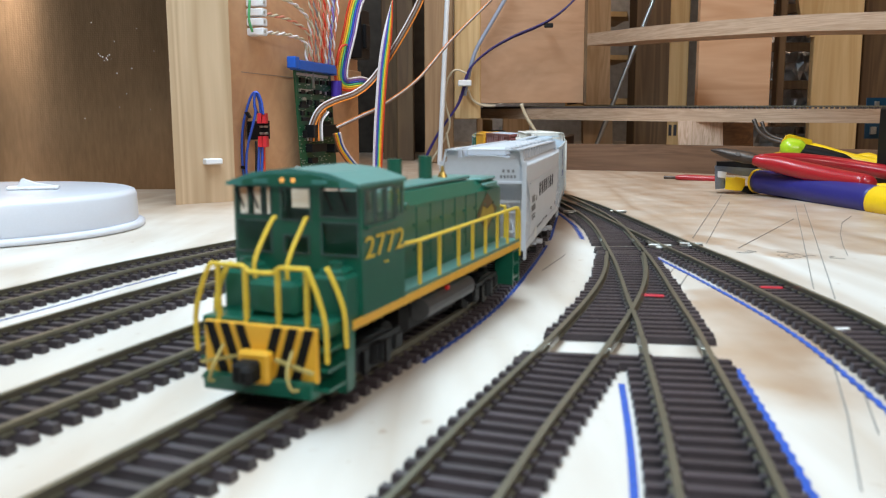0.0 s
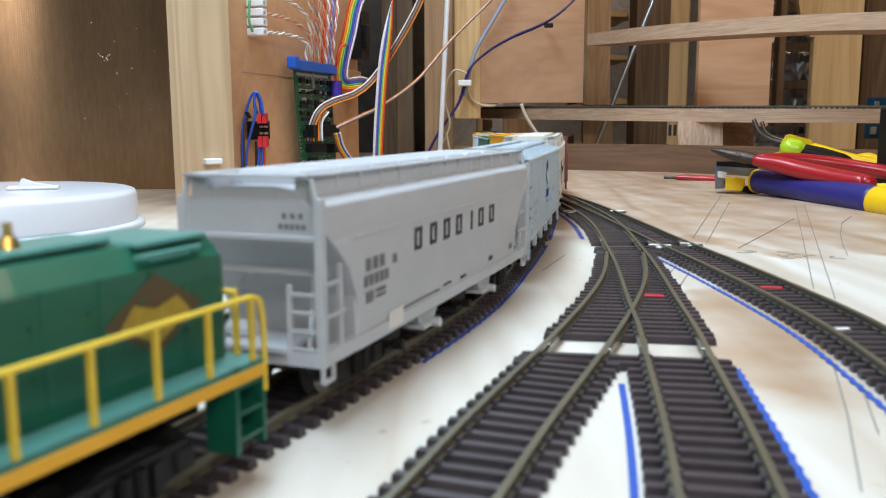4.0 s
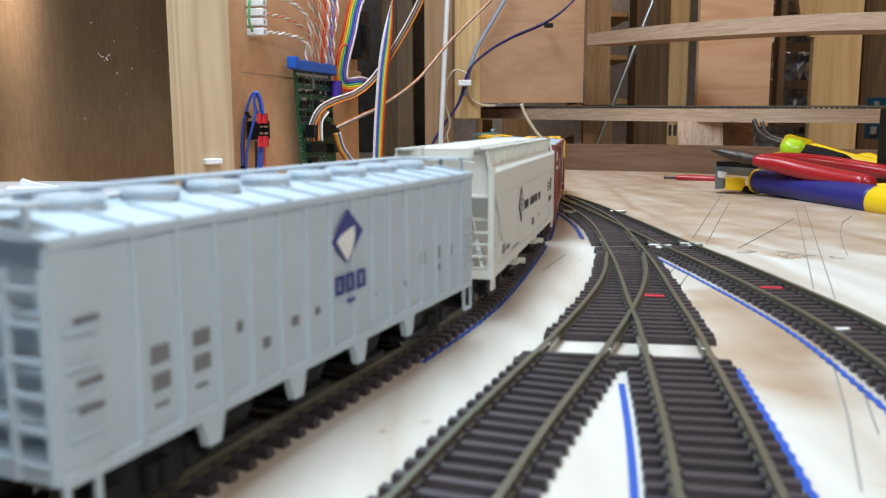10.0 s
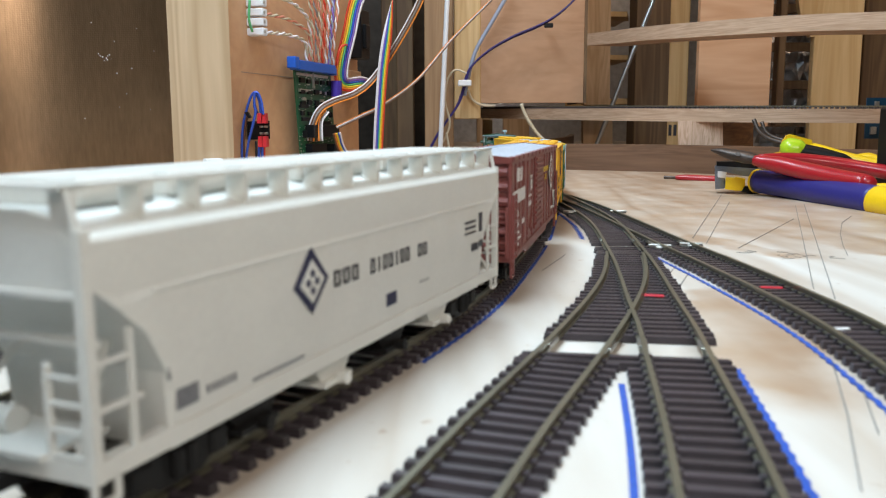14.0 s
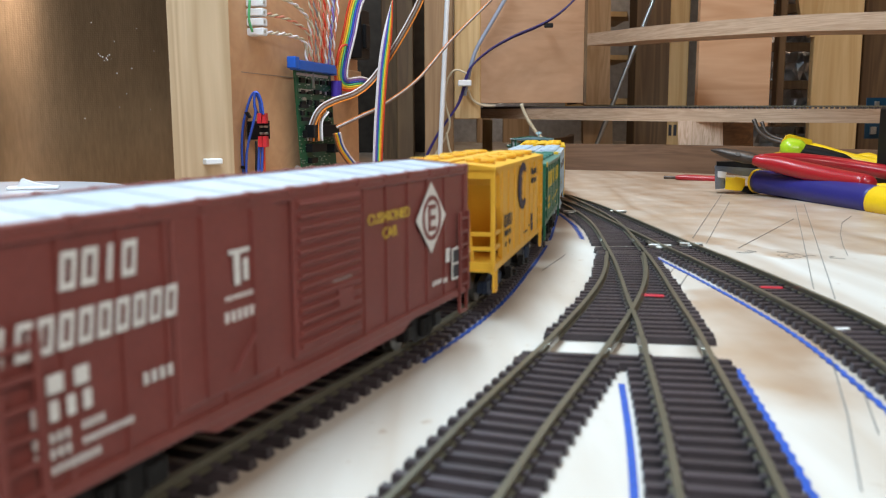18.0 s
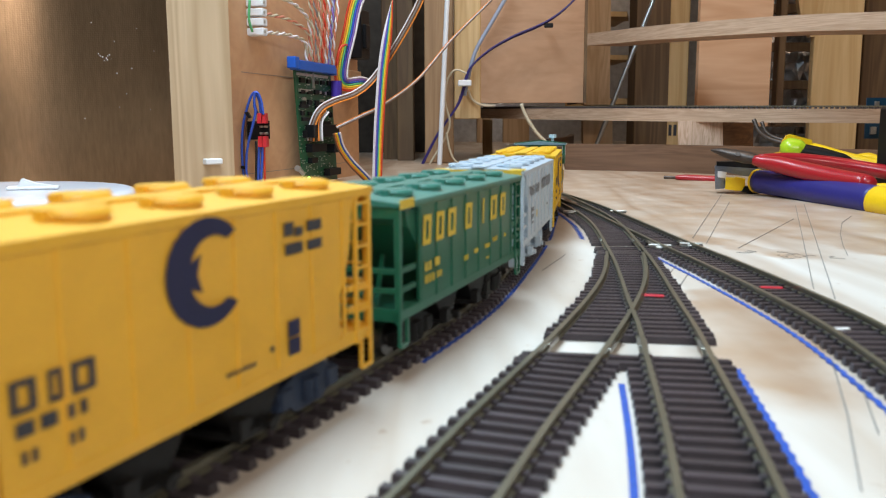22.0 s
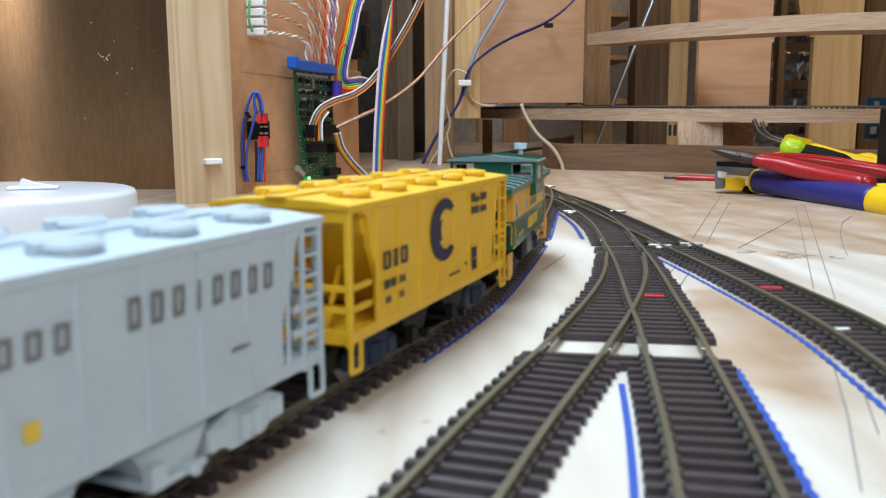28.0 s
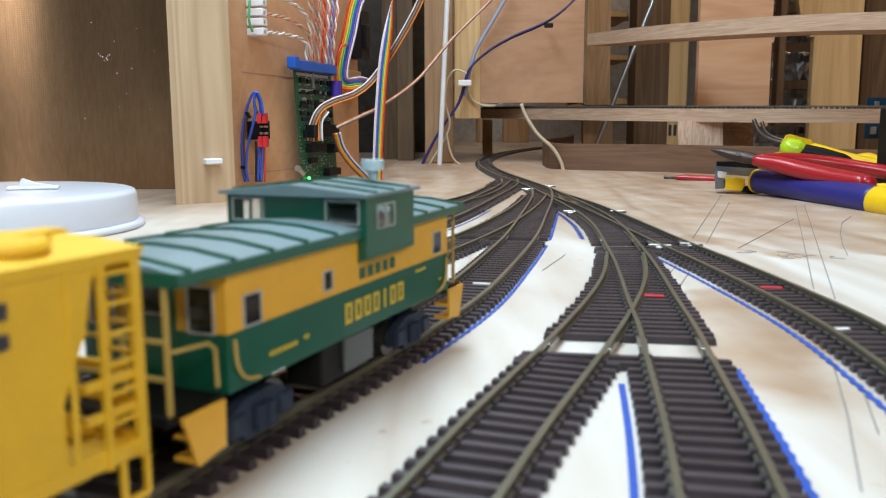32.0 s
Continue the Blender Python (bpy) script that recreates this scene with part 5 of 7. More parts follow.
    for s in (-1, 1):
        framed_window(cab, -50.0, -45.4, 43.6, 52.0, s * 17.3, frame_paint=SLATE)
        framed_window(cab, -44.8, -40.2, 43.6, 52.0, s * 17.3, frame_paint=SLATE)
        framed_window(cab, -39.6, -35.0, 43.6, 52.0, s * 17.3, frame_paint=SLATE)
        framed_window(cab, -34.2, -31.0, 44.2, 51.8, s * 17.3, frame_paint=SLATE)
        part("window_ledge", boxes((-50.0, -34.6, s * 17.3, s * 18.4, 42.8, 43.5), bev=0.2), GREEN, cab)
    bm = bmesh.new()
    for y in (-14, -10, 10, 14):
        beam(bm, (-51.7, y, 47), (-51.7, y + 2.5, 53), 0.35)
    part("wiper", bm, BLACK, cab)
    lettering(cab, "2772", -40.4, 35.8, 5.3, STRIPE, -17.7, "road_number", 1.36)
    bars(cab, "small_print", [(-41, -38.6, 33.4, 33.9)], STRIPE, -17.7)
    # front deck boxes and pilot
    bm = boxes((-62, -49, -6.5, 6.5, 23.6, 32.0), bev=1.2)
    part("front_locker", bm, GREEN, car)
    for s in (-1, 1):
        bm = boxes((-58, -49, s * 7.5, s * 16.5, 20, 33.0), (-57, -50, s * 8.5, s * 15.5, 32.5, 34.2), bev=0.9)
        rod(bm, (-54, s * 12, 34), (-54, s * 12, 35.6), 1.6, 12)
        part("battery_box", bm, GREEN, car)
        bm = bmesh.new()
        for z in (8.5, 13.0, 17.5):
            box(bm, -65.5, -58.5, s * 12.5, s * 16.8, z, z + 0.8)
        loft(bm, [[(x, y, z) for x, z in ((-58.6, 6.2), (-55.2, 6.2), (-54.4, 22), (-58.6, 24))] for y in (s * 16.2, s * 17.0)])
        loft(bm, [[(x, y, z) for x, z in ((-58.6, 6.2), (-58.0, 6.2), (-58.0, 24), (-58.6, 24))] for y in (s * 10.0, s * 17.0)])
        part("corner_steps", bm, GREEN, car)
        bm = bmesh.new()
        for z in (9.0, 14.0, 19.0):
            box(bm, 60.5, 67, s * 12.5, s * 16.8, z, z + 0.8)
        box(bm, 59.6, 60.6, s * 10, s * 17, 7, 23.6)
        box(bm, 66.8, 67.6, s * 10, s * 17, 7, 23.6)
        part("corner_steps", bm, GREEN, car)
    pilot = part("pilot", boxes((-66.6, -65.2, -14.6, 14.6, 10.6, 22.9), bev=0.3), YELLOW, car, "yellow pilot with black chevrons")
    for s in (-1, 1):
        for y in (2.6, 6.6, 10.6):
            bm = bmesh.new()
            loft(bm, [[(x, s * (y - 1.1 + d), z) for d, z in ((-1.4, 11.0), (0.9, 11.0), (4.6, 22.7), (2.3, 22.7))] for x in (-66.85, -66.5)])
            part("chevron", bm, BLACK, pilot)
    part("pilot_footboard", boxes((-68.2, -65.0, -14.2, 14.2, 7.2, 11.2), bev=0.4), GREEN, car, "green footboard")
    part("coupler_pocket", boxes((-69.5, -66.4, -4, 4, 10.0, 17.4), bev=0.6), YELLOW, car)
    bm = boxes((-73.5, -69.0, -2.6, 2.6, 11.2, 16.0), bev=0.8)
    box(bm, -75.0, -72.0, -3.6, -0.5, 11.6, 15.6, 0.8)
    part("front_coupler", bm, DARK, car)
    bm = bmesh.new()
    for s in (-1, 1):
        beam(bm, (-68, s * 14.5, 13.5), (-68, s * 5, 15.8), 0.7)
        sweep(bm, curve([(-67.2, s * 9, 18), (-70, s * 9.4, 14), (-70.4, s * 10.5, 10.5), (-68.5, s * 11.0, 9.5)], 5), 0.4, 6)
    part("air_hose", bm, mat("faded_yellow_hose", (0.45, 0.36, 0.12), 0.5), car)
    # yellow railings, post by post
    def rail_post(a, b, w=0.85):
        bm = bmesh.new()
        beam(bm, a, b, w)
        part("handrail_post", bm, STRIPE, car, "yellow handrail post")

    def rail_wire(points, r=0.55, bend=0):
        part("handrail", tube(curve(points, bend) if bend else [Vector(p) for p in points], r, 6), STRIPE, car, "yellow wire handrail")

    for s in (-1, 1):
        xs = [-19.5, -6.4, 8.0, 19.6, 31.3, 42.9, 54.0, 64.6]
        for x in xs:
            rail_post((x, s * 16.8, 23.6), (x, s * 16.8, 35.8))
        rail_wire([(-29.4, s * 16.9, 36.2)] + [(x, s * 16.8, 35.7) for x in xs])
        rail_wire([(64.6, s * 16.8, 35.7), (67.0, s * 16.9, 34.0), (67.6, s * 17.0, 27), (67.4, s * 17.0, 17)], 0.55, 5)
        rail_wire([(-58.9, s * 12.6, 35.0), (-59.2, s * 13.8, 33.6), (-59.3, s * 17.0, 26.0), (-59.0, s * 17.5, 17.0)], 0.6, 5)
        rail_wire([(-65.0, s * 11.5, 35.8), (-66.2, s * 13.0, 35.2), (-66.4, s * 16.6, 25.5), (-66.2, s * 17.0, 15.5)], 0.6, 5)
        rail_wire([(-52.6, s * 4.2 + 0.4, 45.4), (-54, s * 4.4 + 0.6, 44.2), (-60, s * 4.4 + 0.8, 36.4), (-60.2, s * 4.2 + 0.8, 31)], 0.55, 5)
    for y in (-11.5, -4.2, 4.2, 11.5):
        rail_post((-65.0, y, 20.4), (-65.0, y, 35.8), 0.9)
        rail_post((66.6, y, 23.6), (66.6, y, 35.5), 0.9)
    for x in (-65.0, 66.6):
        rail_wire([(x, -11.8, 35.8), (x, -5, 35.8), (x, -3, 34.4), (x, 3, 34.4), (x, 5, 35.8), (x, 11.8, 35.8)], 0.6)
    tank = boxes((-20, 17, -12.5, 12.5, 8.0, 19.5), bev=2.0)
    part("fuel_tank", tank, DARK, car)
    # dark grey, a step lighter than the underframe black
    TANK_GREY = mat("worn_grey_tank", (0.07, 0.07, 0.072), 0.4, 0.2, 0.2, 150)
    for s in (-1, 1):
        part("air_reservoir", rod(bmesh.new(), (-16, s * 14.6, 15.4), (19, s * 14.6, 15.4), 3.2, 14), TANK_GREY, car, "grey cylindrical air tank")
    part("red_valve", boxes((-1, 0.6, -17.0, -16.0, 18.0, 19.4)), mat("red_valve", (0.5, 0.02, 0.02), 0.4), car)
    part("frame_rail", boxes((-58, 62, -6, 6, 13, 20.2)), DARK, car)
    shape(car, "hood_emblem", [(38.8, 35.4), (49, 28.6), (59.2, 35.8), (49, 42.6)], mat("emblem_ground", (0.09, 0.06, 0.03), 0.5), -10.75)
    shape(car, "emblem_bars", [(41.8, 34.6), (49, 30.4), (56.2, 35.0), (53.4, 38.0), (49, 36.6), (44.6, 38.0)], mat("dull_gold_emblem", (0.36, 0.25, 0.03), 0.5, 0, 0.2, 300), -10.9)
    part("grille", boxes((48, 57, -10.8, -10.5, 44.5, 45.6)), LIT_GREEN, car)


build_train()
for wagon in CARS:
    lengthen(wagon[0])

# ---- left wall: stud, hardboard panel with the electronics, foil beyond ----
WALL = pose(-0.224, 0.7101, 0, 0, 0, 73.74) @ Matrix.Diagonal((1.151, 1, 1, 1))
FOIL_BROWN = mat("brown_foil_sheet", (0.41, 0.255, 0.145), 0.28, 0.92, 0.18, 30, 0.10, 300, (1, 1, 0.2))
FOIL = mat("silver_insulation_foil", (0.62, 0.62, 0.63), 0.28, 0.95, 0.25, 9, 0.6, 60)
# foil for the recess, the shade there put into its colour
SHADED_FOIL = mat("dull_dark_foil", (0.05, 0.045, 0.04), 0.5, 0.5, 0.4, 9, 0.6, 60)
WHITE_PLASTIC = mat("white_plastic", (0.78, 0.79, 0.82), 0.35, 0, 0.03, 30)
PCB = mat("green_circuit_board", (0.010, 0.085, 0.038), 0.35, 0, 0.3, 120, 0.1, 900)
SOLDER = mat("tinned_solder", (0.55, 0.55, 0.52), 0.35, 0.9, 0.2, 300)
BLUE_PLASTIC = mat("blue_connector_plastic", (0.01, 0.10, 0.50), 0.4, 0, 0.1, 100)
RED_PLASTIC = mat("red_plastic", (0.36, 0.010, 0.018), 0.3, 0, 0.08, 60, coat=0.2)


def colour_wire(name, c, rough=0.45):
    return mat(name, c, rough, 0, 0.12, 200)


WIRE = {
    "red": colour_wire("red_wire", (0.62, 0.05, 0.02)), "orange": colour_wire("orange_wire", (0.80, 0.25, 0.03)),
    "yellow": colour_wire("yellow_wire", (0.80, 0.60, 0.04)), "green": colour_wire("green_wire", (0.12, 0.50, 0.20)),
    "blue": colour_wire("blue_wire", (0.03, 0.09, 0.48)), "violet": colour_wire("violet_wire", (0.22, 0.12, 0.42)),
    "grey": colour_wire("grey_wire", (0.26, 0.24, 0.23)), "white": colour_wire("white_wire", (0.80, 0.75, 0.77)),
    "black": colour_wire("black_wire", (0.02, 0.02, 0.02)), "brown": colour_wire("brown_wire", (0.16, 0.07, 0.035)),
    "beige": colour_wire("beige_wire", (0.55, 0.47, 0.34)), "pink": colour_wire("salmon_wire", (0.62, 0.22, 0.14)),
    "navy": colour_wire("purple_blue_wire", (0.03, 0.018, 0.13)), "pale": colour_wire("pale_blue_wire", (0.30, 0.34, 0.45)),
}

# woven scrim pressed into the foil
nt = FOIL_BROWN.node_tree
vor = nt.nodes.new("ShaderNodeTexVoronoi")
vor.inputs["Scale"].default_value, vor.inputs["Randomness"].default_value = 520, 0.35
tc = nt.nodes.new("ShaderNodeTexCoord")
nt.links.new(tc.outputs["Object"], vor.inputs["Vector"])
weave = nt.nodes.new("ShaderNodeBump")
weave.inputs["Strength"].default_value, weave.inputs["Distance"].default_value = 0.22, 0.0005
nt.links.new(vor.outputs["Distance"], weave.inputs["Height"])
old = nt.nodes["Principled BSDF"].inputs["Normal"].links[0].from_socket
nt.links.new(old, weave.inputs["Normal"])
nt.links.new(weave.outputs[0], nt.nodes["Principled BSDF"].inputs["Normal"])

# foil sheet bowing out beyond the bench and round to the stud
line = curve([(-800, 330, 0), (-690, 520, 0), (-580, 660, 0), (-516, 750, 0), (-474, 820, 0), (-440, 857, 0), (-392, 878, 0), (-315, 885, 0), (-226, 884, 0)], 12)
bm = loft(bmesh.new(), [[(p.x, p.y, -40), (p.x, p.y, 600), (p.x - 2, p.y + 3, 600), (p.x - 2, p.y + 3, -40)] for p in line])
dark_sheet = part("foil_sheet", bm, FOIL_BROWN)
for poly in dark_sheet.data.polygons:
    poly.use_smooth = abs(poly.normal.z) < 0.5
dark_sheet.data.set_sharp_from_angle(angle=math.radians(40))
tagged(dark_sheet, "bowed brown foil insulation sheet behind the bench", "insulation", kind="structure")
bm = bmesh.new()
rs = random.Random(5)
for x, z in [(-350.0, 138.4), (-348.4, 136.2), (-346.2, 135.0), (-342.8, 133.9), (-341.0, 136.1), (-339.2, 137.2), (-337.6, 133.3), (-333.7, 150.7), (-341.7, 132.2), (-344.7, 131.6), (-317.6, 123.7), (-310.7, 163.4), (-324.2, 98.2), (-300.8, 82.1), (-367.5, 73.3), (-355.5, 169.1), (-313.0, 61.4), (-332.0, 84.6), (-294.2, 141.0), (-332.8, 118.7)]:
    y = float(np.interp(x, [p.x for p in line], [p.y for p in line])) - 0.2
    bmesh.ops.create_icosphere(bm, subdivisions=1, radius=rs.uniform(0.35, 0.9), matrix=Matrix.Translation((x, y, z)))
tagged(part("dust_specks", bm, WHITE_PLASTIC, dark_sheet), kind="stuff")

stud = part("wall_stud", slab(bmesh.new(), [(-224, 709.8), (-182.5, 745.9), (-194, 784.4), (-238, 779.8)], -60, 620), PINE_PALE)
tagged(stud, "pale pine wall stud at the bench edge", "stud", kind="structure")

panel = part("wall_panel", boxes((62, 372, 6, 18, -60, 620), bev=0.6), MDF, m=WALL)
tagged(panel, "brown hardboard panel carrying the electronics", "panel", kind="structure")
tagged(part("panel_pencil_line", boxes((110, 365, 5.7, 6.1, 116.5, 117.0), (110, 360, 5.7, 6.1, 18.0, 18.5)), PENCIL, panel), kind="stuff")

peg = thing("plastic_peg", "small white plastic peg on the stud", "peg", m=pose(-0.1935, 0.7335, 0.0355, 0, 0, 37))
part("peg_body", boxes((-13, 2, -6, 6, -2.5, 2.5), bev=0.8), WHITE_PLASTIC, peg)

# circuit board
pcb = thing("circuit_board", "green circuit board with chips under a blue edge connector", "circuit board", m=WALL @ pose(-0.008, 0, 0))
part("board", loft(bmesh.new(), [[(190, y, 128), (272, y, 126), (284, y, 2), (203, y, 4)] for y in (-10, -8.2)]), PCB, pcb)
conn = part("edge_connector", boxes((186, 268, -19, -7, 123, 133), bev=0.6), BLUE_PLASTIC, pcb, "blue edge connector")
part("latch", boxes((177, 186, -19, -9, 124, 136), bev=0.8), BLUE_PLASTIC, conn)
part("latch", boxes((268, 275, -17, -9, 122, 130), bev=0.8), BLUE_PLASTIC, conn)
rng = random.Random(4)
for x0, x1, z0, z1, d in ((206, 282, 118, 121, 1.2), (210, 240, 101, 104, 2), (252, 276, 100, 103, 2), (210, 232, 84, 88, 3), (244, 272, 83, 87, 3), (214, 238, 70, 74, 2.4), (250, 284, 66, 70, 2.4), (222, 262, 36, 45, 8), (268, 292, 34, 44, 11), (226, 246, 24, 30, 5), (262, 296, 8, 16, 8), (216, 224, 52, 60, 5), (240, 248, 106, 122, 2), (216, 230, 92, 95, 1.6), (256, 270, 91, 94, 1.6), (278, 286, 74, 80, 4)):
    chip = part("chip", boxes((x0 - 12, x1 - 18, -10 - d, -9.5, z0, z1), bev=0.3), BLACK if d > 2.1 else SOLDER, pcb)
bm = bmesh.new()
for k in range(260):
    x, z = rng.uniform(197, 272), rng.uniform(8, 121)
    box(bm, x, x + rng.uniform(0.8, 3.0), -10.6, -9.9, z, z + rng.uniform(0.5, 1.2))
tagged(part("solder_points", bm, SOLDER, pcb), kind="stuff")
for x, z in [(199 + 15.5 * i, 76 + 11.5 * j) for i in range(5) for j in range(4)]:
    part("chip", boxes((x + 0.02 * (128 - z), x + 9 + rng.uniform(-2, 2), -12.4, -9.8, z, z + 3.4 + rng.uniform(0, 2)), bev=0.2), BLACK, pcb)
part("header", boxes((210, 272, -20, -9.5, 52, 66), bev=0.8), BLACK, pcb)
part("capacitor", rod(bmesh.new(), (274, -16, 98), (274, -16, 116), 6.2, 16), colour_wire("violet_capacitor", (0.06, 0.03, 0.30), 0.3), pcb, "violet capacitor")
part("indicator", rod(bmesh.new(), (212, -11, 8), (212, -13, 8), 1.6, 10), mat("lit_green_led", (0.1, 1.0, 0.15), 0.3, emit=4.0), pcb, "lit green indicator")
bm = rod(bmesh.new(), (196, -14, 14), (180, -18, 20), 2.4, 10)
rod(bm, (180, -18, 20), (176, -18, 21), 3.2, 10)
part("bnc_plug", bm, SOLDER, pcb)

# white terminal block
term = thing("terminal_block", "white screw terminal block on the panel", "terminal block", m=WALL)
for k in range(7):
    z = 152 + k * 9.2
    b = part("terminal", boxes((122, 131, -12, 6, z, z + 7.4), bev=1.0), WHITE_PLASTIC, term)
    part("screw", rod(bmesh.new(), (125, -12.4, z + 3.7), (125, -11.5, z + 3.7), 1.6, 8), SOLDER, b)


def wire(points, r, material, name="wire", label="thin insulated wire", n=8, m=None):
    ob = part(name, tube(curve(points, n), r), material, smooth=True, m=m)
    return tagged(ob, label, "cable")


def twisted(points, r, a, b, label, turns=0.16, m=None):
    """A twisted pair along points."""
    pair = thing("twisted_pair", label, "cable", "wires to the circuit board", m)
    pts = curve(points, 12)
    s = 0
    la, lb = [], []
    for i, p in enumerate(pts):
        if i:
            s += (p - pts[i - 1]).length
        d = (pts[min(i + 1, len(pts) - 1)] - pts[max(i - 1, 0)]).normalized()
        u = d.cross(Vector((0, 1, 0.01))).normalized()
        v = u.cross(d)
        o = (u * math.cos(s * turns * 2) + v * math.sin(s * turns * 2)) * r * 1.1
        la.append(p + o)
        lb.append(p - o)
    part("strand", tube(la, r, 5), a, pair, smooth=True)
    part("strand", tube(lb, r, 5), b, pair, smooth=True)
    return pair


W = WIRE
twisted([(131, -8, 156), (168, -14, 157), (192, -18, 152), (198, -16, 133)], 1.1, W["beige"], W["white"], "beige and white twisted pair at the panel", m=WALL)
twisted([(131, -8, 174), (172, -14, 172), (198, -20, 160), (205, -16, 133)], 1.1, W["beige"], W["pink"], "beige and salmon twisted pair at the panel", m=WALL)
twisted([(131, -8, 192), (168, -16, 190), (196, -20, 176), (203, -18, 150), (209, -16, 133)], 1.1, W["beige"], W["white"], "beige and white twisted pair at the panel", m=WALL)
for k, (a, b) in enumerate((("beige", "pink"), ("grey", "pink"), ("pink", "beige"), ("pink", "red"), ("pink", "white"), ("violet", "pale"), ("pink", "white"))):
    x = 204 + k * 9.0
    twisted([(x, -16, 132), (x + 3 - k, -20, 165), (x - 8 + 2 * k, -22, 200), (x - 22 + 5 * k, -20, 260)], 1.15, W[a], W[b], "twisted pair rising from the blue connector", m=WALL)
wire([(268, -16, 134), (269, -20, 152), (280, -22, 158), (312, -12, 158), (330, 4, 154)], 1.3, W["red"], "wire", "red wire bent over the connector", m=WALL)
wire([(108, -6, 200), (101, -12, 185), (102, -10, 165), (110, -8, 154)], 1.2, W["green"], "wire", "green wire beside the terminal block", m=WALL)

# switch with blue loops
sw = thing("toggle_connector", "black connector with red plugs and blue wire loops", "connector")
part("switch_body", loft(bmesh.new(), [[(-189.6, 830.8, 69.6), (-167.6, 830.8, 70.1), (-167.9, 831.7, 52.7), (-189.9, 831.8, 51.7)], [(-197.0, 863.5, 69.7), (-174.2, 863.5, 70.2), (-174.5, 864.4, 52.1), (-197.4, 864.5, 51)]]), BLACK, sw)
PLUG_X = {457.5: -175.3, 466.0: -171.0}
PLUG_Z = {200: 77.2, 218: 67.6, 222: 65.5, 226: 63.4, 234: 59.1, 238: 56.9, 241: 55.3, 260: 45.1}
RED_BRIGHT = mat("bright_red_plug", (0.60, 0.02, 0.03), 0.4, 0, 0.08, 60)
for a in (457.5, 466.0):
    for top, bot in ((200, 218), (241, 260)):
        part("plug", loft(bmesh.new(), [[(x, y, z) for x, z in ((PLUG_X[a] - 2.0, PLUG_Z[bot]), (PLUG_X[a] + 2.0, PLUG_Z[bot]), (PLUG_X[a] + 1.6, PLUG_Z[top]), (PLUG_X[a] - 1.6, PLUG_Z[top]))] for y in (819.7, 832.5)]), RED_BRIGHT, sw, "red crimped plug")
    part("clip", boxes((PLUG_X[a] - 1.7, PLUG_X[a] + 1.7, 826.7, 832.5, PLUG_Z[226], PLUG_Z[222]), bev=0.4), SOLDER, sw)
    part("clip", boxes((PLUG_X[a] - 1.7, PLUG_X[a] + 1.7, 826.7, 832.5, PLUG_Z[238], PLUG_Z[234]), bev=0.4), SOLDER, sw)
for pts in ([(-195.6, 823.8, 26.9), (-191.2, 823.8, 26.8), (-191.4, 823.9, 24.1), (-195.7, 823.9, 24.1)], [(-189.7, 821, 78.1), (-186.4, 821, 78.6), (-183.5, 821.3, 73.3), (-185.7, 821.3, 72.3)]):
    part("cable_tie", loft(bmesh.new(), [pts, [(x, y + 6, z) for x, y, z in pts]]), BLACK, sw)
for pts, c, r in (([(-174.1, 823.5, 76), (-175.1, 822.8, 88.3), (-178.5, 822.4, 96.8), (-183.0, 822.6, 92.6), (-188.0, 823.3, 79.7), (-192.1, 824.1, 64.3), (-194.2, 825.2, 44.2), (-194.1, 826.3, 23.5), (-192.5, 827, 11.3)], "blue", 1.25), ([(-171.0, 818.8, 75.9), (-172.1, 818.2, 87), (-174.9, 817.8, 95.5), (-178.1, 817.8, 95.6), (-179.1, 818.3, 84.9), (-178.4, 818.7, 77.5), (-182.4, 819.5, 62.7), (-187.6, 820.5, 44.3), (-189.8, 821.6, 23.7), (-188.2, 822.3, 11.6)], "blue", 1.25), ([(-178.3, 825.9, 95.8), (-180.7, 826.2, 90.5), (-180.0, 826.6, 83), (-178.1, 827, 76.5)], "navy", 1.2), ([(-177.1, 825.1, 46.3), (-178.2, 825.7, 34.3), (-179.9, 827, 11.2)], "blue", 1.4), ([(-174.4, 825.1, 46.3), (-175.0, 825.7, 34.3), (-177.1, 827, 11.2)], "blue", 1.4), ([(-172.7, 827.4, 46.3), (-173.3, 828.1, 34.2), (-173.8, 829.3, 11.1)], "red", 1.1), ([(-181.7, 831.9, 50.5), (-182.0, 832.7, 34), (-183.6, 834, 10.8)], "black", 1.2), ([(-187.5, 830.4, 77.7), (-191.5, 831.1, 64.2), (-193.6, 832.1, 45.1), (-194.2, 834, 10.8)], "brown", 1.2)):
    part("lead", tube(curve(pts, 8), r), W[c], sw, smooth=True)

# ---- ribbon cables ----


def ribbon(points, colours, pitch, label, r=None, twist=False):
    """Parallel strands lying side by side, wide across the line of sight."""
    ob = thing("ribbon_cable", label, "ribbon cable", "ribbon cables")
    pts = curve(points, 10)
    n = len(colours)
    for k, c in enumerate(colours):
        line = []
        for i, p in enumerate(pts):
            turn = math.radians(max(0, 84 - 300 * i / len(pts))) if twist else 0
            d = pts[min(i + 1, len(pts) - 1)] - pts[max(i - 1, 0)]
            side = Vector((d.z, 0, -d.x))
            if side.length < 1e-5:
                side = Vector((1, 0, 0))
            side.normalize()
            line.append(p + (side * math.cos(turn) + Vector((0, 1, 0)) * math.sin(turn)) * pitch * (k - (n - 1) / 2))
        part("strand", tube(line, r or pitch * 0.54, 5), W[c], ob, smooth=True)
    return ob


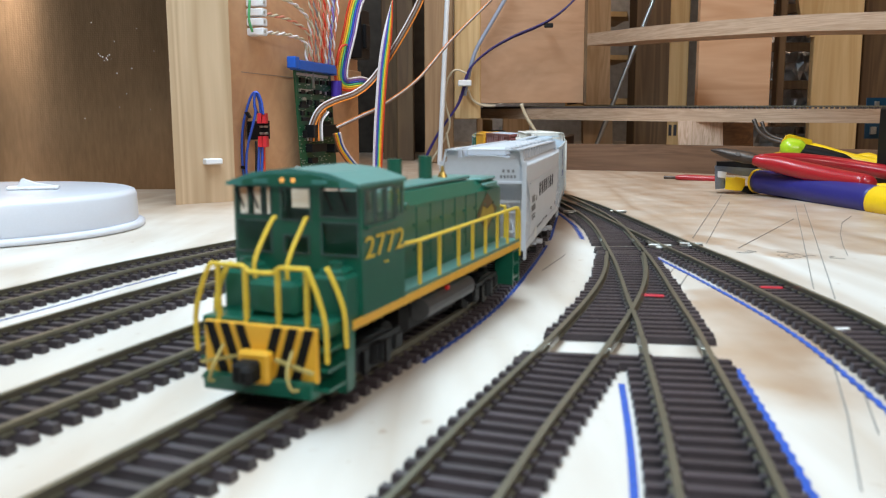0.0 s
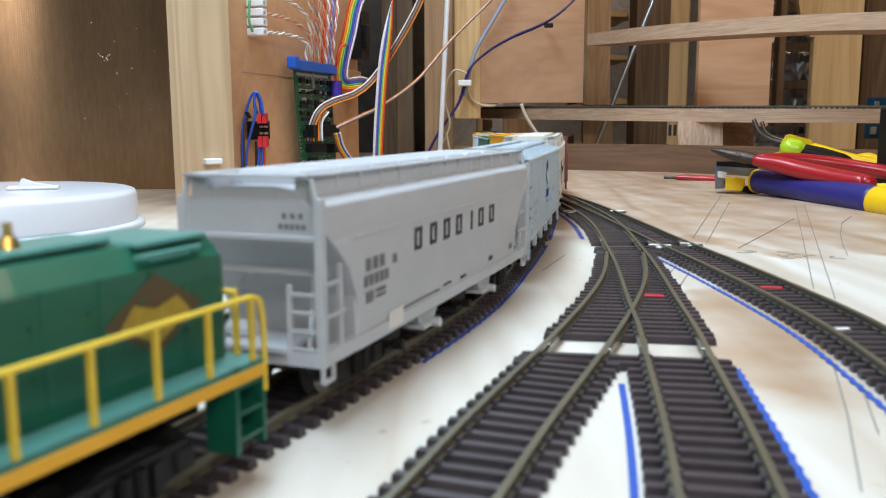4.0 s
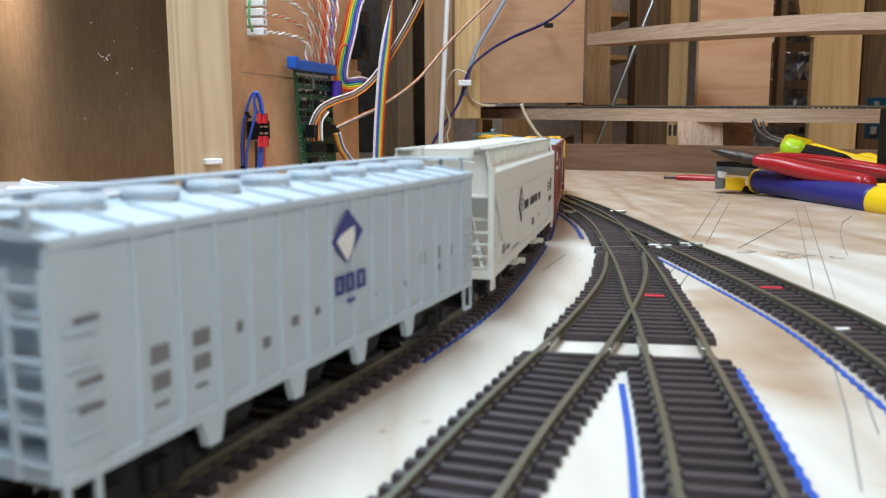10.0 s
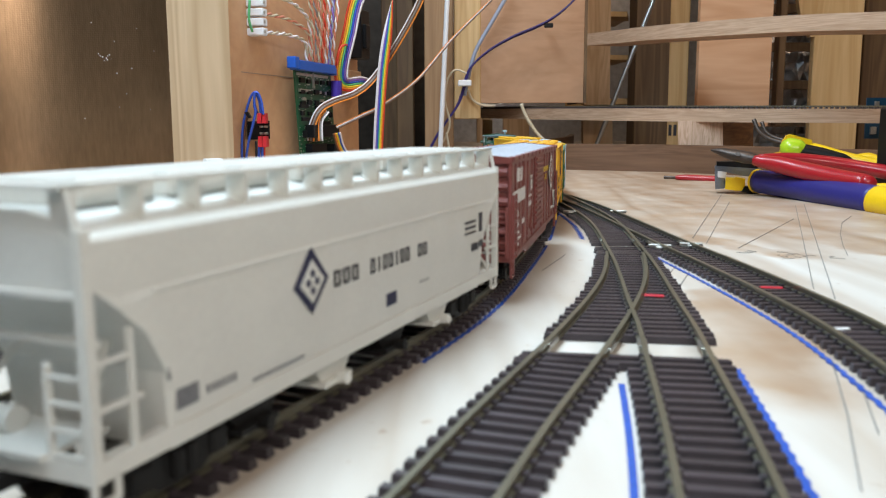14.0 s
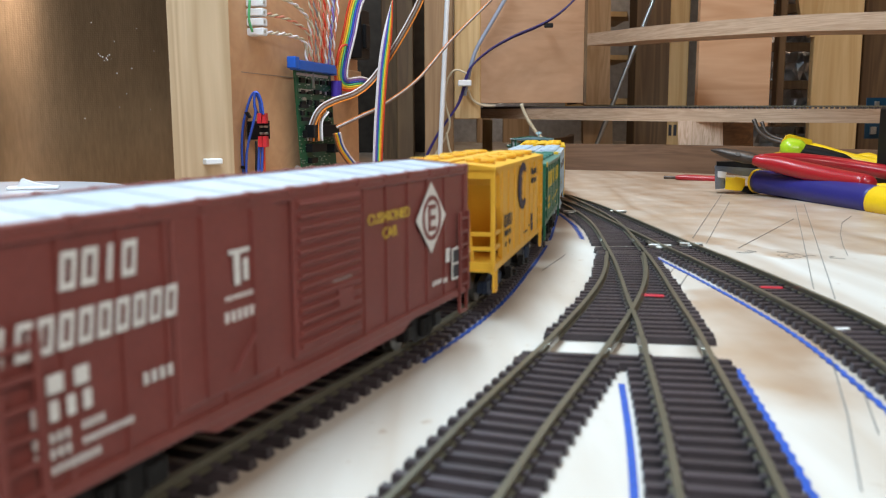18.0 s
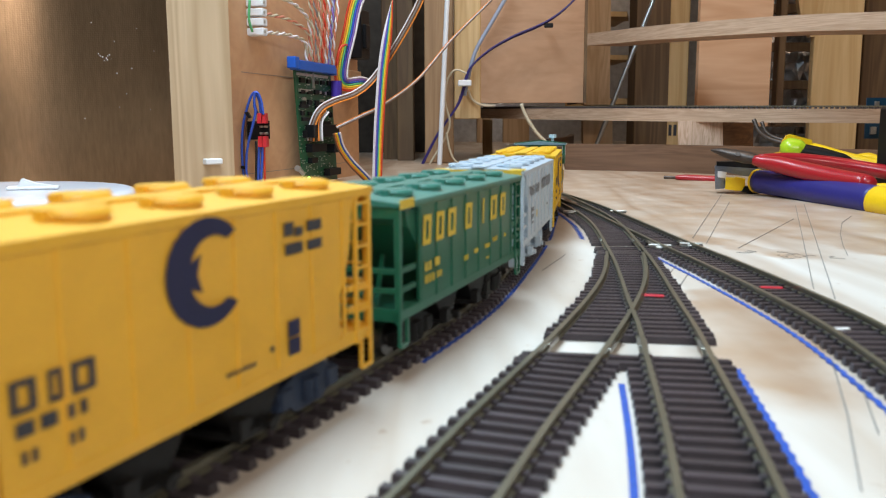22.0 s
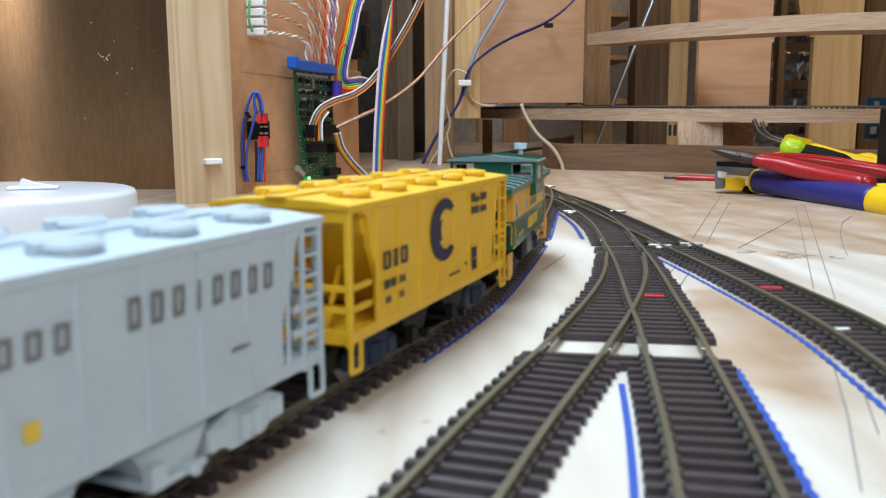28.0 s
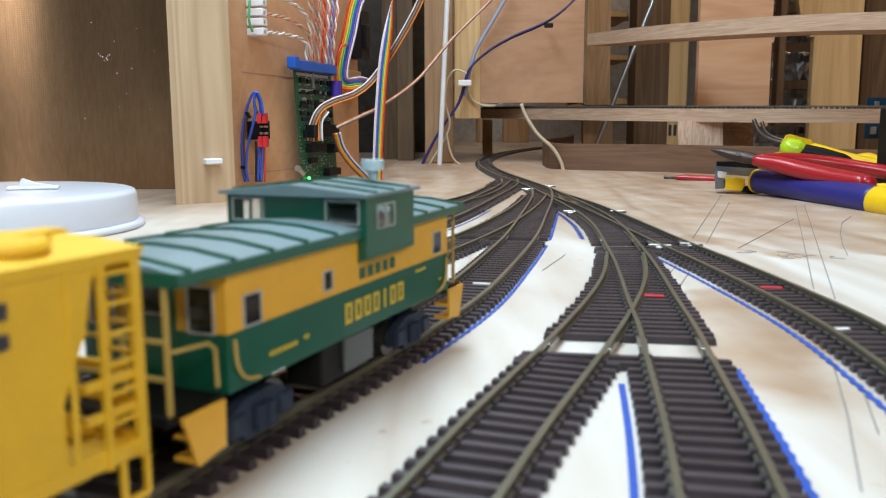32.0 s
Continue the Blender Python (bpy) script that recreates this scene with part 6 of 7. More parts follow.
RAINBOW = ("red", "orange", "yellow", "green", "blue", "violet", "white")
ribbon([(-74.5, 1017.3, 247.2), (-99.0, 1019.4, 209.6), (-109.2, 1021.4, 171.4), (-118.0, 1023.2, 139.1), (-119.9, 1024.1, 120.8)] + [(-114.0, 1030.4, 113.1), (-98.6, 1053.6, 115.5), (-94.3, 1082.9, 114)], RAINBOW[::-1], 2.4, "wide rainbow ribbon cable looping off the panel")
ribbon([(-57.5, 1007.8, 206.5), (-63.3, 1009.8, 170), (-69.3, 1011.9, 131.6), (-74.2, 1014.7, 79.4), (-77.0, 1016.8, 39.6), (-79.2, 1019.4, -7.7)], ("red", "orange", "yellow", "green", "blue", "violet", "white", "white"), 1.5, "rainbow ribbon cable hanging to the bench", twist=True)
ribbon([(-14.5, 1018, 234.4), (-31.3, 1020, 196.7), (-58.4, 1022.5, 151.8), (-82.4, 1024.2, 119.3), (-99.4, 990.1, 101.7), (-121.9, 961.5, 91.5), (-134.1, 938.7, 81.8), (-142.5, 933.9, 63.6), (-144.2, 934.7, 48.2)], ("orange", "brown", "grey", "brown", "white"), 1.6, "grey and orange ribbon cable to the circuit board")
ribbon([(-127.8, 946.9, 81.3), (-134.6, 940.5, 69.6), (-134.8, 938.2, 48.1)], ("white", "grey", "orange", "brown"), 1.9, "short ribbon tail on the circuit board")
ribbon([(75.4, 1332.2, 252.5), (14.5, 1277.2, 188.8), (-32.6, 1163.9, 126.2), (-71.1, 1049.1, 90.1), (-94.0, 997.4, 76.1), (-118.5, 959.6, 62.8)], ("brown", "grey", "white", "orange"), 1.1, "brown ribbon cable crossing to the stud")
ribbon([(-118.7, 959.9, 56.4), (-115.5, 972.5, 39.7), (-106.0, 988.6, 22.2), (-92.8, 1007, 5.3), (-84.0, 1019.4, -7.7)], ("white", "blue", "yellow", "orange", "brown"), 1.9, "rainbow ribbon cable dropping to the bench")

# relay box behind the ribbon
relay = thing("relay_module", "black relay module with wires on the panel", "relay", m=WALL)
part("relay_body", boxes((340, 366, -14, 6, 148, 208), (346, 360, -18, -12, 160, 190), bev=1.2), BLACK, relay)
part("relay_label", boxes((318, 352, -8, 6, 118, 132), bev=0.5), colour_wire("tan_card", (0.42, 0.26, 0.14)), relay)
part("relay_plug", boxes((330, 350, -14, -6, 112, 122), bev=0.8), WHITE_PLASTIC, relay)

# ---- studs, panels and cables at the back ----
post = part("back_stud", boxes((-30, 19, 1454.3, 1512.7, 0, 620), bev=1.5), PINE_BROWN)
tagged(post, "weathered brown timber stud, colour darkened for the dim recess", "stud", kind="structure")
post = part("back_stud", boxes((20, 64, 1440.3, 1501, 74, 620), bev=1.5), PINE)
tagged(post, "pale timber stud hanging above the track", "stud", kind="structure")
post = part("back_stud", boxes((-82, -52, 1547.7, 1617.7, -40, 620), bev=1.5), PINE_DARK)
tagged(post, "narrow stud in the recess, coloured dark for shade", "stud", kind="structure")
box_panel = part("ply_panel", boxes((62, 236, 1442.7, 1456.7, 100, 640), bev=0.5), DIM_PLY_FACE)
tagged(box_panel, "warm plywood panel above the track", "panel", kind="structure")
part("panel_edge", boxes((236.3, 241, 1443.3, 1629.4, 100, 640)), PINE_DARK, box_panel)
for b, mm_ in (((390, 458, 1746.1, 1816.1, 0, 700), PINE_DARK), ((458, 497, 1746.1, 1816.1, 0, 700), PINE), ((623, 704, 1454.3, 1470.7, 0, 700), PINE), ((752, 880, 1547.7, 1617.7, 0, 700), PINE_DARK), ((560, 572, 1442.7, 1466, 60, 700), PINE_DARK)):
    o = part("back_stud", boxes(b, bev=1.5), mm_)
    tagged(o, "upright timber stud behind the helix", "stud", kind="structure")
part("stencil_bars", boxes((461, 467, 1745.2, 1745.9, 40, 62), (471, 477, 1745.2, 1745.9, 40, 62), (463, 479, 1745.2, 1745.9, 68, 84)), INK, bpy.data.objects["back_stud.004"])
ply = part("ply_panel", boxes((396, 508, 1337.6, 1351.6, 60, 700), bev=0.5), PLY_FACE)
tagged(ply, "pale pink-brown plywood upright behind the shelves", "panel", kind="structure")
bm = bmesh.new()
n = 22
rg = random.Random(2)
grid = [[bm.verts.new((500 + 240 * i / n, 1652.7 + rg.uniform(-20, 20) + 9 * math.sin(i * 1.9), -40 + 740 * j / (n * 2))) for i in range(n + 1)] for j in range(2 * n + 1)]
for j in range(2 * n):
    for i in range(n):
        bm.faces.new((grid[j][i], grid[j][i + 1], grid[j + 1][i + 1], grid[j + 1][i]))
notch = curve([(589.0, 1453.1, 303.7), (592.8, 1455, 267.7), (598.6, 1456.4, 242.3), (606.8, 1457.5, 222.2), (616.6, 1458.3, 207.4)], 6)
wedge = loft(bmesh.new(), [[(p.x, 1454.7, p.z), (640, 1454.7, p.z), (640, 1467.3, p.z), (p.x, 1467.3, p.z)] for p in notch])
bracket = part("stud_bracket", wedge, PINE)
tagged(bracket, "curved pale timber gusset on the stud", "gusset", kind="structure")
crumple = part("crumpled_foil", bm, FOIL)
tagged(crumple, "crumpled silver foil insulation between studs", "insulation", kind="structure")
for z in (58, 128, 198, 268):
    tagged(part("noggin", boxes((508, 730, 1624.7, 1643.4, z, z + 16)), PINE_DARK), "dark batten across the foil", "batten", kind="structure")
back = part("foil_lining", boxes((-900, 2190, 3076.6, 3090.6, -40, 1380)), FOIL)
tagged(back, "silver foil lining of the back wall", "insulation", kind="structure")
side_lining = part("foil_lining", boxes((-230, -215, 1536, 3076.6, -40, 1380)), SHADED_FOIL)
tagged(side_lining, "foil lining in the recess, coloured dark for its shade", "insulation", kind="structure")
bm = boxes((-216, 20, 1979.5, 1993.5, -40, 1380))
o = part("recess_back", bm, SHADED_FOIL)
tagged(o, "foil-faced board in the recess, coloured dark for its shade", "insulation", kind="structure")
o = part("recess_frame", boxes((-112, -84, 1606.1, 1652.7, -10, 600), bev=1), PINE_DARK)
tagged(o, "upright in the recess, coloured dark for shade", "stud", kind="structure")

# farther turns of the spiral
for k, z in enumerate((226, 331)):
    o = part("helix_deck", boxes((300, 482, 2303.6, 2432, z, z + 13), bev=0.6), PINE_PALE)
    tagged(o, "pale ply deck of the spiral far back", "shelf", "spiral decks", "structure")
for x0, x1, y0, z0, z1 in ((436, 470, 2434.7, 20, 420), (175, 250, 2469.7, 10, 100), (100, 140, 2493, 10, 100)):
    o = part("helix_riser", boxes((x0, x1, y0, y0 + 30, z0, z1), bev=1), PINE_PALE)
    tagged(o, "pale timber riser of the spiral", "riser", "spiral risers", "structure")


def deck(name, front_line, width, thick, label, track=False):
    """A plywood ribbon: front edge points (x, y, z of the underside), set back by width."""
    pts = curve(front_line, 10)
    rings = []
    for i, p in enumerate(pts):
        d = pts[min(i + 1, len(pts) - 1)] - pts[max(i - 1, 0)]
        nrm = Vector((-d.y, d.x, 0)).normalized()
        if nrm.y < 0:
            nrm = -nrm
        q = p + nrm * width
        rings.append([(p.x, p.y, p.z), (p.x, p.y, p.z + thick), (q.x, q.y, q.z + thick), (q.x, q.y, q.z)])
    ob = part(name, loft(bmesh.new(), rings), PLY_EDGE)
    tagged(ob, label, "shelf", "spiral decks", "structure")
    if track:
        for off in (8, 25.4):
            line = []
            for i, p in enumerate(pts):
                d = pts[min(i + 1, len(pts) - 1)] - pts[max(i - 1, 0)]
                nrm = Vector((-d.y, d.x, 0)).normalized()
                if nrm.y < 0:
                    nrm = -nrm
                q = p + nrm * off
                line.append((q.x, q.y, q.z + thick + 3.2))
            part("rail", tube(line, 0.9, flat=0.7), RAIL, ob)
        bm = bmesh.new()
        acc = 0
        for i in range(len(pts) - 1):
            seg = (pts[i + 1] - pts[i]).length
            a = math.degrees(math.atan2(pts[i + 1].y - pts[i].y, pts[i + 1].x - pts[i].x))
            k = 0
            while acc < seg:
                p = pts[i].lerp(pts[i + 1], acc / seg)
                d = (pts[i + 1] - pts[i])
                nrm = Vector((-d.y, d.x, 0)).normalized()
                if nrm.y < 0:
                    nrm = -nrm
                q = p + nrm * 16.7
                bmesh.ops.create_cube(bm, size=1, matrix=pose(q.x, q.y, q.z + thick + 1.2, 0, 0, a) @ Matrix.Diagonal((3, 29, 2.4, 1)))
                acc += 6.4
            acc -= seg
        tagged(part("sleepers", bm, SLEEPER, ob), kind="stuff")
    return ob


deck("helix_deck", [(70, 1627.6, 75.8), (99, 1551.8, 74.8), (180, 1371.1, 71.8), (260, 1225.3, 69.3), (380, 1122.7, 66.8), (545, 1050.5, 64.8), (760, 1003.9, 62.2)], 62, 17.6, "plywood deck of the spiral with a track on top", True)
deck("helix_deck", [(234, 1400.9, 189.8), (262, 1300.8, 184.7), (279, 1236.8, 181.7), (308, 1161.1, 177.7), (400, 1027.2, 171.7), (485, 951.6, 166.7), (640, 858.6, 160.6)], 62, 19.0, "upper plywood deck of the spiral", False)
o = part("deck_post", boxes((86, 106, 1816.8, 1842.5, 0, 74), bev=0.6), PINE)
tagged(o, "short timber post under the far deck", "riser", "spiral risers", "structure")

for pts in ([(292.4, 1804.7, 362.6), (348.0, 1804.7, 362.5), (354.0, 1818.6, 103.9), (300.1, 1818.6, 104)], [(306.1, 1866.7, 78.3), (370.1, 1866.7, 78), (372.5, 1870.3, 11.9), (308.1, 1870.3, 12.1)]):
    o = part("helix_riser", loft(bmesh.new(), [pts, [(x, y + 24, z) for x, y, z in pts]]), PINE_PALE)
    tagged(o, "pale timber riser of the spiral", "riser", "spiral risers", "structure")
for pts in ([(293.4, 1831.5, 299.4), (388.3, 1831.6, 296.8), (388.7, 1832.2, 286.5), (293.8, 1832.1, 288)], [(296.0, 1836.3, 209.4), (394.3, 1836.4, 207.9), (394.6, 1836.9, 198.6), (296.3, 1836.9, 198.9)], [(262.5, 1841.4, 114.2), (397.9, 1841.2, 118.4), (398.3, 1841.8, 106.5), (262.9, 1842.1, 101)]):
    o = part("helix_deck", loft(bmesh.new(), [pts, [(x + 20, y + 80, z) for x, y, z in pts]]), PINE)
    tagged(o, "pale ply deck of the spiral far back", "shelf", "spiral decks", "structure")

# block under the deck, sawn end towards the bench
END_GRAIN = wood("end_grain", (0.74, 0.55, 0.42), (0.52, 0.34, 0.23), (1, 1, 0.12), 90, 0.7, 0.3, 0.5)
DARK_SIDE = wood("dark_block", (0.27, 0.14, 0.06), (0.15, 0.07, 0.03), (0.1, 0.1, 1), 60, 0.6)
blk = part("timber_block", loft(bmesh.new(), [[(317.7, 1151.3, 34.4), (378.0, 1151.3, 34.1), (375.8, 1149.5, 68.9), (315.9, 1149.5, 69.1)], [(384.2, 1256.5, 31.2), (457.5, 1256.5, 31), (454.8, 1254.5, 68.9), (382.0, 1254.5, 69.1)]]), END_GRAIN)
blk.data.materials.append(DARK_SIDE)
for poly in blk.data.polygons:
    if abs(poly.normal.y) < 0.8 or poly.center.y > 1.206:
        poly.material_index = 1
tagged(blk, "pine block with pale sawn end grain under the deck", "timber block")

# brown fascia round the bench edge, curving back beside the track
pts = curve([(330, 2221, 0), (268, 1870.9, 0), (205, 1637.5, 0), (172, 1462.4, 0), (158, 1322.4, 0), (167, 1236, 0), (250, 1185.9, 0), (317, 1140.3, 0), (405, 1030.6, 0), (465, 887.1, 0), (510, 703.9, 0), (540, 447.1, 0)], 10)
rings = []
for i, p in enumerate(pts):
    d = pts[min(i + 1, len(pts) - 1)] - pts[max(i - 1, 0)]
    nrm = Vector((-d.y, d.x, 0)).normalized()
    rings.append([(p.x, p.y, 0.0), (p.x, p.y, 37.0), (p.x + nrm.x * 11, p.y + nrm.y * 11, 37.0), (p.x + nrm.x * 11, p.y + nrm.y * 11, 0.0)])
fascia = part("fascia_board", loft(bmesh.new(), rings), FASCIA)
tagged(fascia, "brown plywood upstand round the bench edge", "upstand", kind="structure")

# conduit and cables
conduit = part("conduit", rod(bmesh.new(), (-6.0, 1393.3, -17.1), (15.1, 1371.3, 393.4), 4.0, 12), WHITE_PLASTIC)
tagged(conduit, "white plastic conduit up the stud", "conduit", kind="structure")
pole = part("diagonal_rod", rod(bmesh.new(), (419.5, 1641.7, 355.6), (299.6, 1659.5, 24.9), 4.2, 12), SOLDER)
tagged(pole, "grey metal rod leaning across the spiral", "rod")
for dx in (0, 9):
    wire([Vector(v) + Vector((dx * 0.35, -dx * 0.3, dx * 0.35)) for v in [(230.0, 1406.4, 283.3), (198.2, 1408.2, 248.5), (162.3, 1409.5, 224), (112.3, 1410.7, 202.9), (73.0, 1411.9, 180.7), (43.6, 1413.4, 153), (31.6, 1415.4, 115.9), (21.4, 1416.7, 91.2), (-6.8, 1418.8, 51.5), (-29.6, 1421.1, 9.5), (-46.0, 1423, -26.3)]], 1.8, W["navy"], "cable", "purple-blue cable looping over the panel")
tie = part("cable_tie", boxes((-7, 7, -4, 4, -3.5, 3.5), bev=1), BLACK, m=pose(0.172, 1.4072, 0.2225))
tagged(tie, "black cable tie on the purple cable", "cable tie")
wire([(111.9, 1414.6, 281.5), (80.4, 1417.5, 228.7), (54.9, 1419.9, 184.1), (42.0, 1422.3, 139), (36.5, 1423.8, 111.5)], 3.4, W["pale"], "cable", "pale grey-blue cable down the stud")
wire([(39.8, 1410.2, 147.4), (21.4, 1409.9, 152.8), (8.4, 1410.7, 136.6), (4.6, 1412.6, 102.1), (12.0, 1414.3, 70), (6.3, 1415.6, 46.9), (-12.6, 1417.3, 14.4), (-29.7, 1418.8, -13.9)], 1.9, W["beige"], "cable", "beige cable looped beside the conduit")
wire([(6.3, 1407.2, 51.6), (11.8, 1408.7, 23.8), (21.1, 1409.7, 5.2), (43.6, 1410.6, -11.7)], 1.8, W["beige"], "cable", "thin beige cable to the bench")
wire([(42.2, 1426.7, 122.6), (49.7, 1427.6, 106), (64.8, 1428.1, 96.8), (86.4, 1428.2, 94.8)], 2.2, W["beige"], "cable", "pale cable under the panel")
wire([(111.3, 1218.2, 93.8), (119.6, 1219.2, 74.8), (136.1, 1220.5, 50.8), (157.5, 1221.5, 31.4), (169.3, 1222.5, 12.9), (173.7, 1223.3, -1)], 2.6, W["beige"], "cable", "pale hanging cable beside the track")
clip = part("cable_clip", boxes((-11, 11, -6, 6, -5, 5), bev=1.5), WHITE_PLASTIC, m=pose(0.0365, 1.4063, 0.1315))
tagged(clip, "white cable clip on the stud", "clip")
mod = thing("blue_module", "blue electronic module on the far stud", "circuit board", m=pose(0.575, 1.1648, 0))
part("board", boxes((0, 60, 0, 2, 85, 99), (0, 60, 0, 2, 44, 69)), colour_wire("blue_board", (0.006, 0.045, 0.09), 0.35), mod)
part("parts", boxes((6, 14, -4, 0, 50, 60), (20, 40, -5, 0, 48, 56), (10, 16, -3, 0, 88, 94), bev=0.4), SOLDER, mod)
part("indicator", rod(bmesh.new(), (2, -1.5, 86), (2, -0.2, 86), 1.4, 8), mat("lit_red_led", (1.0, 0.05, 0.05), 0.3, emit=3.0), mod, "lit red indicator")

# ---- round white cover on the bench ----
cover = thing("round_cover", "round white plastic lamp cover lying on the bench", "lamp cover", m=pose(-0.300, 0.545, 0))
n = 72
ACRYLIC = mat("bluish_white_acrylic", (0.62, 0.64, 0.70), 0.25, 0, 0.03, 30)
for pname, prof in (("rim", [(99, 0.4), (101.5, 0.6), (101.5, 3.2), (98.5, 4.4), (97.0, 4.4)]), ("shell", [(97.4, 4.2), (97.4, 6), (97.0, 21.5), (95.8, 24.0), (92, 25.2), (60, 26.2), (20, 26.6)])):
    bm = loft(bmesh.new(), [[(r * math.cos(2 * math.pi * k / n), r * math.sin(2 * math.pi * k / n), z) for k in range(n)] for r, z in prof])
    part(pname, bm, ACRYLIC, cover, smooth=True)
clipw = thing("plastic_clip", "small white plastic clip lying on the round cover", "clip", m=pose(-0.262, 0.54, 0.0264, 0, 0, 20))
part("clip_base", boxes((-14, 16, -6, 6, 0.2, 2.2), bev=0.6), WHITE_PLASTIC, clipw)
part("clip_arm", loft(bmesh.new(), [[(-8, y, 2.2), (12, y, 2.2), (2, y, 4.2), (-5, y, 7.0)] for y in (-5, 5)]), WHITE_PLASTIC, clipw)

# ---- tools ----
STEEL_DARK = mat("dark_tool_steel", (0.085, 0.07, 0.062), 0.48, 0.8, 0.3, 80, 0.1)
BLUE_GRIP = mat("blue_grip_rubber", (0.02, 0.02, 0.17), 0.42, 0, 0.1, 60, 0.08)
YELLOW_GRIP = mat("yellow_grip_plastic", (0.85, 0.55, 0.01), 0.35, 0, 0.06, 60)
LIME = mat("lime_plastic", (0.42, 0.62, 0.02), 0.3, 0, 0.06, 60, coat=0.3)


def grip(points, radii, material, parent, name, flat=1.0, label="", seg=16):
    """A handle: rings of changing radius along points, flattened in height."""
    pts = curve(points, 8)
    n = len(pts)
    rings = []
    for i, p in enumerate(pts):
        t = i / (n - 1) * (len(radii) - 1)
        k = min(int(t), len(radii) - 2)
        r = radii[k] + (radii[k + 1] - radii[k]) * (t - k)
        d = (pts[min(i + 1, n - 1)] - pts[max(i - 1, 0)]).normalized()
        s = d.cross(Vector((0, 0, 1))).normalized()
        u = s.cross(d)
        rings.append([p + s * (r * math.cos(2 * math.pi * j / seg)) + u * (r * flat * math.sin(2 * math.pi * j / seg)) for j in range(seg)])
    return part(name, loft(bmesh.new(), rings), material, parent, label, smooth=True)


clamp = thing("bar_clamp", "blue-handled bar clamp with yellow grips on the bench", "clamp")
grip([(292.4, 787.2, 12.8), (308.3, 750, 10.7), (321.7, 691.8, 8), (330.2, 639.3, 6.8)], [10.5, 11.6, 12.2, 12.4], BLUE_GRIP, clamp, "handle_grip", 1.0, "deep blue handle grip")
grip([(289.9, 791.9, 13), (291.7, 789.5, 12.9), (293.0, 786, 12.7)], [7.5, 11.0, 11.2], YELLOW_GRIP, clamp, "grip_collar", 1.0, "yellow collar")
grip([(329.8, 639.3, 6.8), (331.9, 623, 6.6), (336.5, 586.8, 5.7), (338.5, 563.5, 5.5)], [12.7, 12.9, 12.5, 9], YELLOW_GRIP, clamp, "grip_end", 1.0, "yellow handle end")
CLAMP_GREY = mat("grey_clamp_metal", (0.16, 0.18, 0.22), 0.4, 0.5, 0.2, 80)


def plate(name, outline, depth, material, parent, label=""):
    """A flat piece: its outline at one depth, carried back by depth."""
    return part(name, loft(bmesh.new(), [outline, [(x + depth * 0.3, y + depth, z) for x, y, z in outline]]), material, parent, label)


plate("clamp_head", [(259.8, 807.3, 29.7), (276.9, 807.3, 30.2), (301.2, 807.4, 27.4), (298.8, 807.7, 23.1), (260.0, 807.5, 26)], 24, BLACK, clamp, "black clamp head")
plate("clamp_bar", [(258.2, 805.2, 26.1), (298.0, 805.3, 23.3), (292.1, 805.7, 15.8), (285.6, 805.7, 16.4), (271.4, 805.5, 19.6), (258.4, 805.4, 21.8)], 14, CLAMP_GREY, clamp, "grey steel bar")
plate("clamp_jaw", [(257.0, 802.9, 25.1), (266.1, 802.9, 24), (268.2, 803.9, 6.8), (267.3, 804, 4.7), (258.8, 804, 4.2)], 16, CLAMP_GREY, clamp, "grey jaw")
plate("clamp_tooth", [(259.5, 801.9, 21.5), (268.1, 802, 20.4), (267.9, 802.3, 14.5), (259.8, 802.2, 15.6)], 4, WHITE_PLASTIC, clamp, "white pad")
plate("clamp_pad", [(265.9, 796.4, 15.4), (273.9, 796.4, 14.9), (274.9, 796.4, 15.9), (284.0, 796.5, 14.3), (284.3, 797.1, 3.1), (276.8, 797.1, 3.1), (265.5, 797, 4.7)], 14, YELLOW_GRIP, clamp, "yellow pad")
plate("clamp_foot", [(283.1, 794.5, 7.5), (291.7, 794.5, 6.4), (297.4, 794.9, 0.5), (290.0, 794.9, 0), (280.3, 794.8, 2.2)], 14, BLACK, clamp)

pliers = thing("cutting_pliers", "red-handled side-cutting pliers lying on the clamp", "pliers")
grip([(281.1, 766.3, 33), (296.8, 748.9, 29.7), (316.8, 714.3, 23.3), (332.9, 673.6, 19.4), (334.2, 663.1, 20.6)], [5.5, 8.6, 9.2, 8.6, 5.0], RED_PLASTIC, pliers, "lower_handle", 0.86, "glossy red handle")
grip([(291.2, 781.4, 33.8), (323.1, 789.6, 33.4), (363.9, 786.3, 28.7), (400.2, 766.9, 21.9), (427.7, 749.7, 16.3)], [5.0, 6.4, 7.2, 7.6, 7.0], RED_PLASTIC, pliers, "upper_handle", 0.86, "glossy red handle")
grip([(248.6, 790.3, 41.5), (256.5, 786.9, 40), (267.7, 781.2, 37), (276.7, 774.3, 35.2), (285.6, 766.2, 33.5)], [1.2, 6.0, 9.0, 9.6, 6.5], STEEL_DARK, pliers, "jaw", 0.6, "dark steel jaws", 8)
part("pivot", rod(bmesh.new(), (268.4, 774.2, 37.3), (266.7, 769.5, 38.8), 2.2, 12), STEEL_DARK, pliers)

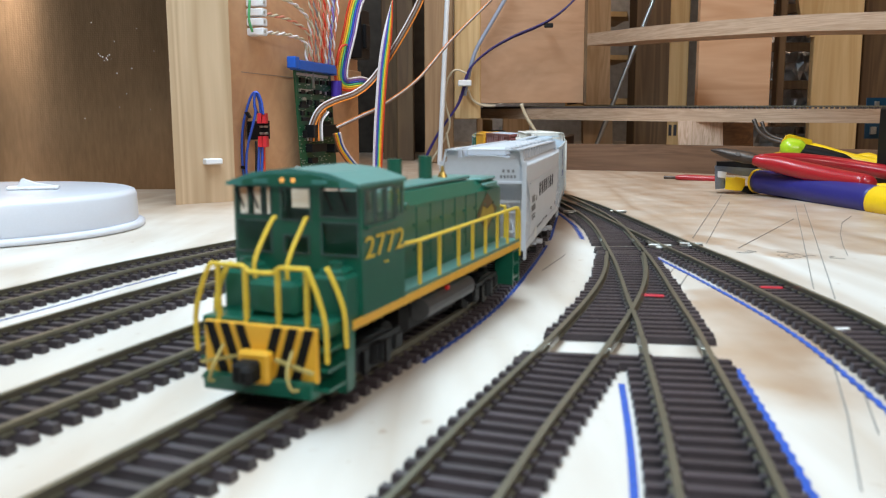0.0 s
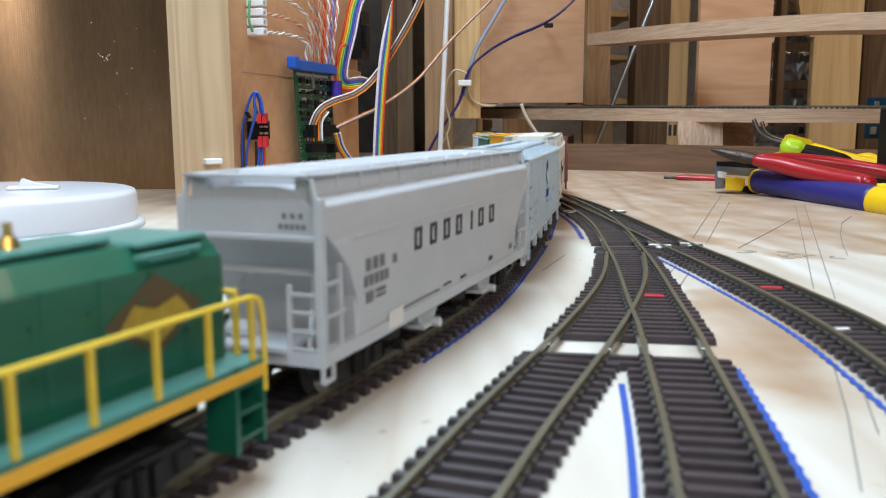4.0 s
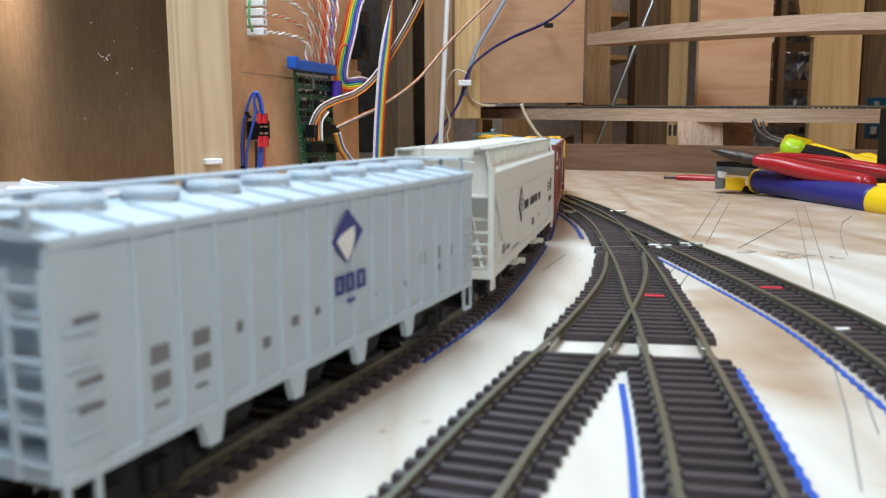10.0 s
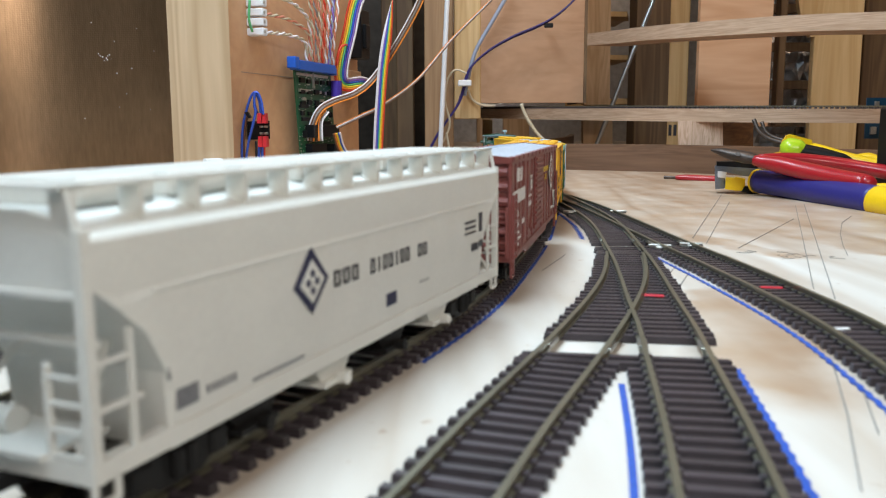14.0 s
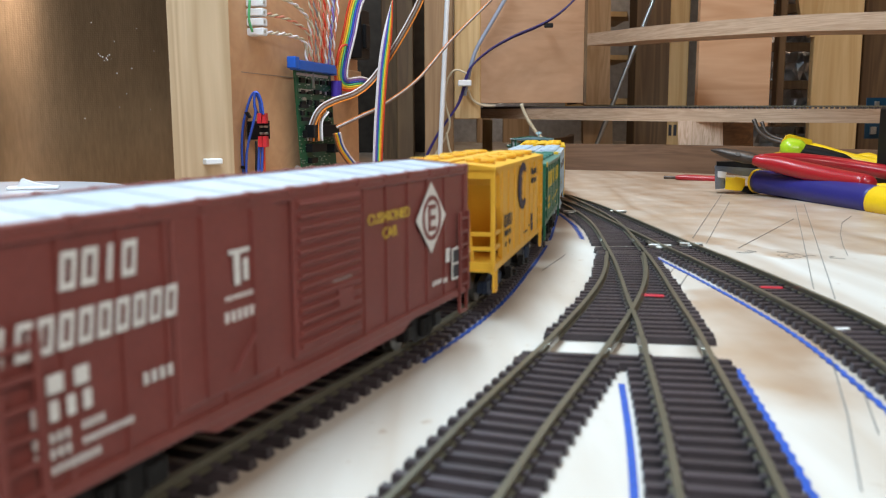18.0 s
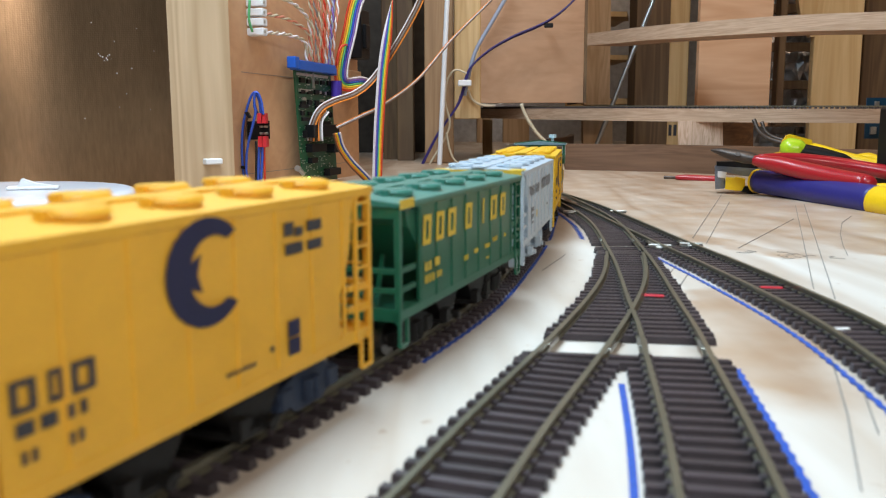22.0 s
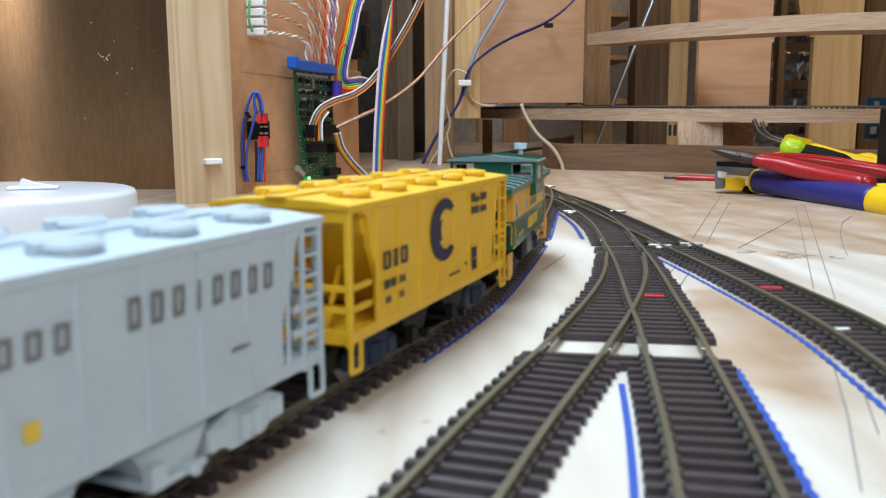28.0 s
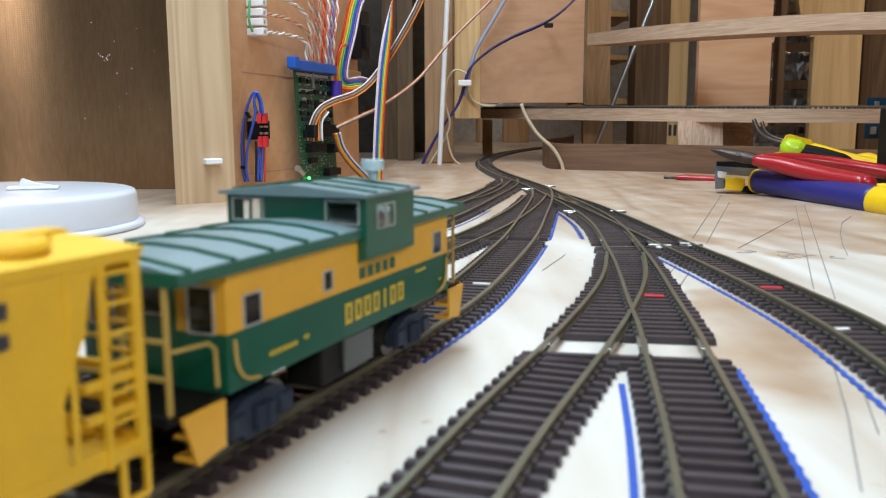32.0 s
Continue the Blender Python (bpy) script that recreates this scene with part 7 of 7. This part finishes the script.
strip = thing("wire_stripper", "yellow and black handled tool behind the pliers", "hand tool")
plate("yellow_guard", [(348.3, 879.3, 37.1), (349.9, 878.7, 47.6), (354.1, 878.4, 53.3), (358.0, 878.3, 54.4), (380.0, 878.6, 48.6), (381.0, 878.9, 44), (371.9, 879.1, 40.6), (366.9, 879.6, 31.2), (348.0, 879.4, 33.6)], 12, YELLOW_GRIP, strip, "yellow end guard")
grip([(348.0, 869.8, 38.6), (352.3, 865.1, 39.9), (359.5, 862.8, 38.8), (364.4, 860.6, 36.5)], [8.0, 11.5, 10.5, 7.0], LIME, strip, "lime_nose", 1.0, "glossy lime nose")
grip([(360.1, 862.9, 37.7), (378.5, 856.1, 34.4), (397.3, 847, 29.6), (404.3, 842.4, 27.6)], [8.8, 8.0, 6.6, 4.0], BLACK, strip, "black_inlay", 0.95, "black rubber inlay")
grip([(362.9, 888.4, 40.3), (384.1, 882.7, 38.1), (411.7, 865.6, 29.9), (454.7, 837.1, 18.2)], [6.0, 9.0, 8.0, 8.0], YELLOW_GRIP, strip, "yellow_handle", 0.8)
grip([(417.4, 877.4, 27.7), (434.8, 871.5, 29), (445.5, 863.6, 24.7), (464.0, 854.5, 19.5)], [5, 8.5, 8, 7], YELLOW_GRIP, strip, "second_handle", 0.8)
grip([(338.9, 871.2, 34.5), (344.8, 865.4, 33.6)], [2.0, 5.0], YELLOW_GRIP, strip, "guard_tip", 0.7)
grip([(378.3, 750, 10.4), (387.6, 740.7, 9.1), (402.7, 721, 6.7)], [3, 6, 6], YELLOW_GRIP, strip, "lower_guard", 0.8)
arms = thing("long_nose_pliers", "chrome arms of a tool leaning on the fascia", "hand tool")
part("arm", tube(curve([(339.0, 933.5, 69.7), (343.3, 928.3, 57.5), (353.3, 923, 49), (369.8, 911.6, 43.2)], 6), 2.4, 8), STEEL_DARK, arms, smooth=True)
part("arm", tube(curve([(350.0, 939.5, 67.2), (353.5, 934.3, 56.1), (361.6, 928.7, 50.1), (374.4, 917.3, 45.5)], 6), 2.0, 8), STEEL_DARK, arms, smooth=True)
tape = thing("tape_measure", "yellow and black tape measure at the bench edge", "tape measure", m=pose(0.4015, 0.768, 0))
part("case", boxes((0.5, 50, -16, 16, 0.2, 84), bev=6), YELLOW_GRIP, tape)
part("rubber_edge", boxes((-2, 2.5, -17, 17, 8, 80), bev=2), BLACK, tape)

driver = thing("screwdriver", "small red screwdriver lying on the bench", "screwdriver")
grip([(273.4, 995.5, 3), (284.6, 990.8, 3), (312.0, 979.2, 1.9), (319.4, 975.7, 1.7)], [2.8, 4.2, 4.6, 3.6], RED_PLASTIC, driver, "handle", 0.9)
part("tip", rod(bmesh.new(), (261.0, 1001.3, 3), (274.1, 995.5, 2.9), 1.8, 10), STEEL_DARK, driver)

# ---- marks and small bits on the bench ----


def strip_line(name, pts, width, material, label, z=0.25):
    bm = bmesh.new()
    p = [Vector((a[0], a[1], z)) for a in pts]
    sweep(bm, p, 0.12, flat=width / 2, side=(0, 0, 1))
    ob = part(name, bm, material)
    return tagged(ob, label, "pen mark", kind="structure")


def along(line, y0, y1, off, wob=0.0):
    out = []
    k = 0
    for s in np.arange(0, line.length, 3.1):
        x, y, _ = line.at(s, off + (wob if k % 2 else 0))
        if y0 < line.at(s)[1] < y1:
            out.append((x, y))
        k += 1
    return out


strip_line("marker_line", along(TRAIN, 236, 466, 14.9, 0.5), 1.3, BLUE_INK, "blue marker line beside the train track")
strip_line("marker_line", along(TRAIN, 484, 640, 15.2, 0.5), 1.3, BLUE_INK, "blue marker line beside the train track")
strip_line("marker_line", along(MAIN, 120, 438, -17.2, 0.7), 1.6, BLUE_INK, "blue marker line beside the main track")
strip_line("marker_line", along(RIGHT, 484, 657, -19.5, 2.4), 1.0, BLUE_INK, "wavy blue marker line at the turnout")
strip_line("marker_line", along(RIGHT, 109, 211, -15.9), 1.6, BLUE_INK, "thick blue marker line beside the branch")
strip_line("marker_line", along(RIGHT, 109, 229, 15.4, 0.7), 1.7, BLUE_INK, "blue marker line beside the branch")
strip_line("marker_line", along(LEFT2, 517, 657, 17.0), 1.0, BLUE_INK, "thin blue line beside the yard track")
strip_line("marker_line", along(LEFT3, 179, 389, 18.5), 0.35, BLUE_INK, "thin blue line beside the yard track")
for pts in ([(146.2, 491.6), (260.4, 790.5)], [(146.9, 468.1), (243.2, 716.9)], [(158.8, 450.6), (245.2, 588.5)], [(150.5, 338.0), (284.3, 680.6)], [(150.0, 317.9), (297.0, 694.5)], [(110.3, 233.0), (93.2, 187.5), (76.8, 147.6)], [(106.3, 207.3), (94.4, 175.9)], [(101.6, 374.2), (110.8, 396.9)], [(97.7, 343.8), (111.6, 378.4)], [(45.5, 382.8), (62.6, 429.3)], [(293.3, 605.0), (267.4, 564.1), (239.6, 506.7), (219.2, 459.6), (204.9, 424.0)]):
    strip_line("pencil_line", pts, 0.34 if pts[0][1] > 295 else 0.28, PENCIL, "grey pencil line on the plywood")
rg = random.Random(8)
bm = bmesh.new()
for x, y in [(155.6, 434.5), (159.2, 436.4), (162.3, 438.2), (171.0, 426.4), (171.6, 421), (176.7, 426.3), (180.2, 430.1), (177.7, 419), (182.1, 420.7), (185.6, 424.2), (195.3, 420.4), (195.6, 415), (162.1, 440.2), (176.7, 435.9), (171.5, 415.6)]:
    g = bmesh.ops.create_cube(bm, size=1, matrix=pose(x, y, 0.2, 0, 0, rg.uniform(-60, 60)) @ Matrix.Diagonal((rg.uniform(2, 7), 0.35, 0.2, 1)))
tagged(part("pencil_scribble", bm, PENCIL), "faint pencil scribble on the plywood", "pen mark", kind="structure")
RED_MARK = mat("red_paint_mark", (0.55, 0.02, 0.04), 0.5, 0, 0.1, 200)
for (x, y), a in zip([(79.2, 314.5), (129.9, 329.1)], (72, 80)):
    o = part("sleeper_mark", boxes((-1.4, 1.4, -4.2, 4.2, 2.25, 2.7), bev=0.1), RED_MARK, m=pose(x / 1000, y / 1000, 0, 0, 0, a))
    tagged(o, "red painted sleeper mark", "paint mark", kind="structure")
for (x, y), a in zip([(15.6, 339.7), (125.1, 261.3)], (72, 95)):
    o = part("sleeper_mark", boxes((-1.0, 1.0, -3.4, 3.4, 2.25, 2.7), bev=0.1), WHITE_INK, m=pose(x / 1000, y / 1000, 0, 0, 0, a))
    tagged(o, "white painted sleeper mark", "paint mark", kind="structure")
BRIGHT = mat("rail_joiner_metal", (0.42, 0.40, 0.36), 0.42, 0.9, 0.15, 300)
for line, y in ((TRAIN, 476), (MAIN, 453), (RIGHT, 463), (RIGHT, 241), (MIDDLE, 242), (LEFT1, 468)):
    s = float(np.interp(y, line.p[:, 1], line.s))
    for off in (-8.7, 8.7):
        x, yy, a = line.at(s, off)
        o = part("rail_joiner", boxes((-5, 5, -1.4, 1.4, 2.2, 3.6), bev=0.3), BRIGHT, m=pose(x / 1000, yy / 1000, 0, 0, 0, math.degrees(a)))
        tagged(o, "bright metal rail joiner", "rail joiner", "rail joiners")
for line, y, side in ((MAIN, 438, -9), (MAIN, 442, 9), (RIGHT, 610, -12), (MAIN, 610, 12), (TRAIN, 821, -12), (TRAIN, 861, 16)):
    s = float(np.interp(y, line.p[:, 1], line.s))
    x, yy, a = line.at(s, side)
    o = part("point_spring", boxes((-6, 6, -1.2, 1.2, 2.3, 4.4), (-2, 2, -4, 4, 2.3, 3.6), bev=0.4), BRIGHT, m=pose(x / 1000, yy / 1000, 0, 0, 0, math.degrees(a) + 70))
    tagged(o, "bright turnout spring cover", "turnout part", "turnout springs")
# ---- the train runs along its track ----


def gone(t):
    """Millimetres run since the start: a smooth line through the table of seconds."""
    i = min(int(t), 31)
    u = t - i
    p = [GONE[max(i - 1, 0)] if i > 0 else 2 * GONE[0] - GONE[1], GONE[i], GONE[i + 1], GONE[i + 2] if i < 31 else 2 * GONE[32] - GONE[31]]
    return 0.5 * (2 * p[1] + (p[2] - p[0]) * u + (2 * p[0] - 5 * p[1] + 4 * p[2] - p[3]) * u * u + (3 * p[1] - p[0] - 3 * p[2] + p[3]) * u ** 3)


def car_pose(s, half):
    x0, y0, _ = TRAIN.at(s - half)
    x1, y1, _ = TRAIN.at(s + half)
    return pose((x0 + x1) / 2000, (y0 + y1) / 2000, 0, 0, 0, math.degrees(math.atan2(y1 - y0, x1 - x0))), math.atan2(y1 - y0, x1 - x0)


def motions():
    halves = [k / 2 for k in range(65)]
    tenths = [k / 10 for k in range(321)]
    for ob, s_mid, half, trucks in CARS:
        walk(ob, [(t, car_pose(s_mid - gone(t), half)[0]) for t in halves])
        for tr, x, sets in trucks:
            walk(tr, [(t, pose(x / 1000, 0, 0, 0, 0, math.degrees(TRAIN.at(s_mid - gone(t) + x)[2] - car_pose(s_mid - gone(t), half)[1]))) for t in range(33)])
            for w in sets:
                m = w.matrix_basis.copy()
                walk(w, [(t, m @ pose(0, 0, 0, 0, -math.degrees(gone(t) / WHEEL_R), 0)) for t in tenths])


motions()
